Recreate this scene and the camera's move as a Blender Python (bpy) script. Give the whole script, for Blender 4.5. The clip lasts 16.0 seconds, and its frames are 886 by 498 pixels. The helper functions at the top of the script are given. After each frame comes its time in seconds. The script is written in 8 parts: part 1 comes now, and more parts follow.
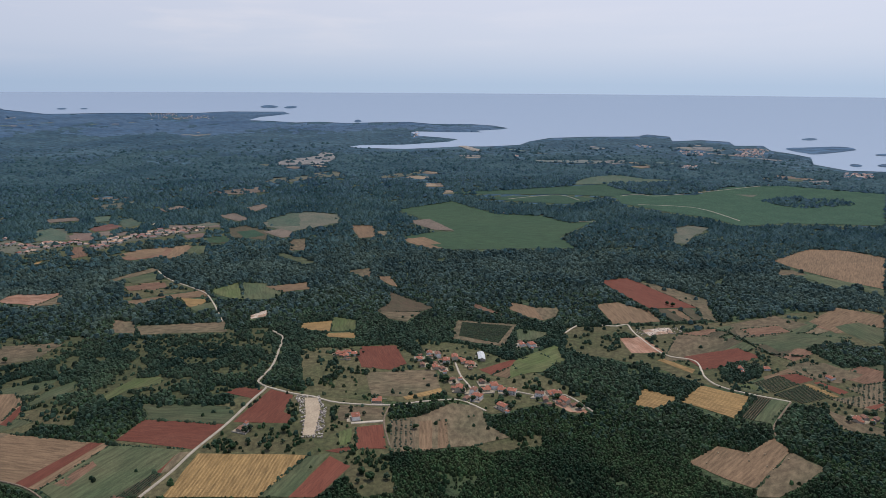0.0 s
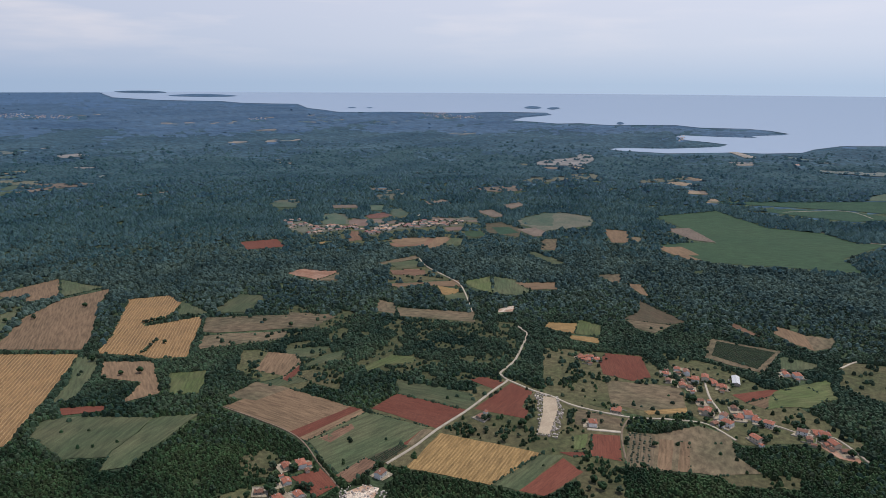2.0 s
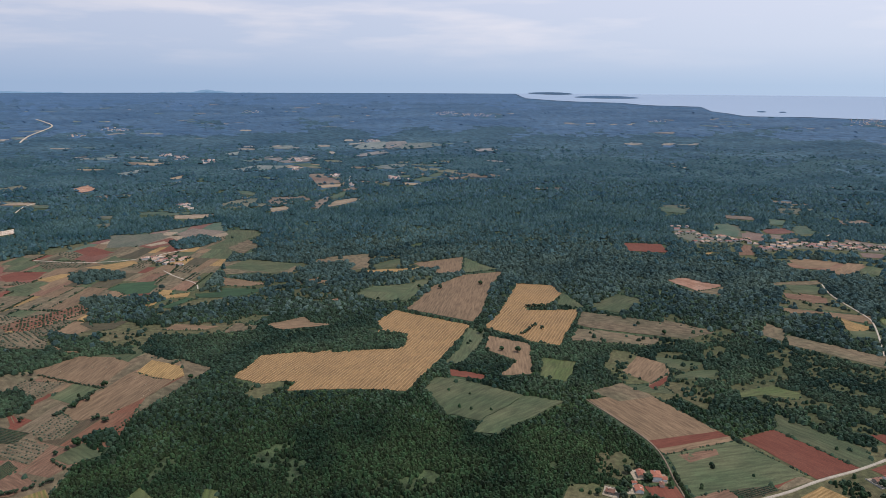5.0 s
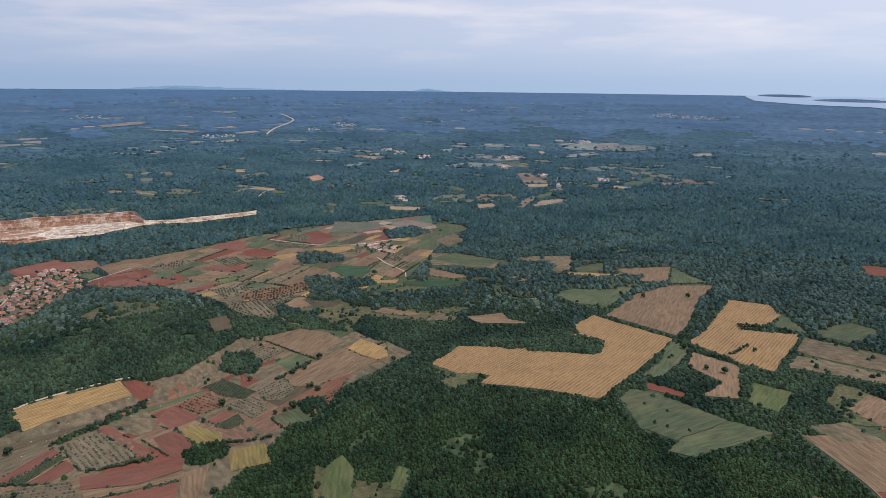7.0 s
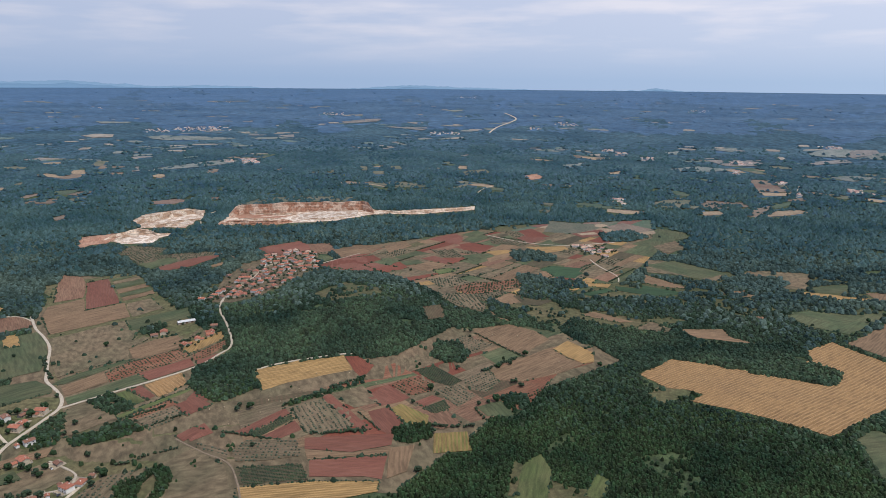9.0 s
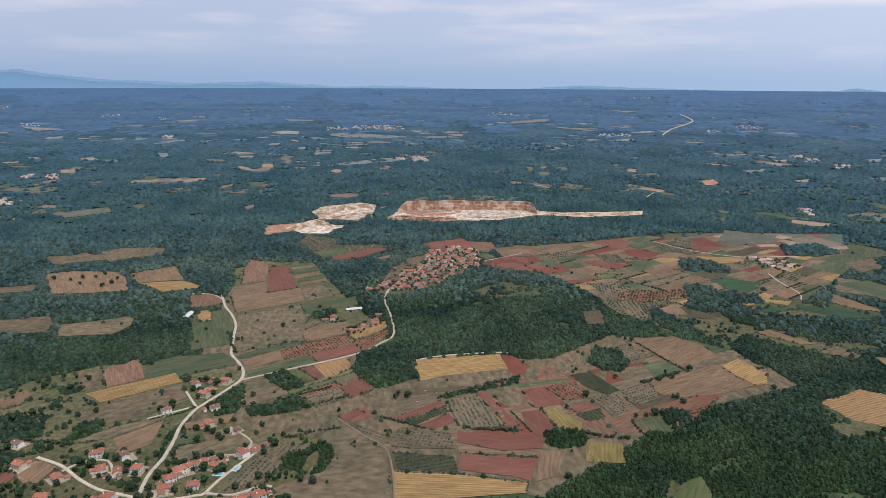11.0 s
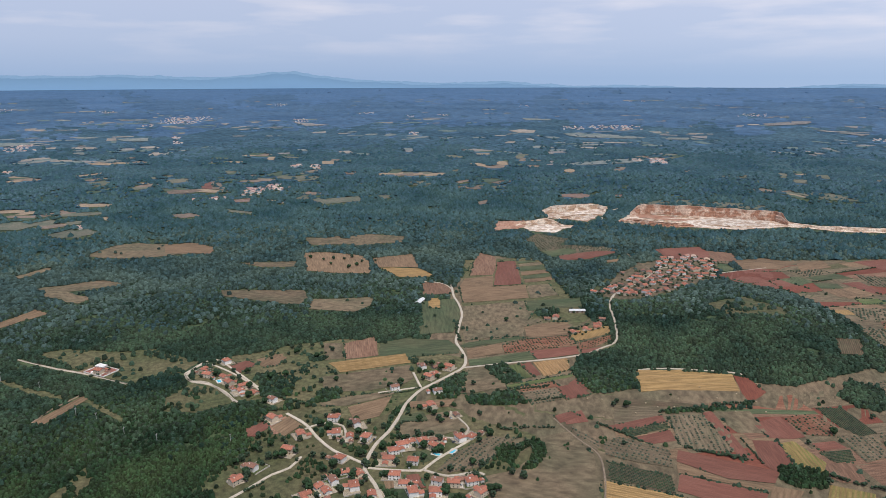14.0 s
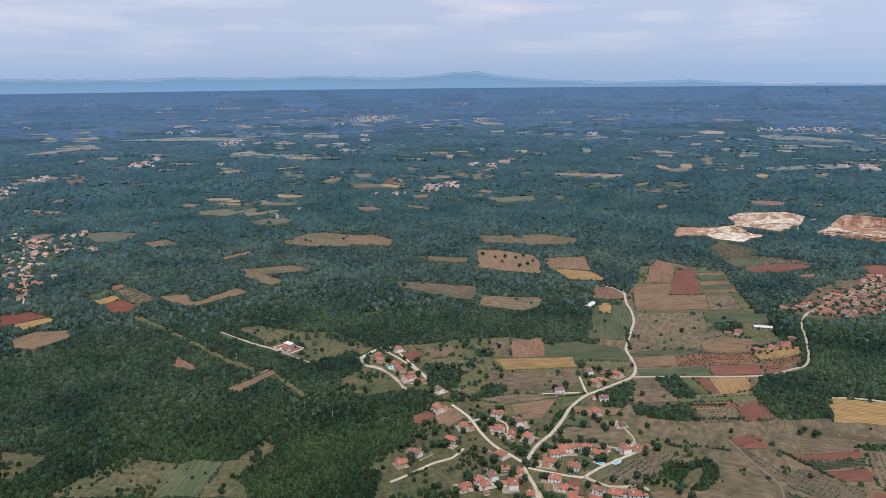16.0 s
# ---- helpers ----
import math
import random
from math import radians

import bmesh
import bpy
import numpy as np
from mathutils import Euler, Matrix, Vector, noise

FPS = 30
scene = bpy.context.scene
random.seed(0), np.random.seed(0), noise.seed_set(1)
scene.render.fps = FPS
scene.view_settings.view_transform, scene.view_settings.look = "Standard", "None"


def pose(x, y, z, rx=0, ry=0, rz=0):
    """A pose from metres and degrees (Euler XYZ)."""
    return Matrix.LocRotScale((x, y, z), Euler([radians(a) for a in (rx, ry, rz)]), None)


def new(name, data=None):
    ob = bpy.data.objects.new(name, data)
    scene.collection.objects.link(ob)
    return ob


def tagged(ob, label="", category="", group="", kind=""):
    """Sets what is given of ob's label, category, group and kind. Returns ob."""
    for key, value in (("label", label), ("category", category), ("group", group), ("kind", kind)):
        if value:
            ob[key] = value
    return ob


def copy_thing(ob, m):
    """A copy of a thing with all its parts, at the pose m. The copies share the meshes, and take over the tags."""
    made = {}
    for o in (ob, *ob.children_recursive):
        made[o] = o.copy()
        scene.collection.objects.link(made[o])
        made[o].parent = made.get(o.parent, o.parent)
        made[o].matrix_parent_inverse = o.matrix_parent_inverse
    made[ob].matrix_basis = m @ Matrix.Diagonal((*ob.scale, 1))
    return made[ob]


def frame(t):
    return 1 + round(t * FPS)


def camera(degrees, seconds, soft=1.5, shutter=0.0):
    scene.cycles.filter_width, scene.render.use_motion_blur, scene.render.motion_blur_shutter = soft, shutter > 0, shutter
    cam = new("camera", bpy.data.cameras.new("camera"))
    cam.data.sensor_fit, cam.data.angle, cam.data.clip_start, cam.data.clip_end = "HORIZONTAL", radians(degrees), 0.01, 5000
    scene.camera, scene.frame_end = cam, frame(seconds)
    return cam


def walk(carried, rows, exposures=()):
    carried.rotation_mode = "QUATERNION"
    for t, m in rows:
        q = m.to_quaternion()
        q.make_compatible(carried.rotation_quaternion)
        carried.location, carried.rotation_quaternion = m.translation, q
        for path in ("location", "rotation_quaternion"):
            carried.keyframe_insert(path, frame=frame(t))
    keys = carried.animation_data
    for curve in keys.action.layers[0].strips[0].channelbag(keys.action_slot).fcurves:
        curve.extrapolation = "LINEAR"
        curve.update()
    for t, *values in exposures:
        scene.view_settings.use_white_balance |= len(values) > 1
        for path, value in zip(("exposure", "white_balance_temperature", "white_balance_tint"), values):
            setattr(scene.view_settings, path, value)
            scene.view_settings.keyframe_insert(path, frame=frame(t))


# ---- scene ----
import collections

from mathutils.geometry import tessellate_polygon

# ---- camera ----
cam = camera(64.62, 16.0, 0.5)
EYE = 380.0
PATH = [
    (0.0, 76.721, -0.367, 0.000),
    (0.5, 76.689, -0.407, 5.334),
    (1.0, 76.680, -0.369, 10.601),
    (1.5, 76.692, -0.370, 15.783),
    (2.0, 76.707, -0.301, 20.828),
    (2.5, 76.706, -0.271, 25.922),
    (3.0, 76.711, -0.217, 31.106),
    (3.5, 76.704, -0.190, 36.673),
    (4.0, 76.714, -0.171, 42.433),
    (4.5, 76.715, -0.157, 47.638),
    (5.0, 76.718, -0.254, 52.163),
    (7.5, 76.544, -0.615, 73.741),
    (8.0, 76.493, -0.611, 78.564),
    (8.5, 76.444, -0.538, 82.982),
    (9.0, 76.408, -0.434, 86.867),
    (9.5, 76.391, -0.346, 90.760),
    (10.0, 76.375, -0.315, 94.611),
    (12.5, 76.307, -0.046, 108.248),
    (13.0, 76.278, 0.037, 111.904),
    (13.5, 76.274, 0.105, 115.562),
    (14.0, 76.286, 0.155, 119.203),
    (14.5, 76.293, 0.265, 122.765),
    (15.0, 76.271, 0.304, 126.371),
    (15.5, 76.307, 0.434, 129.899),
    (16.0, 76.330, 0.574, 133.479),
]
walk(cam, [(t, pose(0, 0, EYE, rx, ry, rz)) for t, rx, ry, rz in PATH],
     [(0.0, -0.17), (5.0, 0.03), (9.0, 0.12), (12.5, 0.18), (16.0, 0.23)])

# ---- sky, sun ----
SUN_HEIGHT, SUN_TURN = 68.0, 38.0
world = bpy.data.worlds.new("sky")
scene.world = world
world.use_nodes = True
wt = world.node_tree
wt.nodes.clear()
sky = wt.nodes.new("ShaderNodeTexSky")
sky.sky_type, sky.sun_disc = "NISHITA", False
sky.sun_elevation, sky.sun_rotation = radians(SUN_HEIGHT), radians(SUN_TURN)
sky.air_density, sky.dust_density, sky.ozone_density = 1.2, 2.0, 2.0
way = wt.nodes.new("ShaderNodeTexCoord")
split = wt.nodes.new("ShaderNodeSeparateXYZ")
wt.links.new(way.outputs["Generated"], split.inputs[0])
haze = wt.nodes.new("ShaderNodeValToRGB")
wt.links.new(split.outputs["Z"], haze.inputs[0])
haze.color_ramp.elements[0].position, haze.color_ramp.elements[0].color = 0.0, (0.455, 0.58, 0.77, 1)
haze.color_ramp.elements[1].position, haze.color_ramp.elements[1].color = 0.8, (0.33, 0.41, 0.62, 1)
for at, tone in ((0.05, (0.60, 0.665, 0.82, 1)), (0.12, (0.67, 0.70, 0.84, 1)), (0.25, (0.54, 0.60, 0.745, 1))):
    haze.color_ramp.elements.new(at).color = tone
# thin stretched cloud sheets
stretch = wt.nodes.new("ShaderNodeMapping")
stretch.inputs["Scale"].default_value = (2.2, 2.2, 16.0)
wt.links.new(way.outputs["Generated"], stretch.inputs[0])
puff = wt.nodes.new("ShaderNodeTexNoise")
puff.inputs["Scale"].default_value, puff.inputs["Detail"].default_value = 2.4, 6.0
wt.links.new(stretch.outputs[0], puff.inputs["Vector"])
thin = wt.nodes.new("ShaderNodeMapRange")
thin.inputs["From Min"].default_value, thin.inputs["From Max"].default_value = 0.47, 0.70
thin.inputs["To Max"].default_value = 0.9
wt.links.new(puff.outputs["Fac"], thin.inputs[0])
sparse = wt.nodes.new("ShaderNodeMath")
sparse.operation = "MULTIPLY"
wt.links.new(thin.outputs[0], sparse.inputs[0])
clouds = wt.nodes.new("ShaderNodeMix")
clouds.data_type = "RGBA"
clouds.inputs[7].default_value = (0.90, 0.85, 0.90, 1)
wt.links.new(sparse.outputs[0], clouds.inputs[0])
wt.links.new(haze.outputs[0], clouds.inputs[6])
scaled = wt.nodes.new("ShaderNodeMix")
scaled.data_type, scaled.blend_type = "RGBA", "MIX"
scaled.inputs[0].default_value = 0.9
dim = wt.nodes.new("ShaderNodeVectorMath")
dim.operation = "SCALE"
dim.inputs["Scale"].default_value = 0.10
wt.links.new(sky.outputs[0], dim.inputs[0])
wt.links.new(dim.outputs[0], scaled.inputs[6])
wt.links.new(clouds.outputs[2], scaled.inputs[7])
air = wt.nodes.new("ShaderNodeBackground")
cool = wt.nodes.new("ShaderNodeMix")      # deeper blue away from the sun
cool.data_type, cool.blend_type = "RGBA", "MULTIPLY"
cool.inputs[7].default_value = (0.87, 0.94, 1.05, 1)
wt.links.new(scaled.outputs[2], cool.inputs[6])
wt.links.new(cool.outputs[2], air.inputs[0])
air.inputs[1].default_value = 1.0
# the sky brightens towards the sun's side
towards = wt.nodes.new("ShaderNodeVectorMath")
towards.operation = "DOT_PRODUCT"
towards.inputs[1].default_value = (math.sin(radians(SUN_TURN)), math.cos(radians(SUN_TURN)), 0)
wt.links.new(way.outputs["Generated"], towards.inputs[0])
lift_sky = wt.nodes.new("ShaderNodeMapRange")
lift_sky.inputs["From Min"].default_value, lift_sky.inputs["From Max"].default_value = -1.0, 1.0
lift_sky.inputs["To Min"].default_value, lift_sky.inputs["To Max"].default_value = 0.79, 1.18
wt.links.new(towards.outputs["Value"], lift_sky.inputs[0])
wt.links.new(lift_sky.outputs[0], air.inputs[1])
away = wt.nodes.new("ShaderNodeMapRange")
away.inputs["From Min"].default_value, away.inputs["From Max"].default_value = 0.7, -0.9
wt.links.new(towards.outputs["Value"], away.inputs[0])
wt.links.new(away.outputs[0], cool.inputs[0])
# clearer towards the sun's side
clear = wt.nodes.new("ShaderNodeMapRange")
clear.inputs["From Min"].default_value, clear.inputs["From Max"].default_value = 0.9, -0.3
clear.inputs["To Min"].default_value = 0.12
wt.links.new(towards.outputs["Value"], clear.inputs[0])
above = wt.nodes.new("ShaderNodeMapRange")
above.inputs["From Min"].default_value, above.inputs["From Max"].default_value = 0.015, 0.075
wt.links.new(split.outputs["Z"], above.inputs[0])
share = wt.nodes.new("ShaderNodeMath")
share.operation = "MULTIPLY"
wt.links.new(clear.outputs[0], share.inputs[0])
wt.links.new(above.outputs[0], share.inputs[1])
wt.links.new(share.outputs[0], sparse.inputs[1])
out = wt.nodes.new("ShaderNodeOutputWorld")
wt.links.new(air.outputs[0], out.inputs[0])

sun = new("sun", bpy.data.lights.new("sun", "SUN"))
sun.data.energy, sun.data.angle, sun.data.color = 2.55, radians(4), (1.0, 0.94, 0.85)
sun.rotation_mode = "QUATERNION"
sun.rotation_quaternion = (-Vector((math.sin(radians(SUN_TURN)) * math.cos(radians(SUN_HEIGHT)), math.cos(radians(SUN_TURN)) * math.cos(radians(SUN_HEIGHT)),
                                    math.sin(radians(SUN_HEIGHT))))).to_track_quat("-Z", "Y")

# ---- materials ----


BASIN, STEEP = 2000.0, 3.757e-5      # where the land begins to rise, and how fast


def true_plan(t):
    """Nodes that give a place on the rising far land the coordinates of the level plan that it stands for."""
    at = t.nodes.new("ShaderNodeNewGeometry")
    level = t.nodes.new("ShaderNodeVectorMath")
    level.operation = "MULTIPLY"
    level.inputs[1].default_value = (1, 1, 0)
    t.links.new(at.outputs["Position"], level.inputs[0])
    reach = t.nodes.new("ShaderNodeVectorMath")
    reach.operation = "LENGTH"
    t.links.new(level.outputs[0], reach.inputs[0])
    last = reach.outputs["Value"]
    for step, number, first in (("SUBTRACT", BASIN, True), ("MAXIMUM", 0.0, True), ("POWER", 2.0, True), ("MULTIPLY", STEEP, True),
                                ("SUBTRACT", EYE, False), ("DIVIDE", EYE, False)):
        m = t.nodes.new("ShaderNodeMath")
        m.operation = step
        m.inputs[1 if first else 0].default_value = number
        t.links.new(last, m.inputs[0 if first else 1])
        last = m.outputs[0]
    grown = t.nodes.new("ShaderNodeVectorMath")
    grown.operation = "SCALE"
    t.links.new(level.outputs[0], grown.inputs[0])
    t.links.new(last, grown.inputs["Scale"])
    return grown.outputs[0]


def material(name, base, vary, scale=0.05, fine=1.0, rough=0.9, sheen=0.0, bands=0.0, band_colour=None, bump=0.3, island=0.0,
             fine_amount=0.35, specular=0.3, band_sharp=0.5, streak=1.0, spread_out=False, edge=0.17):
    """A procedural surface: two colours mixed by broad blotches, broken by fine grain, with optional rows along local x."""
    m = bpy.data.materials.new(name)
    m.use_nodes = True
    t = m.node_tree
    b = t.nodes["Principled BSDF"]
    b.inputs["Roughness"].default_value = rough
    b.inputs["Specular IOR Level"].default_value = specular
    # blue sheen at grazing angles, standing in for haze over distant surfaces
    if sheen:
        b.inputs["Sheen Weight"].default_value = sheen
        b.inputs["Sheen Roughness"].default_value = 0.2
        b.inputs["Sheen Tint"].default_value = (0.45, 0.68, 1.0, 1)
    co = t.nodes.new("ShaderNodeTexCoord")
    big = t.nodes.new("ShaderNodeTexNoise")
    big.inputs["Scale"].default_value, big.inputs["Detail"].default_value = scale, 5.0
    small = t.nodes.new("ShaderNodeTexNoise")
    small.inputs["Scale"].default_value, small.inputs["Detail"].default_value = fine, 4.0
    where = true_plan(t) if spread_out else co.outputs["Object"]
    t.links.new(where, big.inputs["Vector"])
    along = t.nodes.new("ShaderNodeMapping")
    along.inputs["Scale"].default_value = (streak, 1.0, 1.0)
    t.links.new(where, along.inputs[0])
    t.links.new(along.outputs[0], small.inputs["Vector"])
    spread = t.nodes.new("ShaderNodeMapRange")
    spread.inputs["From Min"].default_value, spread.inputs["From Max"].default_value = 0.5 - edge, 0.5 + edge
    t.links.new(big.outputs["Fac"], spread.inputs[0])
    mix = t.nodes.new("ShaderNodeMix")
    mix.data_type = "RGBA"
    mix.inputs[6].default_value, mix.inputs[7].default_value = (*base, 1), (*vary, 1)
    t.links.new(spread.outputs[0], mix.inputs[0])
    colour = mix.outputs[2]
    if bands:
        wave = t.nodes.new("ShaderNodeTexWave")
        wave.bands_direction = "Y"
        wave.inputs["Scale"].default_value = 0.314 / bands
        wave.inputs["Distortion"].default_value, wave.inputs["Detail"].default_value = 1.2, 2.0
        wave.inputs["Detail Scale"].default_value = 0.4
        t.links.new(co.outputs["Object"], wave.inputs["Vector"])
        cut = t.nodes.new("ShaderNodeMapRange")
        cut.inputs["From Min"].default_value, cut.inputs["From Max"].default_value = band_sharp - 0.15, band_sharp + 0.25
        t.links.new(wave.outputs["Fac"], cut.inputs[0])
        rows = t.nodes.new("ShaderNodeMix")
        rows.data_type = "RGBA"
        t.links.new(cut.outputs[0], rows.inputs[0])
        t.links.new(colour, rows.inputs[6])
        rows.inputs[7].default_value = (*band_colour, 1)
        colour = rows.outputs[2]
    hsv = t.nodes.new("ShaderNodeHueSaturation")
    t.links.new(colour, hsv.inputs["Color"])
    value = t.nodes.new("ShaderNodeMapRange")
    value.inputs["From Min"].default_value, value.inputs["From Max"].default_value = 0.3, 0.7
    value.inputs["To Min"].default_value, value.inputs["To Max"].default_value = 1 - fine_amount, 1 + fine_amount
    t.links.new(small.outputs["Fac"], value.inputs[0])
    per = t.nodes.new("ShaderNodeMapRange")
    amount = island or 0.14
    per.inputs["To Min"].default_value, per.inputs["To Max"].default_value = 1 - amount, 1 + amount
    if island:
        src = t.nodes.new("ShaderNodeNewGeometry")
        t.links.new(src.outputs["Random Per Island"], per.inputs[0])
        hue = t.nodes.new("ShaderNodeMapRange")
        hue.inputs["To Min"].default_value, hue.inputs["To Max"].default_value = 0.47, 0.52
        t.links.new(src.outputs["Random Per Island"], hue.inputs[0])
        t.links.new(hue.outputs[0], hsv.inputs["Hue"])
    else:
        src = t.nodes.new("ShaderNodeObjectInfo")
        t.links.new(src.outputs["Random"], per.inputs[0])
    grain = t.nodes.new("ShaderNodeTexNoise")
    grain.inputs["Scale"].default_value, grain.inputs["Detail"].default_value = max(1.1, fine * 2.5), 3.0
    t.links.new(where, grain.inputs["Vector"])
    speck = t.nodes.new("ShaderNodeMapRange")
    speck.inputs["From Min"].default_value, speck.inputs["From Max"].default_value = 0.3, 0.7
    speck.inputs["To Min"].default_value, speck.inputs["To Max"].default_value = 0.70, 1.30
    t.links.new(grain.outputs["Fac"], speck.inputs[0])
    both = t.nodes.new("ShaderNodeMath")
    both.operation = "MULTIPLY"
    t.links.new(value.outputs[0], both.inputs[0])
    t.links.new(speck.outputs[0], both.inputs[1])
    times = t.nodes.new("ShaderNodeMath")
    times.operation = "MULTIPLY"
    t.links.new(both.outputs[0], times.inputs[0])
    t.links.new(per.outputs[0], times.inputs[1])
    t.links.new(times.outputs[0], hsv.inputs["Value"])
    t.links.new(hsv.outputs[0], b.inputs["Base Color"])
    if bump:
        relief = t.nodes.new("ShaderNodeBump")
        relief.inputs["Strength"].default_value = bump
        relief.inputs["Distance"].default_value = 0.5 / fine
        t.links.new(small.outputs["Fac"], relief.inputs["Height"])
        t.links.new(relief.outputs[0], b.inputs["Normal"])
    return m


def plain(name, base, rough=0.6, metallic=0.0, emit=0.0):
    m = bpy.data.materials.new(name)
    m.use_nodes = True
    b = m.node_tree.nodes["Principled BSDF"]
    b.inputs["Base Color"].default_value = (*base, 1)
    b.inputs["Roughness"].default_value, b.inputs["Metallic"].default_value = rough, metallic
    if emit:
        b.inputs["Emission Color"].default_value, b.inputs["Emission Strength"].default_value = (*base, 1), emit
    return m


# usual weight of the blue sheen that imitates haze
HAZE_SHEEN = 0.04
LEAF = material("oak_leaves", (0.010, 0.026, 0.012), (0.038, 0.064, 0.025), 0.012, 1.6, 0.75, 0.0, island=0.5, bump=0.6, specular=0.15)
LEAF_MID = material("wood_leaves", (0.012, 0.030, 0.020), (0.046, 0.073, 0.039), 0.010, 0.9, 0.75, 0.03, island=0.48, bump=0.6, specular=0.15)
# farther woods: leaf colours turn bluer and paler, distance haze painted in
LEAF_HALF = material("hazed_half_far_leaves", (0.025, 0.051, 0.051), (0.068, 0.101, 0.081), 0.008, 0.5, 0.75, 0.0, bump=0.5, island=0.42, specular=0.1)
LEAF_WIDE = material("hazed_far_leaves", (0.023, 0.057, 0.067), (0.054, 0.101, 0.099), 0.006, 0.3, 0.75, 0.0, bump=0.4, island=0.28, specular=0.1)
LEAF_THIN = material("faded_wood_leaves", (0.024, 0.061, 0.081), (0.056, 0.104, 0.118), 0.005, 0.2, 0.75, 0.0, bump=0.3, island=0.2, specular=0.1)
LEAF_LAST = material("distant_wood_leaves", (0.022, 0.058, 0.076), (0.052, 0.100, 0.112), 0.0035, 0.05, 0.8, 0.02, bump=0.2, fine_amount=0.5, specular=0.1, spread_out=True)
LEAF_DARK = material("dark_leaves", (0.020, 0.038, 0.020), (0.035, 0.058, 0.026), 0.05, 1.2, 0.75, HAZE_SHEEN, island=0.3, bump=0.6)
LEAF_GREY = material("olive_leaves", (0.045, 0.062, 0.038), (0.068, 0.085, 0.052), 0.1, 1.5, 0.7, HAZE_SHEEN, island=0.25, bump=0.5)
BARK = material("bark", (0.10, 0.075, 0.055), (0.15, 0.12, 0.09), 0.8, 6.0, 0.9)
GROUND = material("wooded_ground", (0.028, 0.048, 0.022), (0.055, 0.075, 0.030), 0.012, 0.09, 0.85, HAZE_SHEEN, bump=1.0, fine_amount=0.5)
# far land bands, each bluer than the last, haze held in the base colour
BEYOND = material("hazed_far_woodland", (0.024, 0.063, 0.096), (0.056, 0.108, 0.138), 0.0022, 0.025, 0.8, 0.06, bump=0.1, fine_amount=0.5, specular=0.15, spread_out=True)
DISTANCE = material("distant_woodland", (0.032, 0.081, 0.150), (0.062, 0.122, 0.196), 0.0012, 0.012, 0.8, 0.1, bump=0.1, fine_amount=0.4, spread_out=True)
RIM = material("painted_haze_rim_woodland", (0.048, 0.110, 0.205), (0.068, 0.134, 0.230), 0.0007, 0.006, 0.8, 0.1, bump=0.1, fine_amount=0.25, spread_out=True)
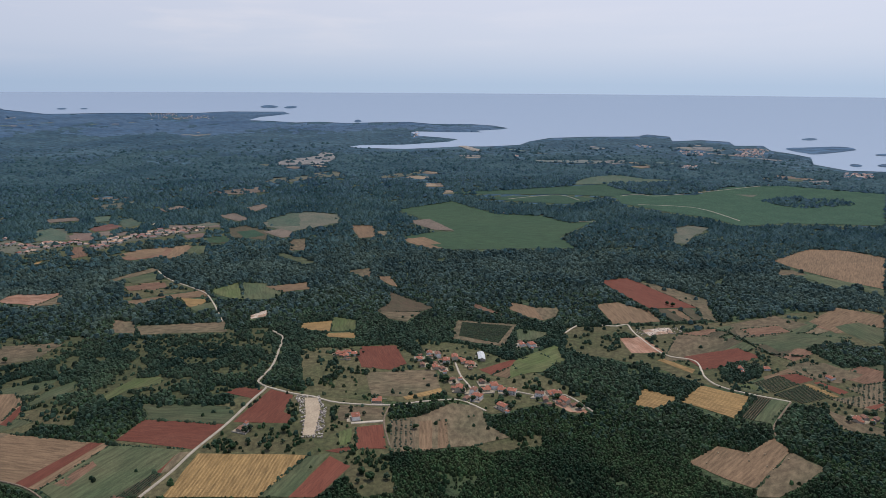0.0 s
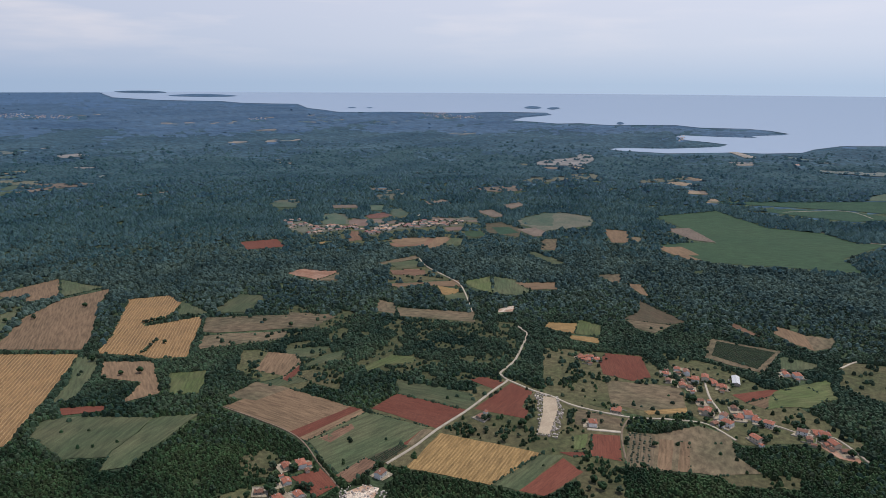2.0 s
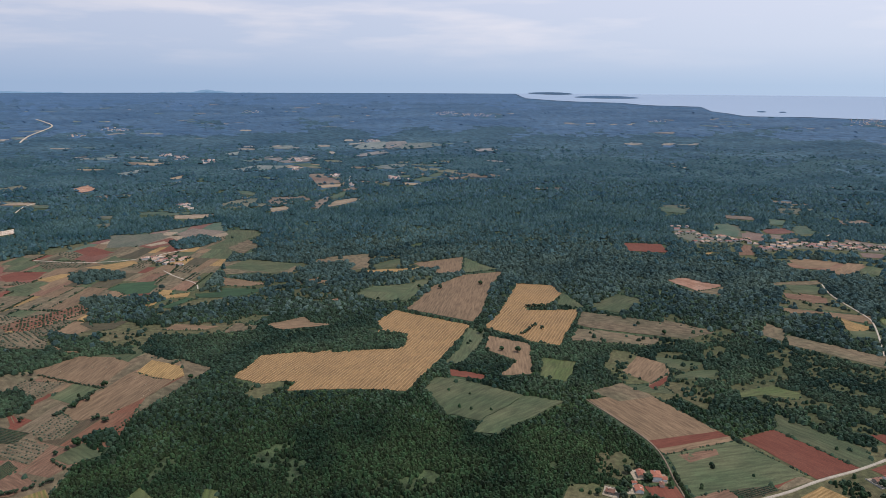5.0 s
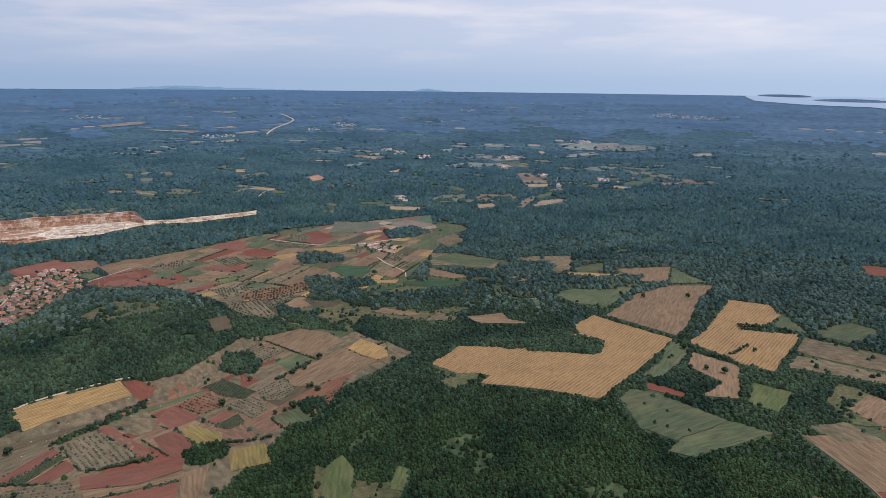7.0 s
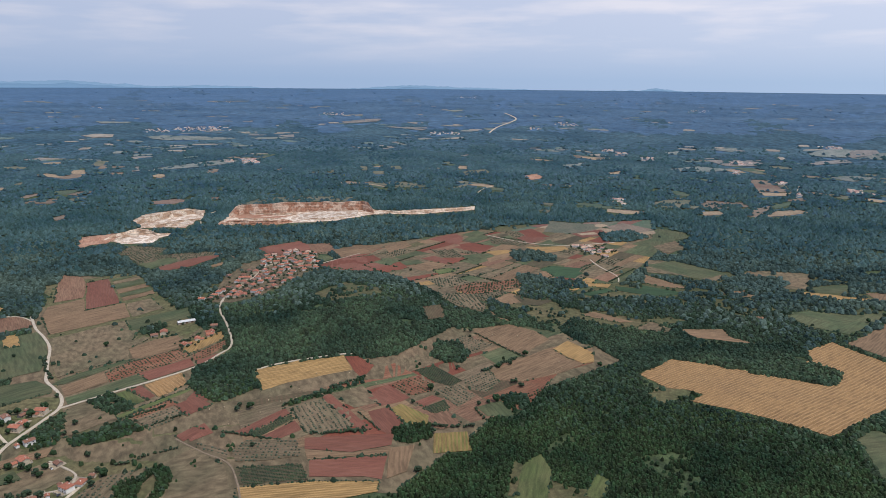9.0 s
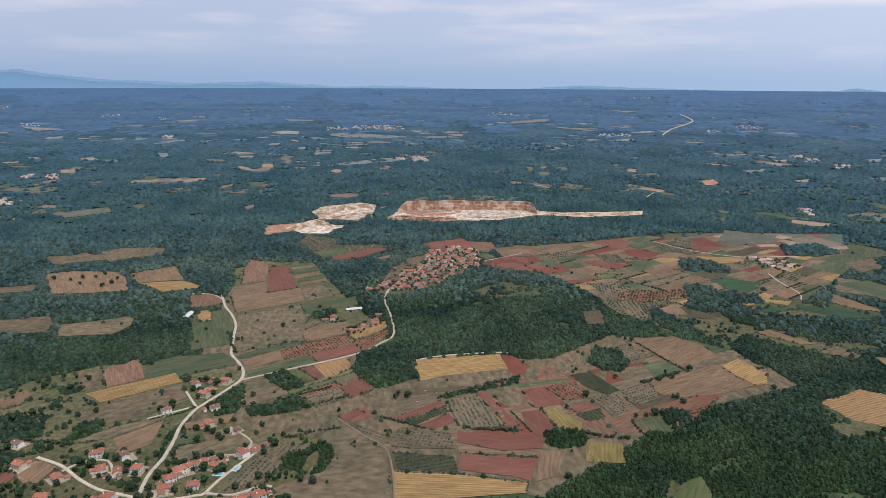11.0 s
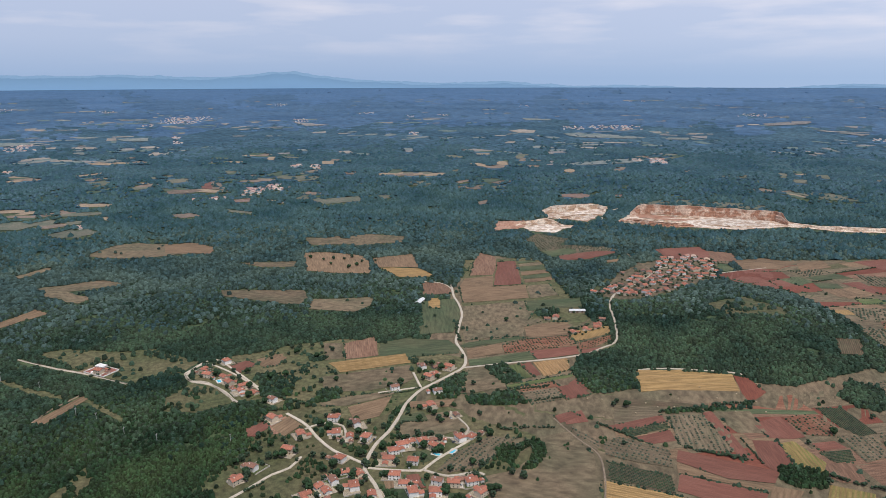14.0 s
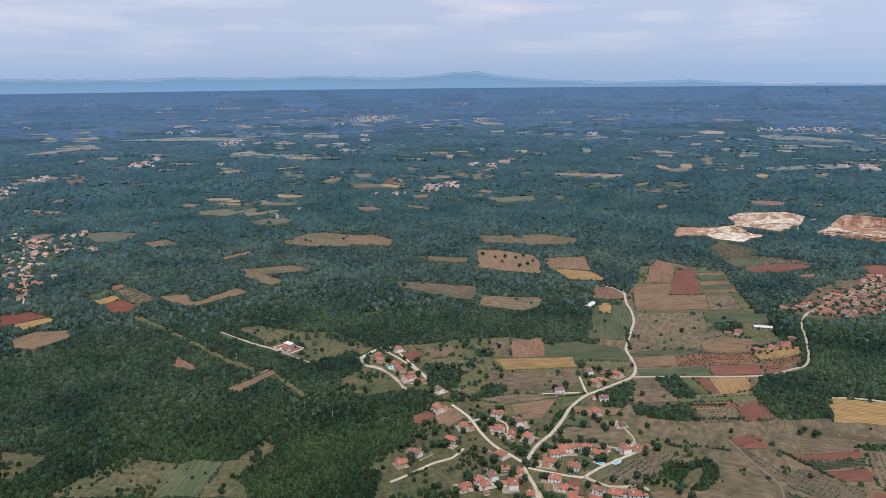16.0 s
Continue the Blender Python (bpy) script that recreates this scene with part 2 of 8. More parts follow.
SURFACE = {
    "soil": material("red_earth", (0.142, 0.042, 0.026), (0.172, 0.063, 0.040), 0.02, 0.5, 0.95, HAZE_SHEEN, 2.5, (0.148, 0.048, 0.030), fine_amount=0.18, streak=0.12, bump=0.12),
    "clay": material("pale_red_earth", (0.146, 0.053, 0.038), (0.190, 0.088, 0.064), 0.014, 0.5, 0.95, HAZE_SHEEN, 2.5, (0.160, 0.065, 0.042), fine_amount=0.18, streak=0.12, bump=0.12),
    "soilb": material("brown_earth", (0.165, 0.086, 0.052), (0.205, 0.125, 0.078), 0.02, 0.5, 0.95, HAZE_SHEEN, 3.0, (0.162, 0.092, 0.060), fine_amount=0.34, streak=0.12, bump=0.12),
    "red": material("bare_red_ground", (0.270, 0.130, 0.080), (0.350, 0.215, 0.150), 0.03, 0.4, 0.95, HAZE_SHEEN, fine_amount=0.34, streak=0.12, bump=0.12),
    "tan": material("dry_ploughland", (0.200, 0.128, 0.074), (0.142, 0.097, 0.056), 0.012, 0.35, 0.95, HAZE_SHEEN, 4.0, (0.18, 0.115, 0.068), fine_amount=0.34, streak=0.12, bump=0.12),
    "dry": material("dry_grass", (0.160, 0.114, 0.070), (0.105, 0.090, 0.052), 0.012, 0.14, 0.95, HAZE_SHEEN, fine_amount=0.42, streak=0.5, bump=0.08),
    "straw": material("ripe_straw", (0.255, 0.155, 0.056), (0.215, 0.132, 0.052), 0.02, 0.4, 0.9, HAZE_SHEEN, 3.6, (0.295, 0.188, 0.080), fine_amount=0.34, streak=0.12, bump=0.12),
    "strawg": material("weedy_straw", (0.220, 0.160, 0.055), (0.125, 0.130, 0.036), 0.03, 0.4, 0.9, HAZE_SHEEN, 4.0, (0.21, 0.14, 0.055), fine_amount=0.34, streak=0.12, bump=0.12),
    "stub": material("cut_stubble", (0.265, 0.155, 0.066), (0.205, 0.122, 0.056), 0.02, 0.5, 0.9, HAZE_SHEEN, fine_amount=0.34, streak=0.12, bump=0.12),
    "green": material("green_meadow", (0.055, 0.077, 0.036), (0.091, 0.093, 0.047), 0.014, 0.3, 0.9, HAZE_SHEEN, fine_amount=0.34, streak=0.12, bump=0.12),
    "lime": material("fresh_meadow", (0.074, 0.100, 0.032), (0.098, 0.104, 0.043), 0.03, 0.3, 0.9, HAZE_SHEEN, fine_amount=0.34, streak=0.12, bump=0.12),
    "crop": material("vineyard_green", (0.026, 0.058, 0.027), (0.038, 0.070, 0.031), 0.006, 0.3, 0.9, HAZE_SHEEN, 5.0, (0.027, 0.058, 0.026), fine_amount=0.34, streak=0.12, bump=0.12),
    "vine": material("vine_rows", (0.060, 0.056, 0.030), (0.075, 0.070, 0.034), 0.03, 0.5, 0.9, HAZE_SHEEN, 2.6, (0.075, 0.055, 0.035), fine_amount=0.34, streak=0.12, bump=0.12),
    "vinered": material("vine_rows_on_red", (0.120, 0.068, 0.044), (0.105, 0.075, 0.046), 0.03, 0.5, 0.9, HAZE_SHEEN, 2.6, (0.060, 0.060, 0.030), fine_amount=0.34, streak=0.12, bump=0.12),
    "olive": material("grove_ground", (0.160, 0.116, 0.074), (0.114, 0.092, 0.055), 0.03, 0.4, 0.95, HAZE_SHEEN, fine_amount=0.34, streak=0.12, bump=0.12),
    "orch": material("orchard_ground", (0.175, 0.068, 0.040), (0.185, 0.100, 0.060), 0.03, 0.4, 0.95, HAZE_SHEEN, fine_amount=0.34, streak=0.12, bump=0.12),
    "scrub": material("scrub_grass", (0.114, 0.096, 0.049), (0.066, 0.074, 0.031), 0.014, 0.16, 0.95, HAZE_SHEEN, fine_amount=0.4, bump=0.12),
    "bush": material("bushy_grass", (0.085, 0.082, 0.036), (0.060, 0.070, 0.030), 0.02, 0.16, 0.95, HAZE_SHEEN, fine_amount=0.4, bump=0.12),
    "pale": material("pale_gravel_yard", (0.44, 0.35, 0.25), (0.36, 0.28, 0.20), 0.06, 0.5, 0.95, HAZE_SHEEN, fine_amount=0.15, bump=0.2),
    "white": material("white_quarry_floor", (0.66, 0.57, 0.48), (0.42, 0.31, 0.23), 0.05, 0.3, 0.95, 0.05, bump=0.8, edge=0.04),
    "bare": material("pale_rubble", (0.600, 0.490, 0.390), (0.400, 0.262, 0.180), 0.045, 0.3, 0.95, 0.05, bump=0.8, edge=0.04),
}
# crop colours for far fields, greyed to hold the haze of distance
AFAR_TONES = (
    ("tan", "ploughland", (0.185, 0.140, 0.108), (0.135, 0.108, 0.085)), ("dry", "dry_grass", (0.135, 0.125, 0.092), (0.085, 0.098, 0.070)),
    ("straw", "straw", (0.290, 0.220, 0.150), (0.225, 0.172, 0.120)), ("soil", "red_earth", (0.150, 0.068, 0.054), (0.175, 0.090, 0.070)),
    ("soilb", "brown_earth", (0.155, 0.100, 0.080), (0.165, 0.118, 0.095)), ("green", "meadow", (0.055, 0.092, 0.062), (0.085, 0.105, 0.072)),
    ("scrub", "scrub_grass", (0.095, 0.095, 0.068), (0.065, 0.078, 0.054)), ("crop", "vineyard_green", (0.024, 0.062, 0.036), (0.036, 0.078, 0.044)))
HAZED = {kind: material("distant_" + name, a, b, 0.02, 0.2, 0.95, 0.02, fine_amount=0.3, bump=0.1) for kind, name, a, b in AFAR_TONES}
# a second copy for farther fields, with more bluish haze colour mixed in
HAZED_FAR = {kind: material("faded_" + name, tuple(0.85 * p + 0.5 * q for p, q in zip(a, (0.15, 0.185, 0.215))), tuple(0.75 * p + 0.45 * q for p, q in zip(b, (0.10, 0.145, 0.175))),
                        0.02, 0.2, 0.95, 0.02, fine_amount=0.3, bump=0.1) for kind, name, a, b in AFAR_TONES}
TRACK = material("earth_track", (0.24, 0.18, 0.125), (0.19, 0.145, 0.10), 0.1, 0.8, 0.95, 0.1)
ROAD = material("pale_gravel_road", (0.49, 0.42, 0.33), (0.40, 0.34, 0.265), 0.1, 0.8, 0.9, 0.1, bump=0.1, fine_amount=0.15)
# the water's base colour is lightened to hold haze and sky brightness
SEA = bpy.data.materials.new("sea_with_painted_haze")
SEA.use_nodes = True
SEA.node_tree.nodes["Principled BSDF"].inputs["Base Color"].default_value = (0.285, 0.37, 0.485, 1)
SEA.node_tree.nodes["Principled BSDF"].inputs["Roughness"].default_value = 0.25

# ---- land form ----
HILLS = ((-1127, -76, 240, 24), (-665, 405, 215, 16))
EDGE = 4900.0


def height(x, y):
    """The lie of the land: level near by, rising gently to the rim of sight, with two wooded knolls."""
    r = np.hypot(x, y)
    z = STEEP * np.maximum(0.0, r - BASIN) ** 2
    for a, b, s, h in HILLS:
        z = z + h * np.exp(-1.6 * ((x - a) ** 2 + (y - b) ** 2) / (s * s))
    return z


def from_arrays(name, verts, faces, mat, smooth=False):
    me = bpy.data.meshes.new(name)
    me.from_pydata(verts, [], faces)
    me.materials.append(mat)
    if smooth:
        me.polygons.foreach_set("use_smooth", [True] * len(me.polygons))
    me.update()
    return new(name, me)


def big_mesh(name, co, tri, mat, smooth=True):
    """A mesh of many triangles from numpy arrays."""
    me = bpy.data.meshes.new(name)
    me.vertices.add(len(co))
    me.vertices.foreach_set("co", co.astype(np.float32).ravel())
    me.loops.add(tri.size)
    me.loops.foreach_set("vertex_index", tri.astype(np.int32).ravel())
    me.polygons.add(len(tri))
    me.polygons.foreach_set("loop_start", np.arange(0, tri.size, 3, dtype=np.int32))
    me.polygons.foreach_set("loop_total", np.full(len(tri), 3, dtype=np.int32))
    me.polygons.foreach_set("use_smooth", np.full(len(tri), smooth))
    me.update(calc_edges=True)
    me.materials.append(mat)
    return new(name, me)


def build_ground():
    radii = np.concatenate([[0.0], np.arange(20, 1400, 20), np.geomspace(1400, EDGE, 70)])
    n = 300
    a = np.arange(n) * 2 * np.pi / n
    rr, aa = np.meshgrid(radii[1:], a, indexing="ij")
    x, y = rr * np.cos(aa), rr * np.sin(aa)
    co = np.concatenate([[[0, 0, 0]], np.stack([x, y, height(x, y)], -1).reshape(-1, 3)])
    ring = 1 + np.arange(len(radii) - 2)[:, None] * n
    j = np.arange(n)[None, :]
    k = (j + 1) % n
    p, q, r, s = ring + j, ring + k, ring + n + k, ring + n + j
    tri = np.concatenate([np.stack([p, s, q], -1).reshape(-1, 3), np.stack([q, s, r], -1).reshape(-1, 3),
                          np.stack([np.zeros(n, int), 1 + np.arange(n), 1 + (np.arange(n) + 1) % n], -1)])
    ob = big_mesh("ground", co, tri, GROUND)
    # far faces take the bluer materials, so haze is painted by distance
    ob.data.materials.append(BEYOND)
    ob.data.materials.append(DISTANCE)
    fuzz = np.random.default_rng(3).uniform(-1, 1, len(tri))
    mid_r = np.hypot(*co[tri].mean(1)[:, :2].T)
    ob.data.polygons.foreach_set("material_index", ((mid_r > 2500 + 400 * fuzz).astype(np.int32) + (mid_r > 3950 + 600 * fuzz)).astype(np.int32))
    return tagged(ob, "rolling wooded lowland, distance haze painted onto its far land", "ground", kind="structure")


build_ground()

# ---- fields, roads, tracks ----
OPEN = []       # plan outlines kept clear of forest, with the share of trees left in them
LANES = []      # road lines with half widths
HOMES = []      # house places
LABEL = {
    "soil": ("bare ploughed red earth field", "field"), "clay": ("dry pale red ploughed earth field", "field"), "soilb": ("brown tilled earth field", "field"),
    "red": ("bare stripped red ground", "clearing"), "tan": ("dry pale brown ploughed field", "field"),
    "dry": ("dry yellowed grass meadow", "meadow"), "straw": ("golden ripe cereal field with faint rows", "field"),
    "strawg": ("weedy golden and green cereal field", "field"), "stub": ("golden cut stubble field with straw rows", "field"),
    "green": ("dull green meadow field", "meadow"), "lime": ("fresh light green meadow", "meadow"),
    "crop": ("wide dark green vineyard field", "vineyard"), "vine": ("dark green vine rows", "vineyard"),
    "vinered": ("vine rows on reddish earth", "vineyard"), "olive": ("olive grove ground of dry grass", "grove"),
    "orch": ("orchard ground of red earth", "orchard"), "scrub": ("rough grass with scattered bushes", "grassland"),
    "bush": ("bushy rough grassland", "grassland"), "bare": ("pale stony rubble ground", "bare ground"), "pale": ("pale beige trodden gravel yard", "yard"), "white": ("white stone quarry floor", "quarry floor"),
}
NAME = {"soil": "ploughed_field", "clay": "ploughed_field", "soilb": "ploughed_field", "tan": "ploughed_field", "dry": "meadow", "green": "meadow", "lime": "meadow",
        "straw": "cereal_field", "strawg": "cereal_field", "stub": "stubble_field", "crop": "vineyard", "vine": "vineyard", "vinered": "vineyard",
        "olive": "olive_grove", "orch": "orchard", "scrub": "grassland", "bush": "grassland", "bare": "rubble_ground", "red": "bare_ground", "white": "quarry_floor", "pale": "gravel_yard"}
SHARE = {"scrub": 0.085, "bush": 0.45, "dry": 0.006, "green": 0.004}
layer = [0]


def ragged(outline, reach):
    """An outline with its sides broken into short steps that waver with the land."""
    steps = []
    for a, b in zip(outline, outline[1:] + outline[:1]):
        n = max(1, int(math.hypot(b[0] - a[0], b[1] - a[1]) / 13))
        steps += [(a[0] + (b[0] - a[0]) * k / n, a[1] + (b[1] - a[1]) * k / n) for k in range(n)]
    return [(x + reach * (noise.noise((x * 0.035, y * 0.035, 11.0)) + 0.5 * noise.noise((x * 0.1, y * 0.1, 13.0))),
             y + reach * (noise.noise((x * 0.035, y * 0.035, 21.0)) + 0.5 * noise.noise((x * 0.1, y * 0.1, 23.0)))) for x, y in steps]


def drape(name, outline, mat, lift, span=40.0, first=False, reach=0.0):
    """A sheet over the land inside a plan outline, turned so that its local x follows the longest side."""
    pts = [Vector(p) for p in outline]
    sides = [(pts[(i + 1) % len(pts)] - p) for i, p in enumerate(pts)]
    along = sides[0] if first else max(sides, key=lambda s: s.length)
    ang = math.atan2(along.y, along.x)
    mid_p = sum(pts, Vector((0, 0))) / len(pts)
    if reach:
        pts = [Vector(p) for p in ragged(list(outline), reach)]
    bm = bmesh.new()
    corner = [bm.verts.new((p.x, p.y, 0)) for p in pts]
    for tri in tessellate_polygon([[Vector((p.x, p.y, 0)) for p in pts]]):
        bm.faces.new([corner[k] for k in tri])
    for _ in range(9):
        long = [e for e in bm.edges if e.calc_length() > span]
        if not long:
            break
        bmesh.ops.subdivide_edges(bm, edges=long, cuts=1)
        bmesh.ops.triangulate(bm, faces=[f for f in bm.faces if len(f.verts) > 3])
    base = float(height(mid_p.x, mid_p.y))
    for v in bm.verts:
        v.co.z = float(height(v.co.x, v.co.y)) + lift + max(0.0, math.hypot(v.co.x, v.co.y) - 1500) * 0.0006 - base
        v.co.x -= mid_p.x
        v.co.y -= mid_p.y
    bmesh.ops.rotate(bm, verts=bm.verts[:], matrix=Matrix.Rotation(-ang, 3, "Z"))
    bmesh.ops.recalc_face_normals(bm, faces=bm.faces[:])
    if sum(f.normal.z for f in bm.faces) < 0:
        bmesh.ops.reverse_faces(bm, faces=bm.faces[:])
    me = bpy.data.meshes.new(name)
    bm.to_mesh(me)
    bm.free()
    me.materials.append(mat)
    ob = new(name, me)
    ob.matrix_world = pose(mid_p.x, mid_p.y, base, 0, 0, math.degrees(ang))
    return ob


def field(kind, *outline):
    layer[0] += 1
    far = max(math.hypot(*p) for p in outline)
    shoelace = abs(sum(a[0] * b[1] - b[0] * a[1] for a, b in zip(outline, outline[1:] + outline[:1]))) / 2
    under = kind in ("scrub", "bush") or (kind == "dry" and shoelace > 60000)
    lift = (0.12 if under else 0.42) + layer[0] * 0.0005
    wild = kind in ("scrub", "bush", "dry", "green", "lime", "bare", "white", "red")
    reach = (4.5 if wild else 1.5) * (1 if far < 1300 else 1.8)
    if shoelace < 2500:
        reach *= 0.5
    start = min(math.hypot(*p) for p in outline)
    # beyond 1750 m and 2850 m fields take the copies with painted haze
    mat = HAZED_FAR[kind] if kind in HAZED_FAR and start > 2850 else HAZED[kind] if kind in HAZED and start > 1750 else SURFACE[kind]
    ob = drape(NAME[kind], outline, mat, lift, 20 if far < 1500 else 80, kind in ("stub", "straw"), reach)
    OPEN.append((kind, np.array(outline, float), 0.25 if kind in ("dry", "tan") and far > 2300 else SHARE.get(kind, 0.0)))
    return tagged(ob, *LABEL[kind], kind="structure")


def road(width, *line):
    """A pale lane along a smoothed line, slightly proud of the land, with bevelled shoulders."""
    width *= 0.54
    p = np.array(line, float)
    steps = []
    for i in range(len(p) - 1):
        a, b, c, d = p[max(i - 1, 0)], p[i], p[i + 1], p[min(i + 2, len(p) - 1)]
        n = max(2, int(np.linalg.norm(c - b) / 8))
        for s in np.arange(n) / n:
            steps.append(0.5 * (2 * b + (c - a) * s + (2 * a - 5 * b + 4 * c - d) * s * s + (3 * b - a - 3 * c + d) * s ** 3))
    steps.append(p[-1])
    q = np.array(steps)
    t = np.gradient(q, axis=0)
    t /= np.linalg.norm(t, axis=1)[:, None]
    nrm = np.stack([-t[:, 1], t[:, 0]], -1)
    far = np.hypot(*q.T).max()
    lift = 0.95 + (0 if far < 1500 else (far - 1500) * 0.0006)
    verts, faces = [], []
    for k, (c, m) in enumerate(zip(q, nrm)):
        wob = 1 + 0.12 * noise.noise((c[0] * 0.05, c[1] * 0.05, 3.0))
        for off, dz in ((-0.5 * width - 0.4, -0.7), (-0.5 * width, 0.0), (0.5 * width, 0.0), (0.5 * width + 0.4, -0.7)):
            xy = c + m * off * wob
            verts.append((xy[0], xy[1], float(height(xy[0], xy[1])) + lift + dz))
        if k:
            b = 4 * k
            faces += [(b - 4 + i, b - 3 + i, b + 1 + i, b + i) for i in range(3)]
    ob = from_arrays("road", verts, faces, ROAD if width > 1.65 else TRACK)
    LANES.append((q, width / 2 + 1.5))
    return tagged(ob, "pale dusty country lane" if width > 1.65 else "brown earth farm track", "road", kind="structure")


def houses(size, *spots):
    HOMES.extend((size, *s[:2]) for s in spots)


def street(size, count, *line):
    """Houses strewn on both sides of a line through a village."""
    r = random.Random(len(HOMES))
    p = np.array(line, float)
    s = np.concatenate([[0], np.cumsum(np.linalg.norm(np.diff(p, axis=0), axis=1))])
    for k in range(count):
        at = r.uniform(0, s[-1])
        HOMES.append((1 if r.random() < 0.45 else 2, float(np.interp(at, s, p[:, 0]) + r.gauss(0, size)), float(np.interp(at, s, p[:, 1]) + r.gauss(0, size))))


HEDGES = []


def hedge(width, *line):
    HEDGES.append((width, line, len(OPEN)))


def split_plan(poly, at, d):
    """The two halves of a plan outline cut by a line through a point along d."""
    n = np.array([-d[1], d[0]])
    side = (poly - at) @ n
    halves = ([], [])
    for k in range(len(poly)):
        a, b, sa, sb = poly[k], poly[(k + 1) % len(poly)], side[k], side[(k + 1) % len(poly)]
        halves[0 if sa >= 0 else 1].append(a)
        if (sa >= 0) != (sb >= 0):
            c = a + (b - a) * sa / (sa - sb)
            halves[0].append(c), halves[1].append(c)
    return [np.array(h) for h in halves if len(h) > 2]


def plan_area(p):
    x, y = p.T
    return abs(x @ np.roll(y, -1) - y @ np.roll(x, -1)) / 2


plots = np.random.default_rng(21)


def patchg(*outline):
    patch(*outline, crops=("green", "green", "bush", "scrub", "vine", "dry", "green", "soilb", "olive", "green"))


def patchm(*outline):
    patch(*outline, crops=("dry", "dry", "tan", "olive", "green", "soil", "soilb", "dry", "vinered", "orch", "tan"))


def wood(*outline):
    WOODS.append(np.array(outline, float))


WOODS = []


def patch(*outline, crops=("soil", "soilb", "tan", "tan", "dry", "dry", "dry", "green", "green", "straw", "olive", "vine", "dry", "scrub")):
    """A stretch of farmland parted into long narrow plots of many crops."""
    todo = [np.array(outline, float)]
    first = todo[0][1] - todo[0][0]
    main = math.atan2(first[1], first[0]) + 0.3
    while todo:
        p = todo.pop()
        area = plan_area(p)
        if area < 260:
            continue
        if area < plots.uniform(1500, 6500):
            c = p.mean(0)
            p = c + (p - c) * 0.985
            kind = plots.choice(list(crops))
            field(str(kind), *[(float(a), float(b)) for a, b in p])
            if plots.uniform() < 0.22:
                k = plots.integers(0, len(p))
                hedge(4, tuple(p[k]), tuple(p[(k + 1) % len(p)]))
            continue
        c = p.mean(0)
        turn = main + plots.normal(0, 0.08)
        d = np.array([math.cos(turn), math.sin(turn)])
        long = np.ptp((p - c) @ d)
        wide = np.ptp((p - c) @ np.array([-d[1], d[0]]))
        if long > 2.4 * wide:
            d = np.array([-d[1], d[0]])
        todo += split_plan(p, c + plots.normal(0, 0.12, 2) * wide, d)


TREES, BALES, POLES, POOLS, HAMLETS, CLIFFS, COAST, ISLES = [], [], [], [], [], [], [], []


def trees(*spots):
    TREES.extend(spots)


def bales(*spots):
    BALES.extend(spots)


def poles(*spots):
    POLES.extend(spots)


def pools(*spots):
    POOLS.extend(spots)


def hamlet(across, deep, count, spot):
    HAMLETS.append((across, deep, count, spot))


def cliff(tall, *base):
    CLIFFS.append((tall, base))


def blocks(*spots):
    COURTS.extend(spots)


COURTS = []


def sea(*shore):
    COAST.extend(shore)


def island(*shore):
    ISLES.append(shore)


patchm((-787, -206), (-817, -108), (-925, 26), (-1029, 140), (-1049, 298), (-890, 260), (-856, 202), (-754, 140), (-706, 27), (-702, -60), (-656, -162))
field("dry", (-1171, -335), (-1315, -352), (-1439, -338), (-1544, -264), (-1548, -191), (-1405, -181), (-1291, -214), (-1199, -247), (-1160, -295))
field("scrub", (-375, -451), (-441, -500), (-495, -513), (-546, -550), (-586, -546), (-619, -509), (-677, -441), (-568, -396), (-466, -333), (-415, -388), (-374, -426))
field("scrub", (-583, -703), (-650, -718), (-717, -667), (-765, -631), (-619, -509), (-570, -531), (-577, -576), (-555, -599))
field("bush", (-1172, -361), (-1397, -363), (-1519, -294), (-1538, -197), (-1371, -160), (-1277, -208), (-1171, -240))
patch((-1579, -125), (-1695, 62), (-1829, 279), (-1900, 690), (-1563, 600), (-1286, 421), (-1141, 178), (-1181, 63), (-1418, -78))
patchg((371, 1038), (593, 1130), (755, 1133), (572, 837), (515, 890), (415, 928))
field("scrub", (-1579, -125), (-1695, 62), (-1829, 279), (-1900, 690), (-1563, 600), (-1286, 421), (-1083, 502), (-1007, 335), (-1081, 170), (-1181, 63), (-1418, -78))
field("dry", (-871, -199), (-914, -13), (-1017, 72), (-1034, 252), (-893, 300), (-778, 125), (-710, 83), (-593, -10), (-589, -152), (-599, -376), (-789, -479), (-1091, -590), (-1357, -668), (-1353, -527), (-1103, -355), (-969, -259), (-826, -273))
field("bush", (-1286, 421), (-1362, 681), (-1271, 942), (-1073, 805), (-999, 601), (-1083, 502))
field("scrub", (-356, 693), (-341, 747), (-261, 785), (-227, 843), (-156, 810), (-62, 787), (-54, 673), (-91, 639), (-117, 588), (-312, 586))
field("scrub", (-1292, -671), (-1387, -540), (-948, -254), (-905, -251), (-824, -259), (-781, -172), (-641, -170), (-563, -143), (-492, -358), (-613, -410), (-744, -393))
field("soil", (-286, 674), (-276, 670), (-279, 628), (-296, 630))
field("vine", (-296, 630), (-276, 626), (-286, 585), (-308, 587))
field("dry", (-276, 670), (-263, 672), (-272, 632), (-279, 628))
field("soil", (-343, 742), (-246, 731), (-263, 676), (-352, 694))
field("green", (-367, 783), (-259, 777), (-242, 755), (-246, 731), (-343, 742), (-343, 754))
field("soil", (-258, 833), (-225, 825), (-231, 799), (-270, 815))
field("soil", (-217, 826), (-184, 809), (-186, 763), (-175, 756), (-176, 735), (-239, 737))
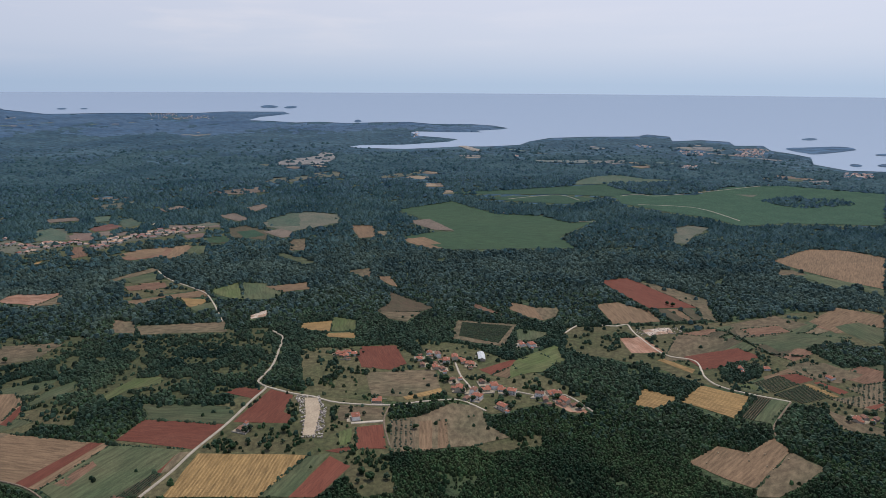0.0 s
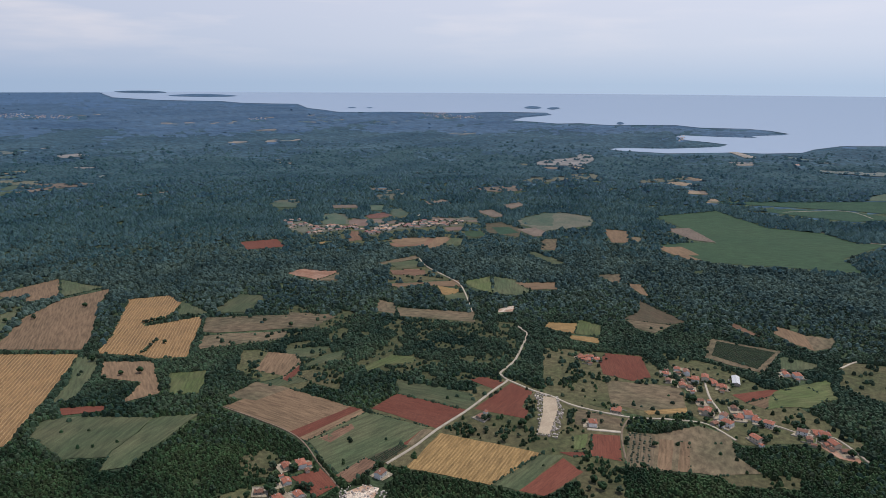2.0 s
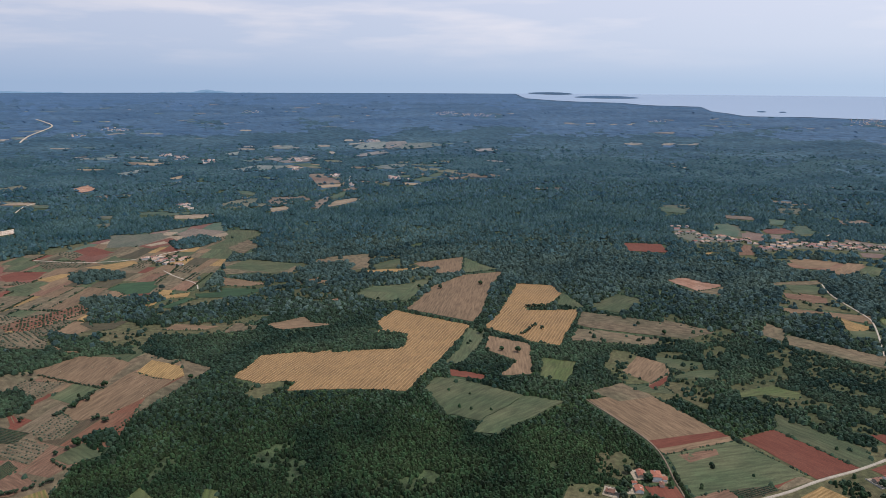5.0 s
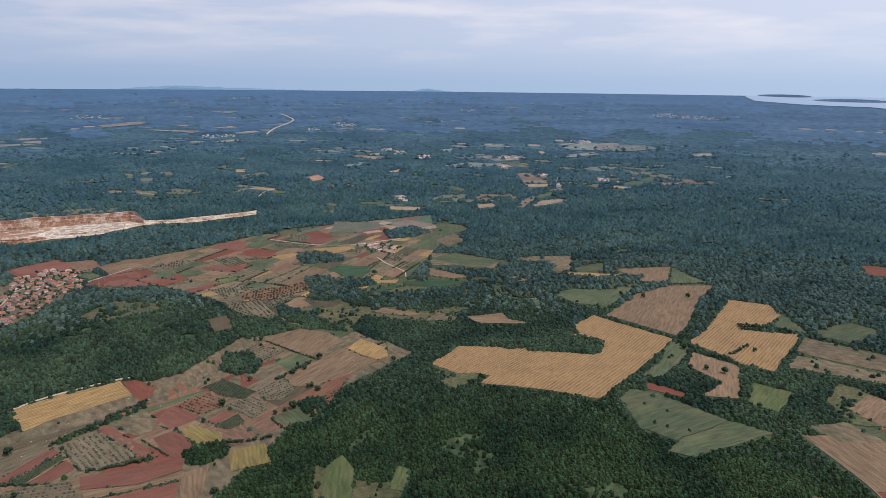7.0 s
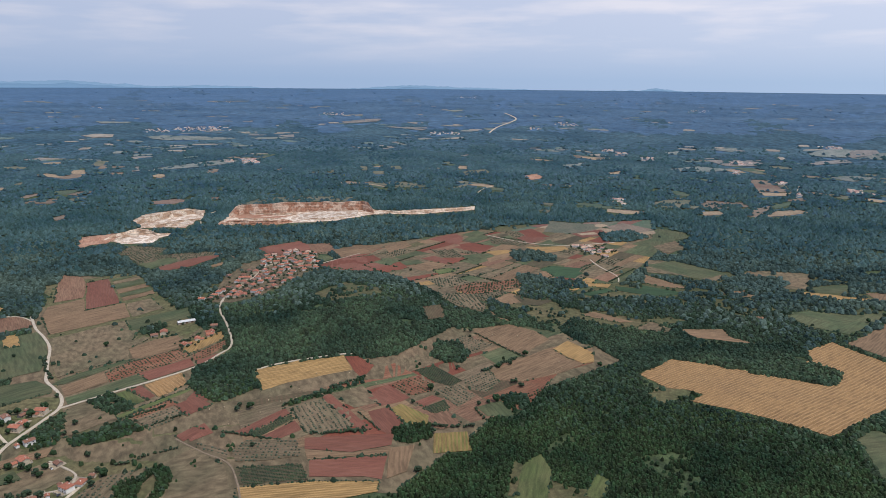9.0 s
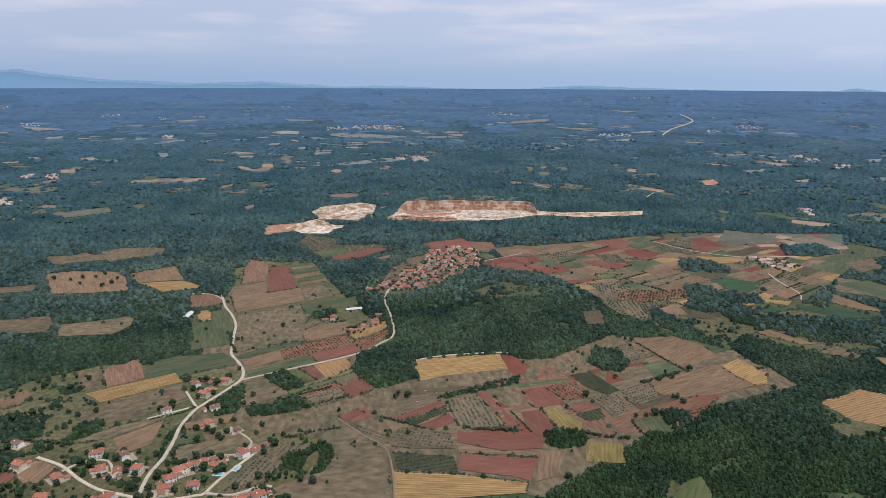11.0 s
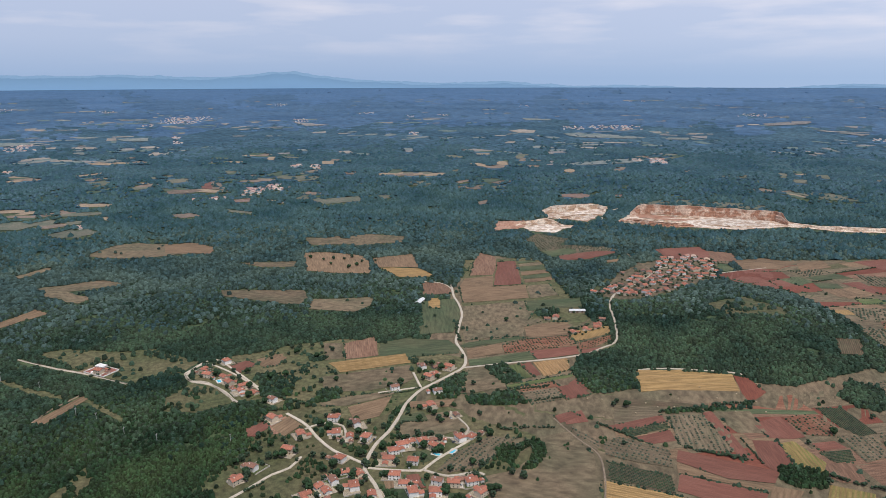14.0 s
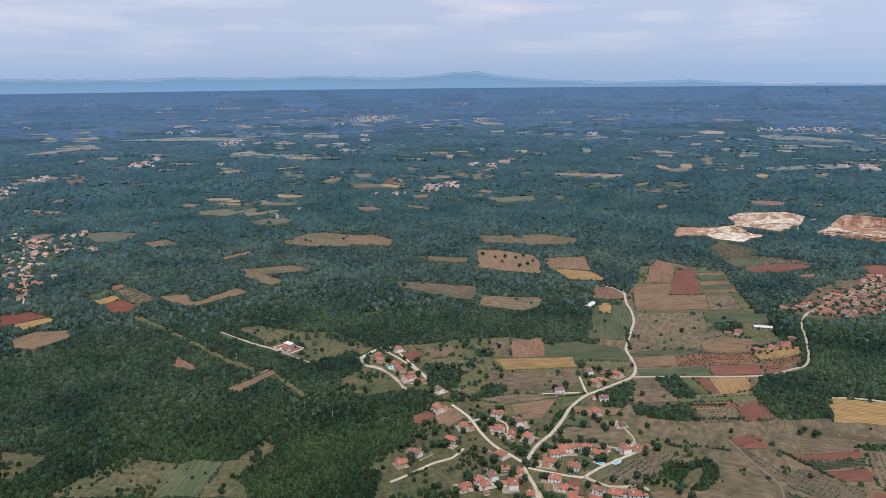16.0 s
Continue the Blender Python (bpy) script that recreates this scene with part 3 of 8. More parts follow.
field("scrub", (-237, 731), (-156, 735), (-134, 684), (-143, 672), (-257, 671))
field("straw", (-261, 587), (-255, 667), (-139, 665), (-172, 587))
field("green", (-139, 663), (-117, 670), (-143, 588), (-172, 587))
field("soil", (-116, 663), (-92, 643), (-117, 588), (-143, 588))
field("soil", (-123, 674), (-96, 684), (-96, 675), (-107, 669))
field("soil", (-96, 726), (-67, 733), (-58, 679), (-90, 678))
field("lime", (-115, 715), (-99, 726), (-97, 690), (-109, 684))
field("dry", (-123, 782), (-68, 776), (-68, 739), (-118, 742))
field("pale", (-169, 802), (-152, 802), (-144, 771), (-140, 707), (-153, 707), (-159, 755))
field("dry", (-59, 747), (-27, 753), (14, 791), (47, 778), (54, 735), (77, 705), (37, 686), (0, 678), (-54, 673))
field("olive", (-59, 743), (-30, 746), (-27, 677), (-54, 676))
field("tan", (-25, 742), (-10, 744), (-9, 678), (-23, 677))
field("tan", (-3, 744), (6, 748), (9, 682), (-3, 679))
field("scrub", (37, 688), (88, 709), (113, 712), (110, 687), (48, 672))
field("scrub", (-208, 966), (-69, 987), (-8, 902), (7, 829), (-28, 792), (-98, 798), (-170, 810))
field("dry", (-100, 881), (-8, 892), (0, 829), (-43, 806), (-89, 811))
field("straw", (-48, 806), (0, 834), (1, 820), (-42, 798))
field("soil", (-118, 977), (-68, 982), (-48, 911), (-70, 891), (-109, 900), (-121, 941))
field("scrub", (-44, 1011), (41, 988), (129, 884), (184, 814), (169, 753), (124, 790), (60, 759), (7, 812), (-1, 902))
field("soil", (52, 893), (104, 932), (111, 924), (68, 874))
field("tan", (68, 874), (115, 924), (118, 904), (89, 865))
field("lime", (99, 923), (173, 991), (175, 925), (123, 894), (89, 861))
field("dry", (25, 1099), (124, 1078), (91, 980), (16, 1012))
field("vine", (34, 1088), (114, 1070), (86, 994), (27, 1024))
field("green", (118, 1059), (172, 1040), (146, 1014), (115, 1001))
field("tan", (125, 1199), (161, 1167), (169, 1099), (141, 1121), (118, 1157))
field("dry", (161, 1167), (206, 1168), (194, 1122), (169, 1099))
field("soilb", (54, 1198), (77, 1166), (104, 1126), (81, 1141), (58, 1165))
field("vinered", (-97, 1258), (-13, 1164), (-35, 1142), (-112, 1140), (-92, 1195))
field("dry", (-108, 1140), (-35, 1139), (-57, 1089), (-86, 1103))
field("straw", (-224, 1080), (-179, 1092), (-174, 1041), (-225, 1051))
field("lime", (-181, 1115), (-139, 1093), (-135, 1044), (-174, 1041))
field("straw", (-177, 1033), (-132, 1037), (-131, 1012), (-179, 1016))
field("dry", (-196, 1405), (-151, 1429), (-139, 1363), (-162, 1363))
field("tan", (-133, 1363), (-105, 1364), (-80, 1284), (-100, 1303))
field("crop", (-135, 2126), (32, 2278), (165, 2063), (290, 2048), (361, 1931), (460, 1984), (407, 1924), (300, 1750), (320, 1625), (10, 1605), (-97, 1739), (-18, 1804), (34, 1805), (-70, 2010))
field("tan", (-100, 1949), (-37, 1985), (34, 1820), (-19, 1826))
field("tan", (-101, 1739), (-82, 1726), (4, 1616), (-30, 1615))
field("crop", (-35, 2421), (237, 2494), (474, 2571), (674, 2623), (901, 2421), (622, 2409), (629, 2357), (426, 2410))
field("crop", (110, 2352), (405, 2399), (526, 2328), (397, 2237), (219, 2294))
field("crop", (590, 2399), (871, 2392), (1040, 2527), (1246, 2529), (1501, 2352), (1234, 1912), (971, 1945), (826, 1904), (790, 2016), (701, 2101), (583, 2249))
field("dry", (635, 1868), (679, 1909), (736, 1872), (643, 1760), (600, 1675), (571, 1693))
field("tan", (739, 1515), (874, 1628), (960, 1613), (1010, 1548), (853, 1293), (808, 1343), (761, 1428))
field("green", (726, 1405), (757, 1397), (824, 1331), (764, 1302))
field("dry", (711, 1436), (741, 1437), (755, 1392), (698, 1395))
field("green", (793, 1315), (848, 1285), (826, 1248))
field("soil", (315, 1340), (375, 1366), (447, 1173), (363, 1165), (330, 1274))
field("tan", (274, 1186), (313, 1203), (359, 1149), (362, 1097), (279, 1081))
field("vine", (372, 1162), (392, 1163), (406, 1103), (386, 1097))
field("tan", (392, 1163), (412, 1163), (419, 1103), (406, 1103))
field("vine", (414, 1169), (436, 1170), (437, 1109), (419, 1103))
field("dry", (380, 1362), (449, 1277), (483, 1223), (454, 1093), (438, 1109), (447, 1173))
field("scrub", (199, 1066), (386, 1083), (475, 1099), (600, 1145), (784, 1180), (507, 730), (454, 786), (347, 851), (255, 926), (182, 968))
field("dry", (371, 1038), (443, 1019), (367, 928), (311, 927))
field("dry", (469, 1085), (564, 1129), (600, 1087), (534, 1046), (466, 1032))
field("green", (452, 1019), (570, 1046), (628, 1022), (542, 974), (477, 996))
field("tan", (607, 1101), (696, 1178), (755, 1133), (711, 1062), (624, 1047))
field("red", (273, 1016), (310, 1024), (325, 959), (275, 958))
field("bare", (318, 1055), (367, 1069), (364, 1043), (324, 1029))
field("straw", (306, 931), (317, 935), (348, 897), (340, 884))
field("soil", (348, 944), (440, 979), (459, 946), (409, 912), (360, 897))
field("green", (384, 843), (431, 874), (436, 852), (407, 821), (389, 829))
field("tan", (431, 874), (484, 905), (486, 871), (428, 835))
field("dry", (478, 909), (520, 930), (536, 900), (493, 862))
field("straw", (258, 836), (296, 808), (262, 776), (237, 787))
field("straw", (338, 847), (388, 809), (345, 755), (296, 797))
field("vinered", (399, 817), (415, 809), (365, 748), (354, 758))
field("green", (414, 808), (429, 798), (382, 742), (365, 748))
field("vine", (420, 818), (471, 847), (488, 810), (444, 794))
field("straw", (472, 849), (482, 853), (501, 815), (491, 810))
field("soil", (489, 856), (499, 860), (520, 827), (506, 819))
field("olive", (485, 806), (542, 819), (572, 837), (533, 772), (512, 779))
field("soil", (515, 784), (542, 795), (546, 794), (523, 775))
field("dry", (464, 779), (479, 757), (505, 727), (494, 710), (457, 729))
field("tan", (256, 654), (300, 689), (327, 675), (370, 708), (374, 678), (304, 607), (285, 622))
field("dry", (375, 677), (395, 644), (338, 603), (322, 592), (300, 592), (305, 606))
field("dry", (-659, 1322), (-606, 1418), (-585, 1405), (-605, 1361), (-645, 1310))
field("tan", (-567, 1185), (-443, 1265), (-424, 1222), (-479, 1204), (-495, 1221), (-535, 1170))
field("straw", (-474, 1214), (-443, 1205), (-418, 1205), (-422, 1156), (-443, 1162))
field("green", (-436, 1156), (-408, 1189), (-385, 1163), (-419, 1134))
field("lime", (-435, 1258), (-394, 1316), (-358, 1206), (-403, 1223))
field("green", (-391, 1316), (-342, 1309), (-295, 1242), (-307, 1207), (-356, 1206))
field("tan", (-337, 1286), (-262, 1319), (-248, 1273), (-297, 1253))
field("scrub", (-614, 1303), (-538, 1333), (-459, 1265), (-571, 1195))
field("soilb", (-585, 1300), (-547, 1313), (-526, 1274), (-540, 1255))
field("bare", (-322, 1113), (-298, 1149), (-289, 1113), (-314, 1098))
field("dry", (-537, 1088), (-497, 1081), (-475, 1028), (-510, 1028))
field("dry", (-488, 1059), (-351, 1083), (-337, 1036), (-463, 1021))
field("bush", (-516, 1022), (-271, 1058), (-234, 918), (-237, 825), (-358, 788), (-505, 856), (-557, 821), (-668, 1000))
field("dry", (-648, 968), (-562, 985), (-573, 967), (-595, 934), (-608, 902))
field("lime", (-422, 806), (-402, 858), (-367, 862), (-362, 841), (-394, 823), (-411, 790))
field("green", (-557, 821), (-498, 857), (-506, 805), (-536, 796))
field("green", (-500, 771), (-496, 813), (-474, 853), (-465, 822), (-481, 786))
field("soilb", (-533, 781), (-515, 786), (-497, 766), (-494, 717))
field("scrub", (-493, 759), (-465, 782), (-452, 745), (-463, 707), (-487, 707))
field("bush", (-1029, 1588), (-1046, 1659), (-955, 1747), (-890, 1858), (-615, 1907), (-545, 1726), (-592, 1544), (-769, 1487), (-913, 1458))
field("dry", (-1059, 1778), (-998, 1817), (-914, 1682), (-965, 1662))
field("tan", (-951, 1768), (-891, 1749), (-859, 1684), (-907, 1682))
field("straw", (-886, 1770), (-857, 1785), (-839, 1730), (-866, 1736))
field("tan", (-755, 1863), (-608, 1883), (-588, 1845), (-725, 1826))
field("vine", (-587, 1724), (-542, 1739), (-512, 1662), (-569, 1648))
field("green", (-599, 1600), (-563, 1630), (-539, 1556), (-580, 1544))
field("soilb", (-715, 1504), (-639, 1599), (-594, 1623), (-586, 1544), (-680, 1479))
field("vine", (-569, 1831), (-534, 1870), (-455, 1798), (-438, 1696), (-531, 1726))
field("tan", (-460, 1798), (-427, 1835), (-383, 1786), (-400, 1717), (-444, 1763))
field("straw", (-891, 1412), (-865, 1469), (-857, 1445), (-883, 1407))
field("dry", (-498, 1911), (-414, 2087), (-306, 2046), (-291, 1918), (-389, 1800), (-477, 1856))
field("dry", (-375, 1698), (-343, 1712), (-319, 1590), (-356, 1578))
field("tan", (-251, 1879), (-189, 1881), (-168, 1737), (-209, 1722))
field("dry", (-175, 1806), (-138, 1807), (-147, 1737))
field("green", (-357, 1523), (-319, 1524), (-265, 1465), (-294, 1459))
field("tan", (-519, 632), (-493, 709), (-378, 688), (-412, 607))
field("soil", (-412, 607), (-378, 688), (-364, 687), (-395, 600))
field("tan", (-395, 600), (-364, 687), (-354, 683), (-384, 596))
field("green", (-384, 596), (-354, 683), (-272, 676), (-281, 638), (-321, 548))
field("soilb", (-375, 606), (-357, 650), (-349, 642), (-358, 603))
field("stub", (-818, 694), (-650, 452), (-691, 406), (-750, 336), (-766, 362), (-784, 348), (-793, 327), (-843, 308), (-896, 371), (-880, 403), (-844, 460), (-806, 517), (-794, 540), (-817, 568), (-847, 585), (-870, 550), (-924, 582), (-957, 640))
field("stub", (-766, 899), (-671, 743), (-709, 720), (-726, 722), (-801, 707), (-835, 769), (-952, 923), (-898, 970), (-851, 942), (-835, 909), (-818, 868), (-834, 831), (-819, 822))
field("green", (-857, 952), (-787, 924), (-762, 910), (-811, 885))
field("green", (-775, 934), (-787, 1025), (-733, 1033), (-714, 938), (-758, 921))
field("dry", (-760, 892), (-633, 960), (-560, 978), (-571, 916), (-696, 838), (-719, 836))
field("dry", (-706, 821), (-596, 887), (-585, 856), (-675, 771))
field("tan", (-1035, 780), (-1064, 878), (-1033, 966), (-971, 875), (-858, 752), (-830, 709), (-954, 660), (-968, 687))
field("tan", (-1202, 854), (-1181, 978), (-1082, 891), (-1108, 844))
field("straw", (-1214, 738), (-1163, 845), (-1141, 835), (-1171, 722))
field("green", (-1242, 768), (-1257, 858), (-1205, 824), (-1206, 770))
field("green", (-1175, 976), (-1094, 965), (-1049, 971), (-1074, 887))
field("dry", (-1357, 708), (-1322, 820), (-1231, 761), (-1227, 728), (-1341, 693))
field("tan", (-1224, 592), (-1222, 683), (-1185, 656), (-1203, 586))
field("green", (-1087, 635), (-1076, 748), (-1092, 831), (-988, 690), (-1021, 646))
field("dry", (-1012, 564), (-1006, 631), (-990, 615), (-996, 559))
field("green", (-1788, 663), (-1727, 724), (-1675, 713), (-1631, 646), (-1540, 596), (-1520, 556))
field("dry", (-1455, 530), (-1436, 594), (-1337, 645), (-1288, 609), (-1328, 556), (-1356, 491))
field("tan", (-1338, 484), (-1235, 542), (-1249, 492), (-1280, 461))
field("crop", (-1264, 454), (-1215, 514), (-1195, 478), (-1209, 432))
field("green", (-812, 682), (-788, 700), (-738, 644), (-695, 575), (-709, 554), (-745, 608))
field("tan", (-765, 685), (-701, 711), (-615, 633), (-634, 589), (-662, 648), (-723, 641))
field("lime", (-650, 687), (-609, 714), (-571, 651), (-604, 632))
field("soil", (-687, 544), (-644, 574), (-635, 561), (-665, 531))
field("green", (-672, 510), (-650, 537), (-571, 574), (-548, 481), (-581, 457), (-648, 476))
field("green", (-570, 575), (-531, 605), (-522, 507), (-515, 479), (-533, 456), (-547, 482))
field("green", (-520, 642), (-515, 715), (-487, 741), (-465, 735), (-496, 701))
field("tan", (-574, 803), (-531, 807), (-507, 785), (-503, 737), (-551, 737))
field("soil", (-500, 726), (-504, 774), (-495, 767), (-489, 723))
field("scrub", (-483, 735), (-476, 795), (-429, 769), (-412, 726))
field("scrub", (-429, 539), (-415, 566), (-383, 553), (-381, 519), (-406, 513))
field("scrub", (-407, 474), (-376, 512), (-351, 516), (-343, 478), (-389, 442))
field("soilb", (-321, 548), (-308, 589), (-289, 583), (-301, 541))
field("soil", (-360, 529), (-341, 553), (-309, 532), (-319, 507))
field("soil", (-1054, 1383), (-993, 1447), (-925, 1385), (-992, 1325))
field("red", (-790, 1180), (-775, 1227), (-739, 1225), (-699, 1238), (-707, 1162))
field("dry", (-705, 1163), (-692, 1232), (-667, 1171), (-754, 1131))
field("bare", (-1915, -741), (-2003, -737), (-2088, -646), (-2062, -581), (-1969, -564), (-1874, -565), (-1816, -565), (-1824, -626), (-1811, -677), (-1877, -711))
field("bare", (-1674, -721), (-1776, -704), (-1818, -687), (-1775, -638), (-1748, -611), (-1747, -565), (-1672, -603), (-1631, -638), (-1662, -704))
field("red", (-1706, -784), (-1731, -750), (-1756, -709), (-1662, -716), (-1594, -735), (-1594, -746))
field("bare", (-1866, -499), (-2071, -493), (-2142, -131), (-2068, -85), (-2049, -26), (-2119, 216), (-2063, 220), (-1995, 40), (-1997, -90), (-1899, -194), (-1856, -355))
field("scrub", (-1170, -158), (-1249, -108), (-1186, -36), (-1088, -47), (-1022, -30), (-1018, -69), (-1072, -88))
field("clay", (-801, -265), (-820, -261), (-799, -234), (-774, -257))
field("clay", (-713, -241), (-737, -227), (-714, -211), (-695, -231))
field("scrub", (-644, 111), (-621, 130), (-593, 152), (-585, 178), (-556, 175), (-580, 94), (-618, 104))
field("orch", (-759, -319), (-797, -285), (-773, -250), (-731, -287))
field("olive", (-544, -312), (-583, -311), (-631, -295), (-640, -268), (-572, -274), (-540, -301))
field("dry", (-653, -250), (-683, -221), (-649, -184), (-589, -159), (-563, -146), (-529, -248), (-554, -266), (-583, -242), (-619, -237))
field("scrub", (-556, -266), (-567, -265), (-630, -248), (-622, -235), (-583, -242))
field("scrub", (-651, -674), (-729, -670), (-794, -607), (-813, -419), (-778, -402), (-668, -421), (-582, -425), (-589, -566), (-629, -635))
field("dry", (-1305, -1123), (-1322, -1035), (-1420, -963), (-1403, -920), (-1353, -889), (-1244, -1050))
field("soilb", (-1087, -1362), (-1109, -1221), (-1070, -1195), (-1025, -1288))
field("dry", (-1394, -946), (-1426, -907), (-1376, -873), (-1345, -913))
field("olive", (-1509, -602), (-1584, -572), (-1519, -534), (-1439, -547))
field("soil", (-295, -1310), (-341, -1290), (-348, -1242), (-295, -1248), (-280, -1253))
field("straw", (-294, -1245), (-348, -1238), (-351, -1213), (-299, -1204))
field("tan", (-273, -1170), (-308, -1182), (-347, -1150), (-344, -1117), (-283, -1098), (-266, -1130))
field("green", (-438, -1315), (-484, -1343), (-481, -1309), (-435, -1293))
field("straw", (-433, -1280), (-475, -1283), (-472, -1251), (-435, -1244))
field("soil", (-434, -1240), (-472, -1246), (-475, -1199), (-459, -1171), (-430, -1181))
field("soilb", (-486, -1347), (-513, -1350), (-514, -1326), (-484, -1311))
field("olive", (-487, -1307), (-516, -1318), (-517, -1201), (-496, -1200), (-476, -1198))
field("tan", (-528, -1213), (-564, -1188), (-553, -1135), (-650, -1156), (-648, -1115), (-592, -1116), (-541, -1111), (-529, -1139), (-524, -1193))
field("tan", (-406, -764), (-419, -766), (-477, -777), (-477, -764), (-408, -747))
field("soilb", (-391, -887), (-415, -920), (-413, -891), (-414, -860), (-403, -854))
field("scrub", (-165, -679), (-252, -697), (-273, -650), (-323, -604), (-377, -624), (-367, -598), (-307, -567), (-295, -536))
field("scrub", (-161, -806), (-196, -759), (-152, -736), (-145, -744))
field("scrub", (-537, -884), (-603, -847), (-583, -765), (-536, -756), (-516, -823))
field("scrub", (-454, -1150), (-460, -984), (-459, -849), (-475, -760), (-464, -682), (-457, -678), (-466, -754), (-450, -841), (-451, -973), (-444, -1135))
field("dry", (-914, -1423), (-1015, -1450), (-1061, -1428), (-1089, -1316), (-1098, -1212), (-987, -1277), (-941, -1347))
field("dry", (-746, -1390), (-822, -1399), (-822, -1375), (-747, -1367))
field("dry", (-640, -1883), (-713, -1748), (-649, -1727), (-621, -1759))
field("dry", (-989, -1700), (-1086, -1711), (-1028, -1596))
field("bush", (-513, -2128), (-566, -2122), (-667, -1957), (-656, -1815), (-541, -1679), (-446, -1637), (-397, -1441), (-349, -1441), (-357, -1543))
field("tan", (-533, -1966), (-599, -1962), (-537, -1893))
road(5, (-283, 586), (-270, 629), (-261, 674), (-245, 731), (-232, 796), (-224, 834), (-239, 849), (-233, 898), (-236, 950), (-242, 1007), (-250, 1025), (-268, 1045))
road(4, (-356, 1083), (-383, 1141), (-424, 1222), (-451, 1257), (-538, 1333), (-585, 1396))
road(4, (-224, 834), (-185, 814), (-159, 806), (-125, 789), (-62, 783), (-28, 792), (7, 799), (27, 796), (54, 769))
road(3, (-62, 780), (-66, 743), (-55, 685))
road(4, (27, 796), (39, 826), (26, 873), (19, 922))
road(4, (39, 826), (86, 826), (127, 810), (156, 814), (182, 768))
road(4, (194, 1040), (228, 1080), (282, 1073), (302, 1082), (304, 1037), (323, 952), (359, 928), (353, 869), (370, 834), (432, 798))
road(3, (432, 798), (382, 735), (373, 708))
road(2.4, (-520, 630), (-408, 605), (-346, 560), (-306, 529))
road(4, (-1432, -183), (-1529, -99))
houses(1, (-1344, -345), (-1191, -354))
houses(2, (-1539, 419), (-1528, 443), (-1538, 472), (-1566, 460))
houses(1, (-1513, 425), (-1486, 444), (-1578, 436), (-1567, 420))
houses(2, (-99, 747))
houses(1, (-136, 952), (-125, 945), (-225, 718))
houses(1, (411, 898), (446, 899), (518, 868), (485, 750), (497, 754), (508, 750))
houses(2, (-361, 549), (-278, 562))
houses(1, (-374, 542), (-372, 493), (-350, 491), (-335, 503))
houses(2, (-524, -2117), (-550, -2067), (-510, -1887), (-552, -1858), (-608, -1870), (-679, -1912), (-513, -1777), (-539, -1782), (-454, -1779), (-421, -1701), (-430, -1620), (-416, -1570), (-399, -1479), (-381, -1487), (-348, -1390), (-631, -1894), (-532, -822))
houses(1, (-532, -2076), (-491, -2023), (-524, -1852), (-577, -1857), (-628, -1867), (-499, -1810), (-476, -1794), (-564, -1780), (-429, -1768), (-426, -1660), (-401, -1555), (-395, -1518), (-403, -1462), (-358, -1474), (-361, -1401), (-648, -1905))
houses(2, (-1715, -1730), (-1728, -1698), (-1677, -1660), (-1817, -1724), (-1853, -1712), (-1826, -1654), (-1767, -1723), (-1604, -1706), (-2179, -1921), (-2197, -1884), (-2201, -1797))
houses(1, (-1743, -1734), (-1714, -1663), (-1668, -1684), (-1824, -1708), (-1791, -1667), (-1848, -1650), (-1752, -1687), (-1579, -1723), (-1567, -1753), (-1540, -1777), (-2214, -1925), (-2201, -1823))
hedge(7, (-834, 835), (-817, 860), (-784, 897))
hedge(7, (-737, 730), (-759, 784))
hedge(6, (-775, -145), (-804, -104))
hedge(6, (-823, -93), (-838, -69), (-850, -53))
hedge(6, (-709, -104), (-710, -43))
hedge(4, (-715, -199), (-698, -147))
bales((-795, -133), (-819, -133), (-790, -165), (-786, -150), (-774, -214), (-769, -230), (-759, -169), (-732, -199), (-862, -73), (-852, -50), (-831, -37), (-816, -68), (-841, -92), (-862, -116), (-954, 146), (-981, 185), (-892, 212), (-871, 211), (-858, 200), (-920, 206), (-994, 132), (-991, 170))
bales((274, 652), (294, 673), (325, 670), (342, 670), (334, 646), (320, 657), (338, 641), (363, 661))
trees((-189, 715), (-194, 683), (-208, 689), (-221, 677), (-183, 675), (-174, 715), (-171, 690), (-29, 723), (-36, 673), (-58, 723), (-79, 629), (-69, 618), (-81, 613), (-53, 619), (-43, 599), (132, 1039), (400, 1188), (407, 1179), (354, 1149))
trees((-988, 862), (-1014, 783), (-1219, 852), (-1041, 753), (-1069, 800), (-711, 636), (-704, 657), (-686, 672), (-593, 626), (-588, 636), (-648, 956), (-604, 908), (-736, 773), (-779, 681), (-414, 479))
trees((-942, -543), (-765, -197), (-710, -636), (-702, -643), (-745, -636), (-743, -598), (-747, -619), (-629, -610), (-1145, -970), (-1143, -933), (-1161, -920), (-1169, -898), (-1193, -895), (-1123, -898), (-1118, -848), (-1141, -844), (-1170, -852), (-1208, -850), (-558, -458), (-539, -426), (-532, -379), (-593, -390), (-623, -380), (-622, -324), (-631, -295), (-548, -299), (-549, -264), (-569, -285), (-572, -243), (-581, -370), (-597, -341), (-631, -356), (-647, -394), (-704, -407), (-811, -423), (-716, -371), (-713, -358), (-1191, -832), (-499, -490), (-484, -491), (-506, -425), (-496, -379), (-504, -513), (-503, -436), (-516, -380), (-551, -381), (-669, -326), (-682, -162), (-651, -544), (-664, -530), (-712, -601))
trees((-776, -196), (-877, 265), (-829, 137), (-818, 146), (-872, 70), (-877, 126), (-887, 143), (-918, 169), (-703, 30), (-916, -69), (-982, 97))
poles((-1097, -2096), (-439, -732), (-453, -909), (-461, -838), (-442, -699), (-436, -643), (-443, -599), (-480, -529))
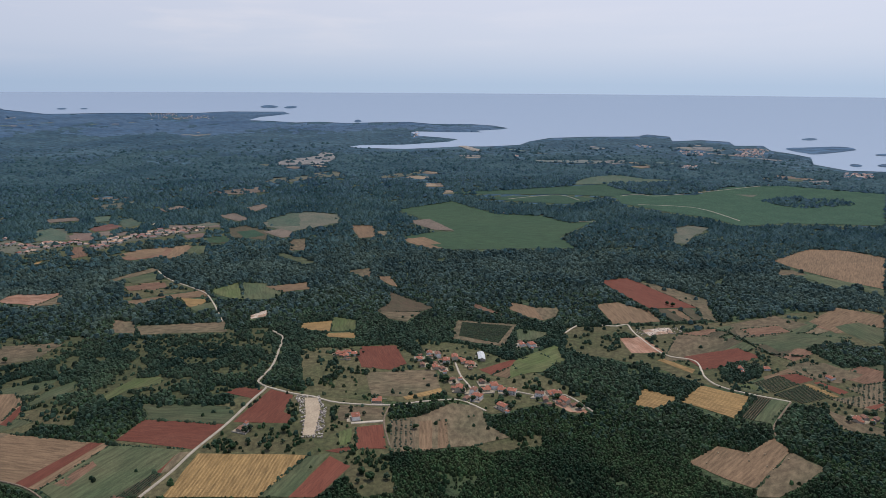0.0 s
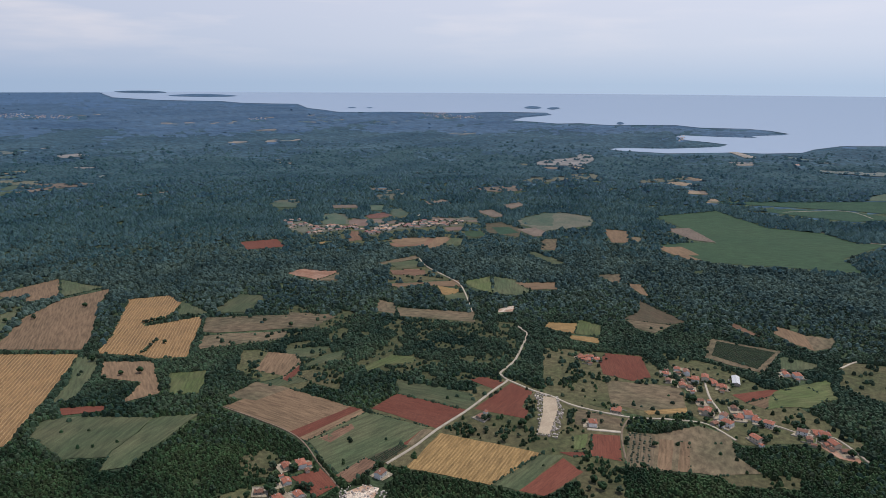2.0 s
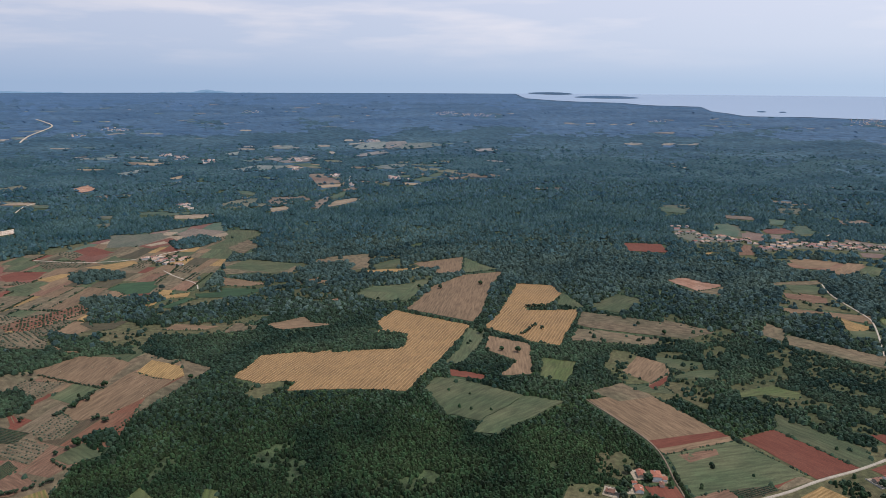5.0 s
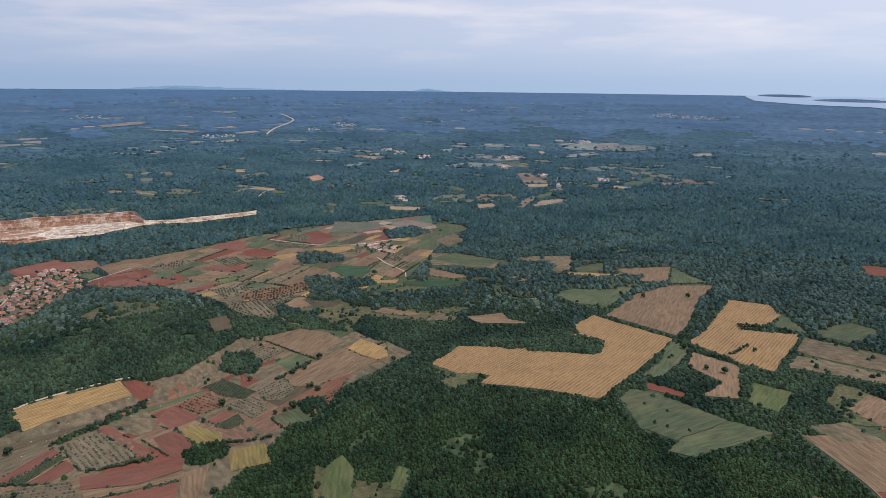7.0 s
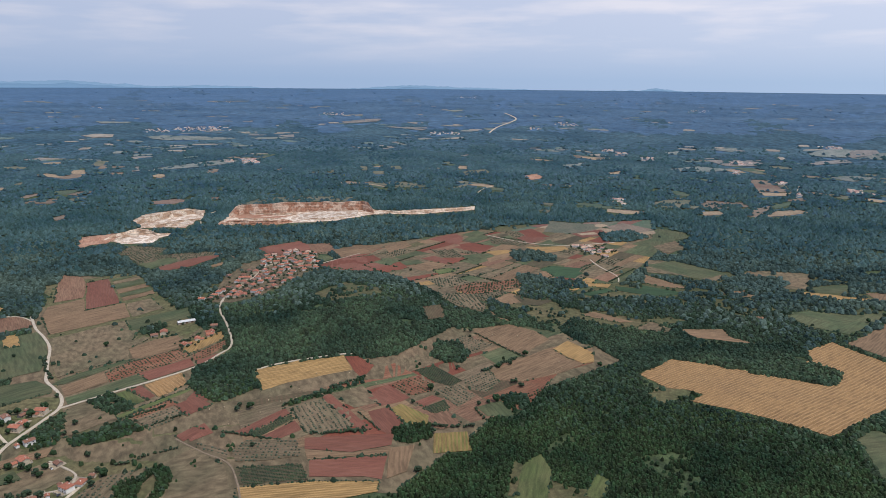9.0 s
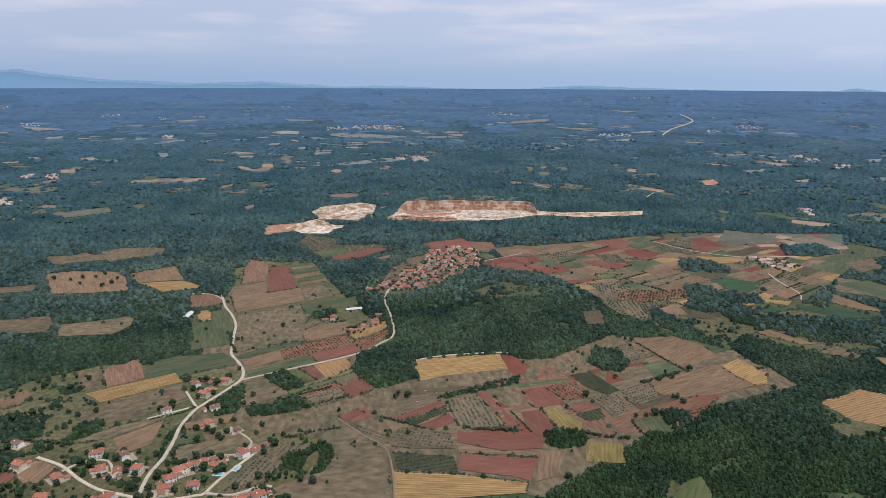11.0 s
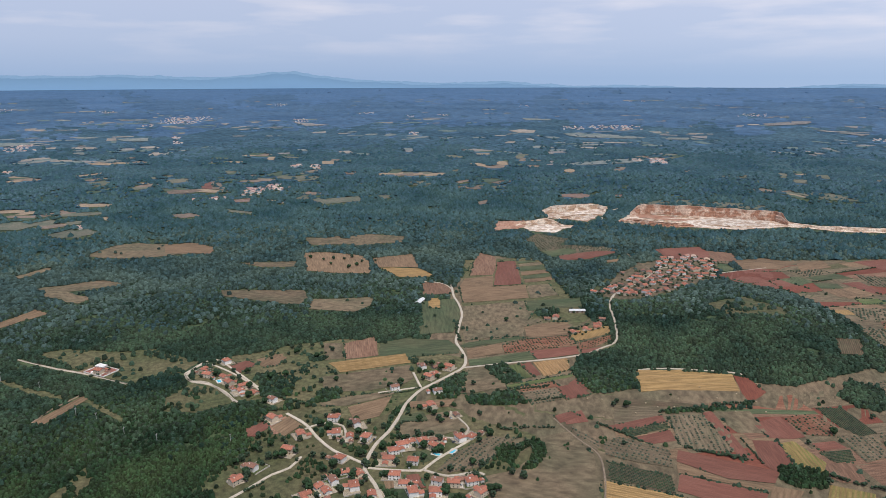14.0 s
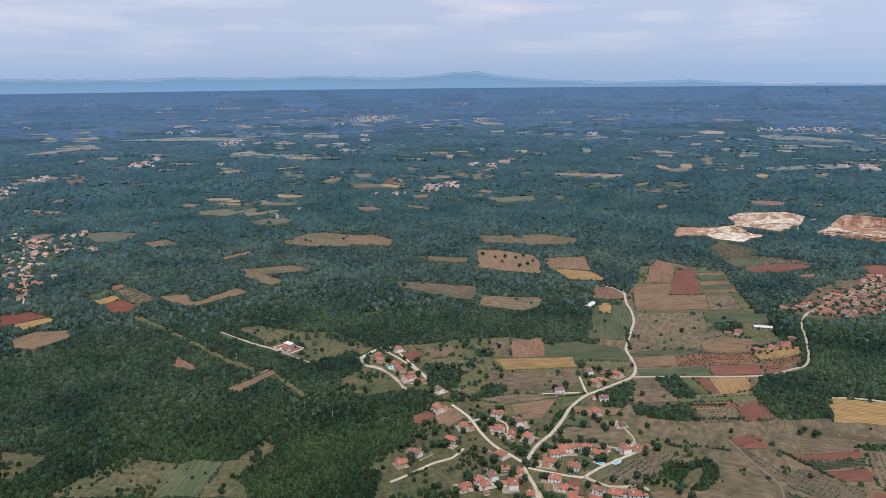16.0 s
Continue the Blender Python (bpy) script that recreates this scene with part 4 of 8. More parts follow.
road(14, (-3683, 446), (-3826, 506), (-4010, 633), (-4118, 626), (-4197, 597))
cliff(27, (-1952, -489), (-2002, -461), (-2035, -322), (-2059, -126), (-2014, -88))
cliff(11, (-1851, -496), (-1850, -443), (-1848, -354), (-1885, -300))
field("white", (-1934, -385), (-2008, -253), (-2032, -125), (-1997, -99), (-1923, -181), (-1892, -270), (-1894, -362))
field("red", (-1904, -486), (-1959, -421), (-1983, -314), (-1950, -341), (-1918, -382), (-1865, -461))
cliff(8, (-1997, -82), (-2012, 40), (-2064, 211))
cliff(14, (-1862, -711), (-1892, -690), (-1946, -650), (-2011, -599), (-1986, -572))
cliff(6, (-1818, -674), (-1838, -630), (-1845, -574))
field("white", (-1876, -650), (-1922, -612), (-1953, -575), (-1882, -570), (-1845, -596))
field("white", (-1686, -701), (-1723, -675), (-1735, -638), (-1685, -634), (-1655, -656))
cliff(9, (-1674, -716), (-1717, -693), (-1756, -666), (-1762, -633))
wood((-961, 47), (-969, 79), (-913, 89), (-892, 57), (-913, 36))
wood((-606, -277), (-636, -270), (-638, -248), (-613, -254), (-586, -249), (-592, -266))
wood((-629, -635), (-645, -611), (-627, -567), (-601, -553), (-579, -577))
wood((-1054, -722), (-1089, -672), (-997, -604), (-895, -538), (-845, -574), (-935, -652))
wood((-697, -403), (-717, -395), (-759, -392), (-731, -378), (-709, -383))
wood((-715, -621), (-736, -601), (-718, -583), (-698, -598))
field("green", (-1093, 643), (-1114, 725), (-1074, 769), (-1034, 714))
field("tan", (-1235, 600), (-1211, 680), (-1178, 647), (-1193, 591))
field("dry", (-1360, 723), (-1336, 829), (-1231, 762), (-1258, 733))
field("green", (-1411, 508), (-1448, 583), (-1340, 659), (-1301, 584))
road(5, (-2304, 231), (-2450, 289), (-2503, 357))
wood((-1507, 238), (-1542, 302), (-1489, 337), (-1441, 283), (-1451, 242))
wood((-1719, 495), (-1765, 583), (-1684, 615), (-1623, 538), (-1636, 486))
field("dry", (-711, -1282), (-818, -1215), (-827, -1149), (-738, -1198))
field("dry", (-695, -1674), (-755, -1652), (-754, -1589), (-692, -1607))
field("dry", (-734, -1255), (-737, -1127), (-703, -1124), (-699, -1218))
field("red", (147, 806), (167, 784), (178, 763), (153, 767), (137, 788))
road(7, (-103, 736), (-67, 742))
wood((605, 2636), (886, 2635), (926, 2471), (783, 2385), (681, 2418), (621, 2547))
wood((1044, 2268), (1137, 2329), (1316, 2278), (1313, 2198), (1117, 2156))
road(4, (220, 2324), (395, 2399), (456, 2307))
road(4, (170, 2090), (292, 2058), (390, 1956), (483, 1976))
road(4, (609, 2378), (679, 2408), (736, 2376), (916, 2441), (1204, 2554))
road(4, (631, 2230), (798, 2173), (856, 1976))
street(9, 16, (-1567, 413), (-1522, 467))
road(6, (-2045, -547), (-1986, -564), (-1913, -555), (-1808, -526))
field("scrub", (-534, -958), (-567, -939), (-594, -862), (-625, -831), (-622, -734), (-587, -726), (-562, -755), (-532, -771), (-525, -842))
field("tan", (-518, -851), (-548, -847), (-554, -808), (-524, -805))
road(2.4, (-507, -963), (-510, -920), (-516, -876), (-522, -836), (-527, -759))
blocks((-537, -824))
road(5, (-2413, 1412), (-2278, 1324), (-2217, 1294), (-2106, 1100))
field("green", (-259, -634), (-293, -641), (-310, -609), (-263, -572), (-234, -603))
street(20, 70, (-499, -2074), (-511, -1933), (-480, -1749), (-412, -1575), (-359, -1404))
street(10, 20, (-515, -1863), (-643, -1890))
street(7, 12, (-503, -1747), (-607, -1687))
road(4, (-476, -1794), (-413, -1605), (-379, -1462), (-341, -1349))
field("soilb", (479, 1061), (546, 1081), (555, 1051), (484, 1030))
field("green", (482, 1025), (556, 1046), (581, 1000), (495, 964))
field("scrub", (475, 938), (516, 956), (533, 928), (482, 907))
field("dry", (498, 907), (537, 924), (571, 883), (524, 852), (497, 866))
field("green", (637, 1077), (686, 1100), (713, 1065), (677, 1006), (648, 996))
field("lime", (385, 846), (406, 853), (413, 824))
field("vinered", (408, 853), (452, 878), (467, 851), (423, 824))
field("soil", (452, 878), (481, 886), (497, 866), (467, 851))
field("olive", (523, 838), (587, 860), (547, 795), (537, 809))
wood((383, 906), (421, 922), (445, 907), (427, 874), (383, 853), (374, 869))
wood((541, 974), (587, 1005), (656, 976), (622, 917), (555, 908))
hedge(5, (449, 1055), (463, 1005), (477, 955), (530, 943))
field("bare", (-296, 526), (-286, 543), (-271, 543), (-267, 525), (-290, 513))
field("soil", (-356, 532), (-339, 550), (-312, 531), (-328, 512))
houses(2, (-281, 565))
houses(1, (-368, 549), (-358, 518))
hedge(5, (-900, -121), (-946, -62), (-968, -14))
hedge(5, (-1286, 178), (-1243, 257), (-1214, 304))
hedge(6, (-1143, 507), (-1080, 578), (-1045, 626))
hedge(5, (-1420, -125), (-1305, -39), (-1175, 43))

field("straw", (-3392, -1507), (-3455, -1465), (-3462, -1383), (-3401, -1367), (-3370, -1443))
field("dry", (-3445, -1229), (-3499, -1159), (-3504, -983), (-3491, -799), (-3442, -865), (-3391, -1101), (-3403, -1179))
field("tan", (-3578, -644), (-3615, -555), (-3546, -545))
field("dry", (-3511, -751), (-3552, -626), (-3519, -547), (-3474, -718))
field("dry", (-3731, -1575), (-3760, -1428), (-3742, -1395), (-3689, -1532))
field("tan", (-3963, -348), (-4045, -215), (-4065, -106), (-3988, -151), (-3921, -315))
field("tan", (-3977, 5), (-3962, 111), (-3918, 66))
field("tan", (-3815, 4), (-3799, 130), (-3756, 92))
field("dry", (-4296, 243), (-4291, 362), (-4247, 307))
field("tan", (-2785, -1063), (-2820, -1039), (-2735, -1009), (-2712, -1031))
field("straw", (-2624, -938), (-2688, -924), (-2649, -873), (-2606, -888))
field("dry", (-2726, -996), (-2818, -946), (-2894, -864), (-3009, -763), (-2978, -689), (-2879, -753), (-2801, -879))
field("tan", (-2741, -776), (-2822, -739), (-2756, -715), (-2699, -739))
field("tan", (-2785, -542), (-2845, -488), (-2798, -480))
field("dry", (-2753, -389), (-2813, -288), (-2800, -199), (-2742, -281))
field("tan", (-2529, -257), (-2582, -205), (-2548, -153), (-2590, -104), (-2526, -142))
field("dry", (-2535, -102), (-2588, -42), (-2539, 60), (-2492, 119), (-2453, 38), (-2490, -61))
field("dry", (-2456, 167), (-2529, 234), (-2443, 206))
field("soilb", (-2189, -794), (-2241, -720), (-2213, -671), (-2161, -704), (-2154, -758))
field("soilb", (-2248, -651), (-2284, -588), (-2237, -591))
field("dry", (-2145, -522), (-2252, -461), (-2295, -346), (-2287, -166), (-2218, -153), (-2206, -282), (-2195, -433), (-2118, -500))
field("dry", (-2207, -1056), (-2258, -1038), (-2241, -999), (-2191, -1017))
field("dry", (-2314, -331), (-2341, -243), (-2290, -229))
field("tan", (-3126, 238), (-3163, 292), (-3111, 275))
field("dry", (-2774, 211), (-2827, 331), (-2754, 342), (-2713, 240))
field("dry", (-2854, 68), (-2862, 160), (-2827, 135))
field("dry", (-2191, 403), (-2155, 488), (-2119, 453))
field("dry", (-2058, 397), (-2063, 450), (-2011, 422))
field("red", (-2673, 461), (-2727, 522), (-2631, 537), (-2601, 477))
field("tan", (-2498, 490), (-2515, 546), (-2462, 524))
field("dry", (-2516, 535), (-2486, 613), (-2444, 593))
field("straw", (-3111, 815), (-3128, 885), (-3064, 867))
field("dry", (-2898, 651), (-2947, 773), (-2884, 769), (-2857, 678))
field("dry", (-3110, 1146), (-3130, 1247), (-3058, 1207))
field("dry", (-2767, 1060), (-2804, 1196), (-2722, 1306), (-2690, 1220), (-2714, 1088))
field("dry", (-3151, 1393), (-3133, 1523), (-3067, 1465))
field("tan", (-2925, 1284), (-2914, 1395), (-2844, 1477), (-2769, 1427), (-2793, 1315))
field("tan", (-2529, 1274), (-2506, 1337), (-2422, 1316), (-2454, 1260))
field("soilb", (-2454, 1262), (-2410, 1325), (-2348, 1314), (-2383, 1235))
field("tan", (-2383, 1235), (-2346, 1324), (-2286, 1316), (-2313, 1211))
field("straw", (-2304, 1207), (-2277, 1307), (-2234, 1263), (-2244, 1197))
field("dry", (-2506, 1337), (-2477, 1372), (-2294, 1327), (-2346, 1324))
field("dry", (-2176, 787), (-2216, 875), (-2187, 961), (-2061, 899), (-2069, 819), (-2110, 779))
field("tan", (-2187, 961), (-2157, 1045), (-2128, 1128), (-2072, 1052), (-2053, 978), (-2052, 895))
field("straw", (-2010, 868), (-2020, 945), (-1968, 939), (-1957, 872))
field("tan", (-1946, 991), (-2051, 1070), (-2089, 1137), (-2021, 1096), (-1927, 1008))
field("green", (-2089, 1137), (-2143, 1223), (-2104, 1231), (-2044, 1132))
field("straw", (-1932, 1037), (-2010, 1114), (-2019, 1193), (-1982, 1200), (-1942, 1105))
field("tan", (-2171, 1229), (-2207, 1309), (-2168, 1307), (-2140, 1242))
field("dry", (-2941, 1736), (-3005, 1826), (-3019, 1903), (-2985, 1964), (-2853, 1855), (-2873, 1789))
field("tan", (-2985, 1964), (-2943, 2046), (-2876, 2015), (-2836, 1871), (-2885, 1875))
field("tan", (-2801, 1645), (-2811, 1829), (-2752, 1818), (-2747, 1664))
field("dry", (-2814, 1857), (-2893, 2040), (-2834, 2132), (-2751, 2150), (-2749, 2020))
field("dry", (-2522, 1580), (-2521, 1719), (-2463, 1727), (-2426, 1612))
field("dry", (-2435, 1709), (-2342, 1779), (-2225, 1839), (-2200, 1782), (-2299, 1704))
field("tan", (-2146, 1637), (-2144, 1775), (-2097, 1738), (-2107, 1649))
field("tan", (-1595, -1961), (-1668, -1906), (-1659, -1862), (-1597, -1873), (-1559, -1919))
field("soil", (-1684, -1913), (-1762, -1961), (-1792, -1964), (-1698, -1859))
field("tan", (-1792, -1964), (-1814, -1963), (-1757, -1862), (-1712, -1805), (-1698, -1859))
field("straw", (-1609, -1931), (-1709, -1790), (-1712, -1760), (-1656, -1803))
field("dry", (-1728, -1530), (-1782, -1517), (-1729, -1453), (-1674, -1428), (-1693, -1475))
field("dry", (-1675, -1375), (-1772, -1415), (-1855, -1351), (-1796, -1299), (-1725, -1338))
field("dry", (-1881, -1307), (-1918, -1290), (-1931, -1256), (-1845, -1242))
field("green", (-1989, -1894), (-2080, -1900), (-2088, -1882), (-2010, -1826))
field("dry", (-1978, -1846), (-2079, -1725), (-2065, -1653), (-1980, -1692))
field("dry", (-2151, -1361), (-2212, -1294), (-2159, -1253), (-2107, -1300))
field("tan", (-2145, -1168), (-2204, -1133), (-2231, -1058), (-2150, -1063))
field("dry", (-2418, -1326), (-2486, -1313), (-2430, -1295))
field("tan", (-2290, -1086), (-2362, -1051), (-2353, -1011), (-2274, -1034))
field("tan", (-1933, -966), (-1996, -958), (-1957, -926), (-1913, -938))
field("tan", (-2999, -2631), (-3032, -2483), (-3054, -2397), (-2959, -2494))
field("dry", (-3070, -1753), (-3117, -1685), (-3069, -1690))
field("tan", (-2701, -2898), (-2766, -2858), (-2718, -2834))
field("soilb", (-1594, -1664), (-1650, -1635), (-1603, -1596), (-1574, -1624))
field("dry", (-1476, -1595), (-1489, -1471), (-1464, -1429), (-1452, -1531))
field("tan", (-2195, -1678), (-2234, -1644), (-2190, -1608), (-2165, -1638))
field("tan", (-913, -3350), (-1027, -3360), (-1174, -3378), (-1236, -3411), (-1242, -3300), (-1152, -3318), (-1029, -3301))
field("tan", (-1196, -3572), (-1323, -3567), (-1319, -3492))
field("tan", (-1687, -3617), (-1800, -3590), (-1814, -3528), (-1715, -3547))
field("dry", (-1512, -3375), (-1657, -3318), (-1799, -3191), (-1897, -3092), (-1764, -3131), (-1593, -3250), (-1351, -3440))
field("dry", (-1064, -3767), (-1160, -3757), (-1164, -3695))
field("dry", (-1830, -2844), (-1884, -2831), (-1856, -2767))
field("dry", (-1808, -2633), (-1885, -2612), (-1871, -2552), (-1803, -2584))
field("dry", (-2145, -2964), (-2266, -2888), (-2213, -2822), (-2152, -2880))
field("dry", (-1522, -2300), (-1595, -2291), (-1583, -2220), (-1512, -2212))
field("tan", (-908, -2822), (-981, -2803), (-930, -2668), (-883, -2670))
field("soil", (-923, -2837), (-977, -2847), (-957, -2795))
field("dry", (-930, -2668), (-1048, -2660), (-1055, -2627), (-948, -2612))
field("tan", (-578, -2368), (-647, -2345), (-701, -2268), (-739, -2195), (-653, -2215))
field("dry", (-603, -2299), (-698, -2260), (-689, -2188), (-625, -2222))
field("tan", (-733, -2463), (-787, -2449), (-784, -2390), (-736, -2399))
field("tan", (-798, -1908), (-855, -1891), (-823, -1858))
field("dry", (-982, -1957), (-1067, -1927), (-1069, -1833), (-1009, -1825), (-969, -1882))
field("dry", (-640, -1883), (-704, -1863), (-736, -1783), (-690, -1727), (-631, -1748))
field("dry", (-997, -1644), (-1052, -1687), (-1107, -1686), (-1095, -1613), (-1037, -1609))
field("tan", (-1335, -1649), (-1387, -1617), (-1373, -1549), (-1322, -1581))
field("tan", (-2596, 2177), (-2550, 2280), (-2483, 2275), (-2521, 2183))
field("tan", (-2369, 2052), (-2264, 2143), (-2283, 2076))
field("tan", (-2219, 1726), (-2203, 1788), (-2101, 1881), (-2030, 1893), (-2060, 1816), (-2150, 1717))
field("dry", (-2136, 1975), (-2151, 2037), (-2089, 1995))
field("tan", (-1808, 1786), (-1786, 1850), (-1727, 1906), (-1710, 1858))
field("dry", (-1313, 1901), (-1296, 1968), (-1230, 1961), (-1231, 1872))
field("dry", (-1040, 2121), (-1052, 2215), (-986, 2224), (-969, 2152))
field("tan", (-2280, 3129), (-2180, 3257), (-2169, 3191))
field("dry", (-1048, 2129), (-993, 2185), (-937, 2147), (-978, 2106))
field("dry", (-1304, 1868), (-1260, 1916), (-1194, 1870), (-1243, 1831))
field("tan", (-807, 2386), (-666, 2501), (-625, 2465), (-718, 2385))
field("dry", (-661, 2609), (-646, 2686), (-561, 2718), (-490, 2834), (-420, 2836), (-382, 2732), (-491, 2709), (-597, 2576))
field("tan", (-724, 2961), (-687, 3078), (-576, 3171), (-556, 3287), (-503, 3242), (-479, 3137), (-507, 2998), (-638, 2969))
field("dry", (-270, 2731), (-167, 2835), (-55, 2867), (-119, 2783), (-225, 2716))
field("green", (520, 2683), (615, 2768), (699, 2786), (777, 2708), (930, 2658), (824, 2611), (640, 2613), (486, 2594))
field("dry", (720, 3068), (805, 3106), (799, 3036), (732, 3022))
field("dry", (392, 3132), (620, 3123), (808, 3071), (649, 3041), (433, 3086))
field("straw", (75, 3470), (116, 3474), (202, 3347), (139, 3354))
field("tan", (-1143, 2240), (-1078, 2280), (-1009, 2266), (-1070, 2217))
field("tan", (1363, 2599), (1452, 2608), (1425, 2539), (1363, 2537))
field("dry", (1080, 2381), (1008, 2395), (1045, 2344))
field("tan", (-806, 2371), (-720, 2442), (-635, 2482), (-615, 2419), (-697, 2361))
field("tan", (-3, 1664), (-46, 1740), (-102, 1706), (-57, 1644))
field("tan", (805, 3057), (744, 3113), (684, 3066), (745, 3012))
hamlet(143, 54, 50, (-3688, -1025))
hamlet(99, 40, 20, (-3612, -1194))
hamlet(79, 45, 20, (-4181, -414))
hamlet(48, 60, 24, (-2981, -645))
hamlet(26, 24, 6, (-2964, -725))
hamlet(102, 29, 14, (-3681, 207))
hamlet(73, 23, 14, (-4652, 411))
hamlet(39, 26, 6, (-4042, -1697))
hamlet(93, 22, 10, (-4389, -1085))
hamlet(68, 44, 18, (-3869, 893))
hamlet(45, 21, 8, (-3775, 701))
hamlet(39, 33, 10, (-3201, 932))
hamlet(30, 39, 10, (-3114, 973))
hamlet(34, 39, 12, (-2984, 1044))
hamlet(33, 50, 9, (-2195, 694))
hamlet(58, 37, 14, (-2826, 1392))
hamlet(17, 36, 6, (-2664, 1299))
hamlet(24, 33, 7, (-2436, 1361))
hamlet(9, 31, 4, (-2255, 1320))
hamlet(72, 26, 14, (-3041, 1916))
hamlet(30, 31, 12, (-2268, 1522))
hamlet(11, 20, 3, (-2204, 1543))
hamlet(80, 30, 14, (-4039, 1697))
hamlet(89, 54, 30, (-3420, 2674))
hamlet(84, 78, 40, (-2655, -3077))
hamlet(49, 39, 10, (-2763, -3050))
hamlet(31, 85, 14, (-2314, -2747))
hamlet(55, 55, 16, (-3051, -2604))
hamlet(33, 56, 8, (-3107, -1901))
hamlet(58, 43, 14, (-3301, -2982))
hamlet(24, 34, 10, (-2205, -1917))
hamlet(29, 34, 10, (-2237, -1852))
hamlet(37, 48, 26, (-1750, -1718))
hamlet(28, 49, 22, (-1828, -1700))
hamlet(16, 26, 5, (-1579, -1723))
hamlet(8, 8, 3, (-1537, -1763))
hamlet(37, 29, 5, (-3489, -2165))
hamlet(61, 22, 8, (-3429, -2417))
hamlet(47, 22, 6, (-3616, -2021))
hamlet(48, 43, 18, (-836, -2841))
hamlet(53, 60, 30, (-1233, -2883))
hamlet(18, 37, 6, (-1328, -2958))
hamlet(65, 68, 26, (-1757, -3067))
hamlet(27, 17, 6, (-1472, -2674))
hamlet(32, 27, 5, (-1648, -3476))
hamlet(60, 41, 12, (-1743, -3425))
hamlet(37, 19, 6, (-1136, -3917))
hamlet(48, 30, 10, (-2154, -3857))
hamlet(61, 29, 8, (-1885, -4016))
hamlet(128, 90, 50, (-2648, -3110))
hamlet(46, 29, 10, (-2449, -3116))
hamlet(49, 30, 8, (-2516, -3520))
hamlet(28, 71, 14, (-690, -2685))
hamlet(14, 13, 3, (-1101, -1706))
hamlet(59, 28, 6, (-1596, -4325))
hamlet(169, 47, 40, (-3267, 2779))
hamlet(102, 40, 30, (-1587, 4027))
hamlet(195, 46, 36, (-1462, 3970))
hamlet(54, 28, 8, (-2428, 3408))
hamlet(29, 72, 8, (-140, 3757))
hamlet(47, 25, 8, (963, 3419))
hamlet(24, 25, 4, (353, 3217))
hamlet(71, 90, 60, (1397, 3182))
hamlet(74, 52, 20, (1156, 3223))
hamlet(34, 37, 10, (1031, 2924))
hamlet(59, 45, 20, (1592, 2671))
wood((-1294, 223), (-1312, 273), (-1295, 338), (-1254, 350), (-1233, 279), (-1171, 245), (-1188, 207))
wood((-1138, 264), (-1203, 304), (-1184, 331), (-1191, 440), (-1151, 500), (-1098, 550), (-1054, 544), (-1045, 485), (-1078, 440), (-1069, 378), (-1107, 351), (-1120, 304))
wood((-1025, 239), (-1077, 274), (-1046, 318), (-1014, 378), (-978, 429), (-959, 466), (-948, 533), (-919, 581), (-879, 562), (-841, 585), (-801, 551), (-807, 523), (-835, 458), (-862, 422), (-913, 385), (-905, 353), (-946, 302), (-962, 263))
wood((-1252, 598), (-1329, 670), (-1301, 742), (-1259, 743), (-1225, 678), (-1182, 734), (-1158, 799), (-1134, 872), (-1104, 834), (-1080, 748), (-1101, 687), (-1121, 645), (-1142, 602), (-1178, 587))
wood((-1027, 531), (-1081, 572), (-1046, 625), (-1002, 644), (-964, 635), (-968, 590), (-972, 546))
wood((-1166, 147), (-1122, 186), (-1079, 208), (-1012, 231), (-1026, 207), (-1076, 151), (-1117, 141))
wood((-1538, 240), (-1533, 304), (-1503, 344), (-1467, 279), (-1485, 238))
field("lime", (-574, 101), (-638, 121), (-652, 141), (-619, 146), (-570, 130))
field("scrub", (-777, 295), (-823, 342), (-768, 350), (-748, 306))
field("lime", (-576, 167), (-612, 188), (-600, 199), (-565, 180))
field("white", (-2002, -305), (-2082, -200), (-2058, -134), (-1970, -134), (-1911, -213), (-1934, -294))
field("red", (-1997, -488), (-2109, -471), (-2131, -343), (-2055, -313), (-1976, -382), (-1933, -456))
field("red", (-1609, -747), (-1692, -772), (-1739, -726), (-1704, -687), (-1639, -700))
field("white", (-1635, -667), (-1721, -637), (-1705, -592), (-1645, -594))
field("white", (-1916, -673), (-2006, -632), (-2008, -570), (-1928, -581), (-1874, -633))
cliff(7, (-1911, -467), (-1904, -384), (-1910, -314))
cliff(6, (-1998, -454), (-1990, -368), (-1993, -303))
cliff(8, (-1903, -713), (-1981, -678), (-2039, -624), (-2014, -581))
cliff(6, (-1850, -650), (-1895, -597), (-1927, -556))
cliff(7, (-1663, -695), (-1718, -668), (-1747, -630), (-1710, -601))
cliff(5, (-1923, -276), (-1919, -214), (-1965, -149))
field("olive", (-1526, -634), (-1612, -631), (-1593, -541), (-1528, -543))
field("olive", (-1446, -560), (-1518, -540), (-1547, -479), (-1516, -413), (-1463, -444), (-1424, -498))
field("scrub", (-584, 737), (-611, 792), (-584, 811), (-502, 791), (-501, 746), (-521, 708))
field("dry", (-535, 656), (-527, 705), (-475, 707), (-494, 659))
field("bush", (-503, 778), (-505, 877), (-470, 923), (-399, 959), (-386, 885), (-418, 821), (-441, 765))
sea((-3399, 3330), (-3165, 3457), (-2875, 3661), (-2732, 3701), (-2446, 3866))
sea((-2333, 3800), (-2230, 3807), (-2119, 3798), (-1840, 3949), (-1404, 4105), (-1252, 4188), (-950, 4256), (-903, 4203), (-1049, 4086), (-1093, 3994), (-959, 3998), (-823, 3985), (-700, 4028), (-534, 4013), (-377, 4054), (-186, 4079), (-58, 4032), (158, 4033), (277, 3994), (361, 3924))
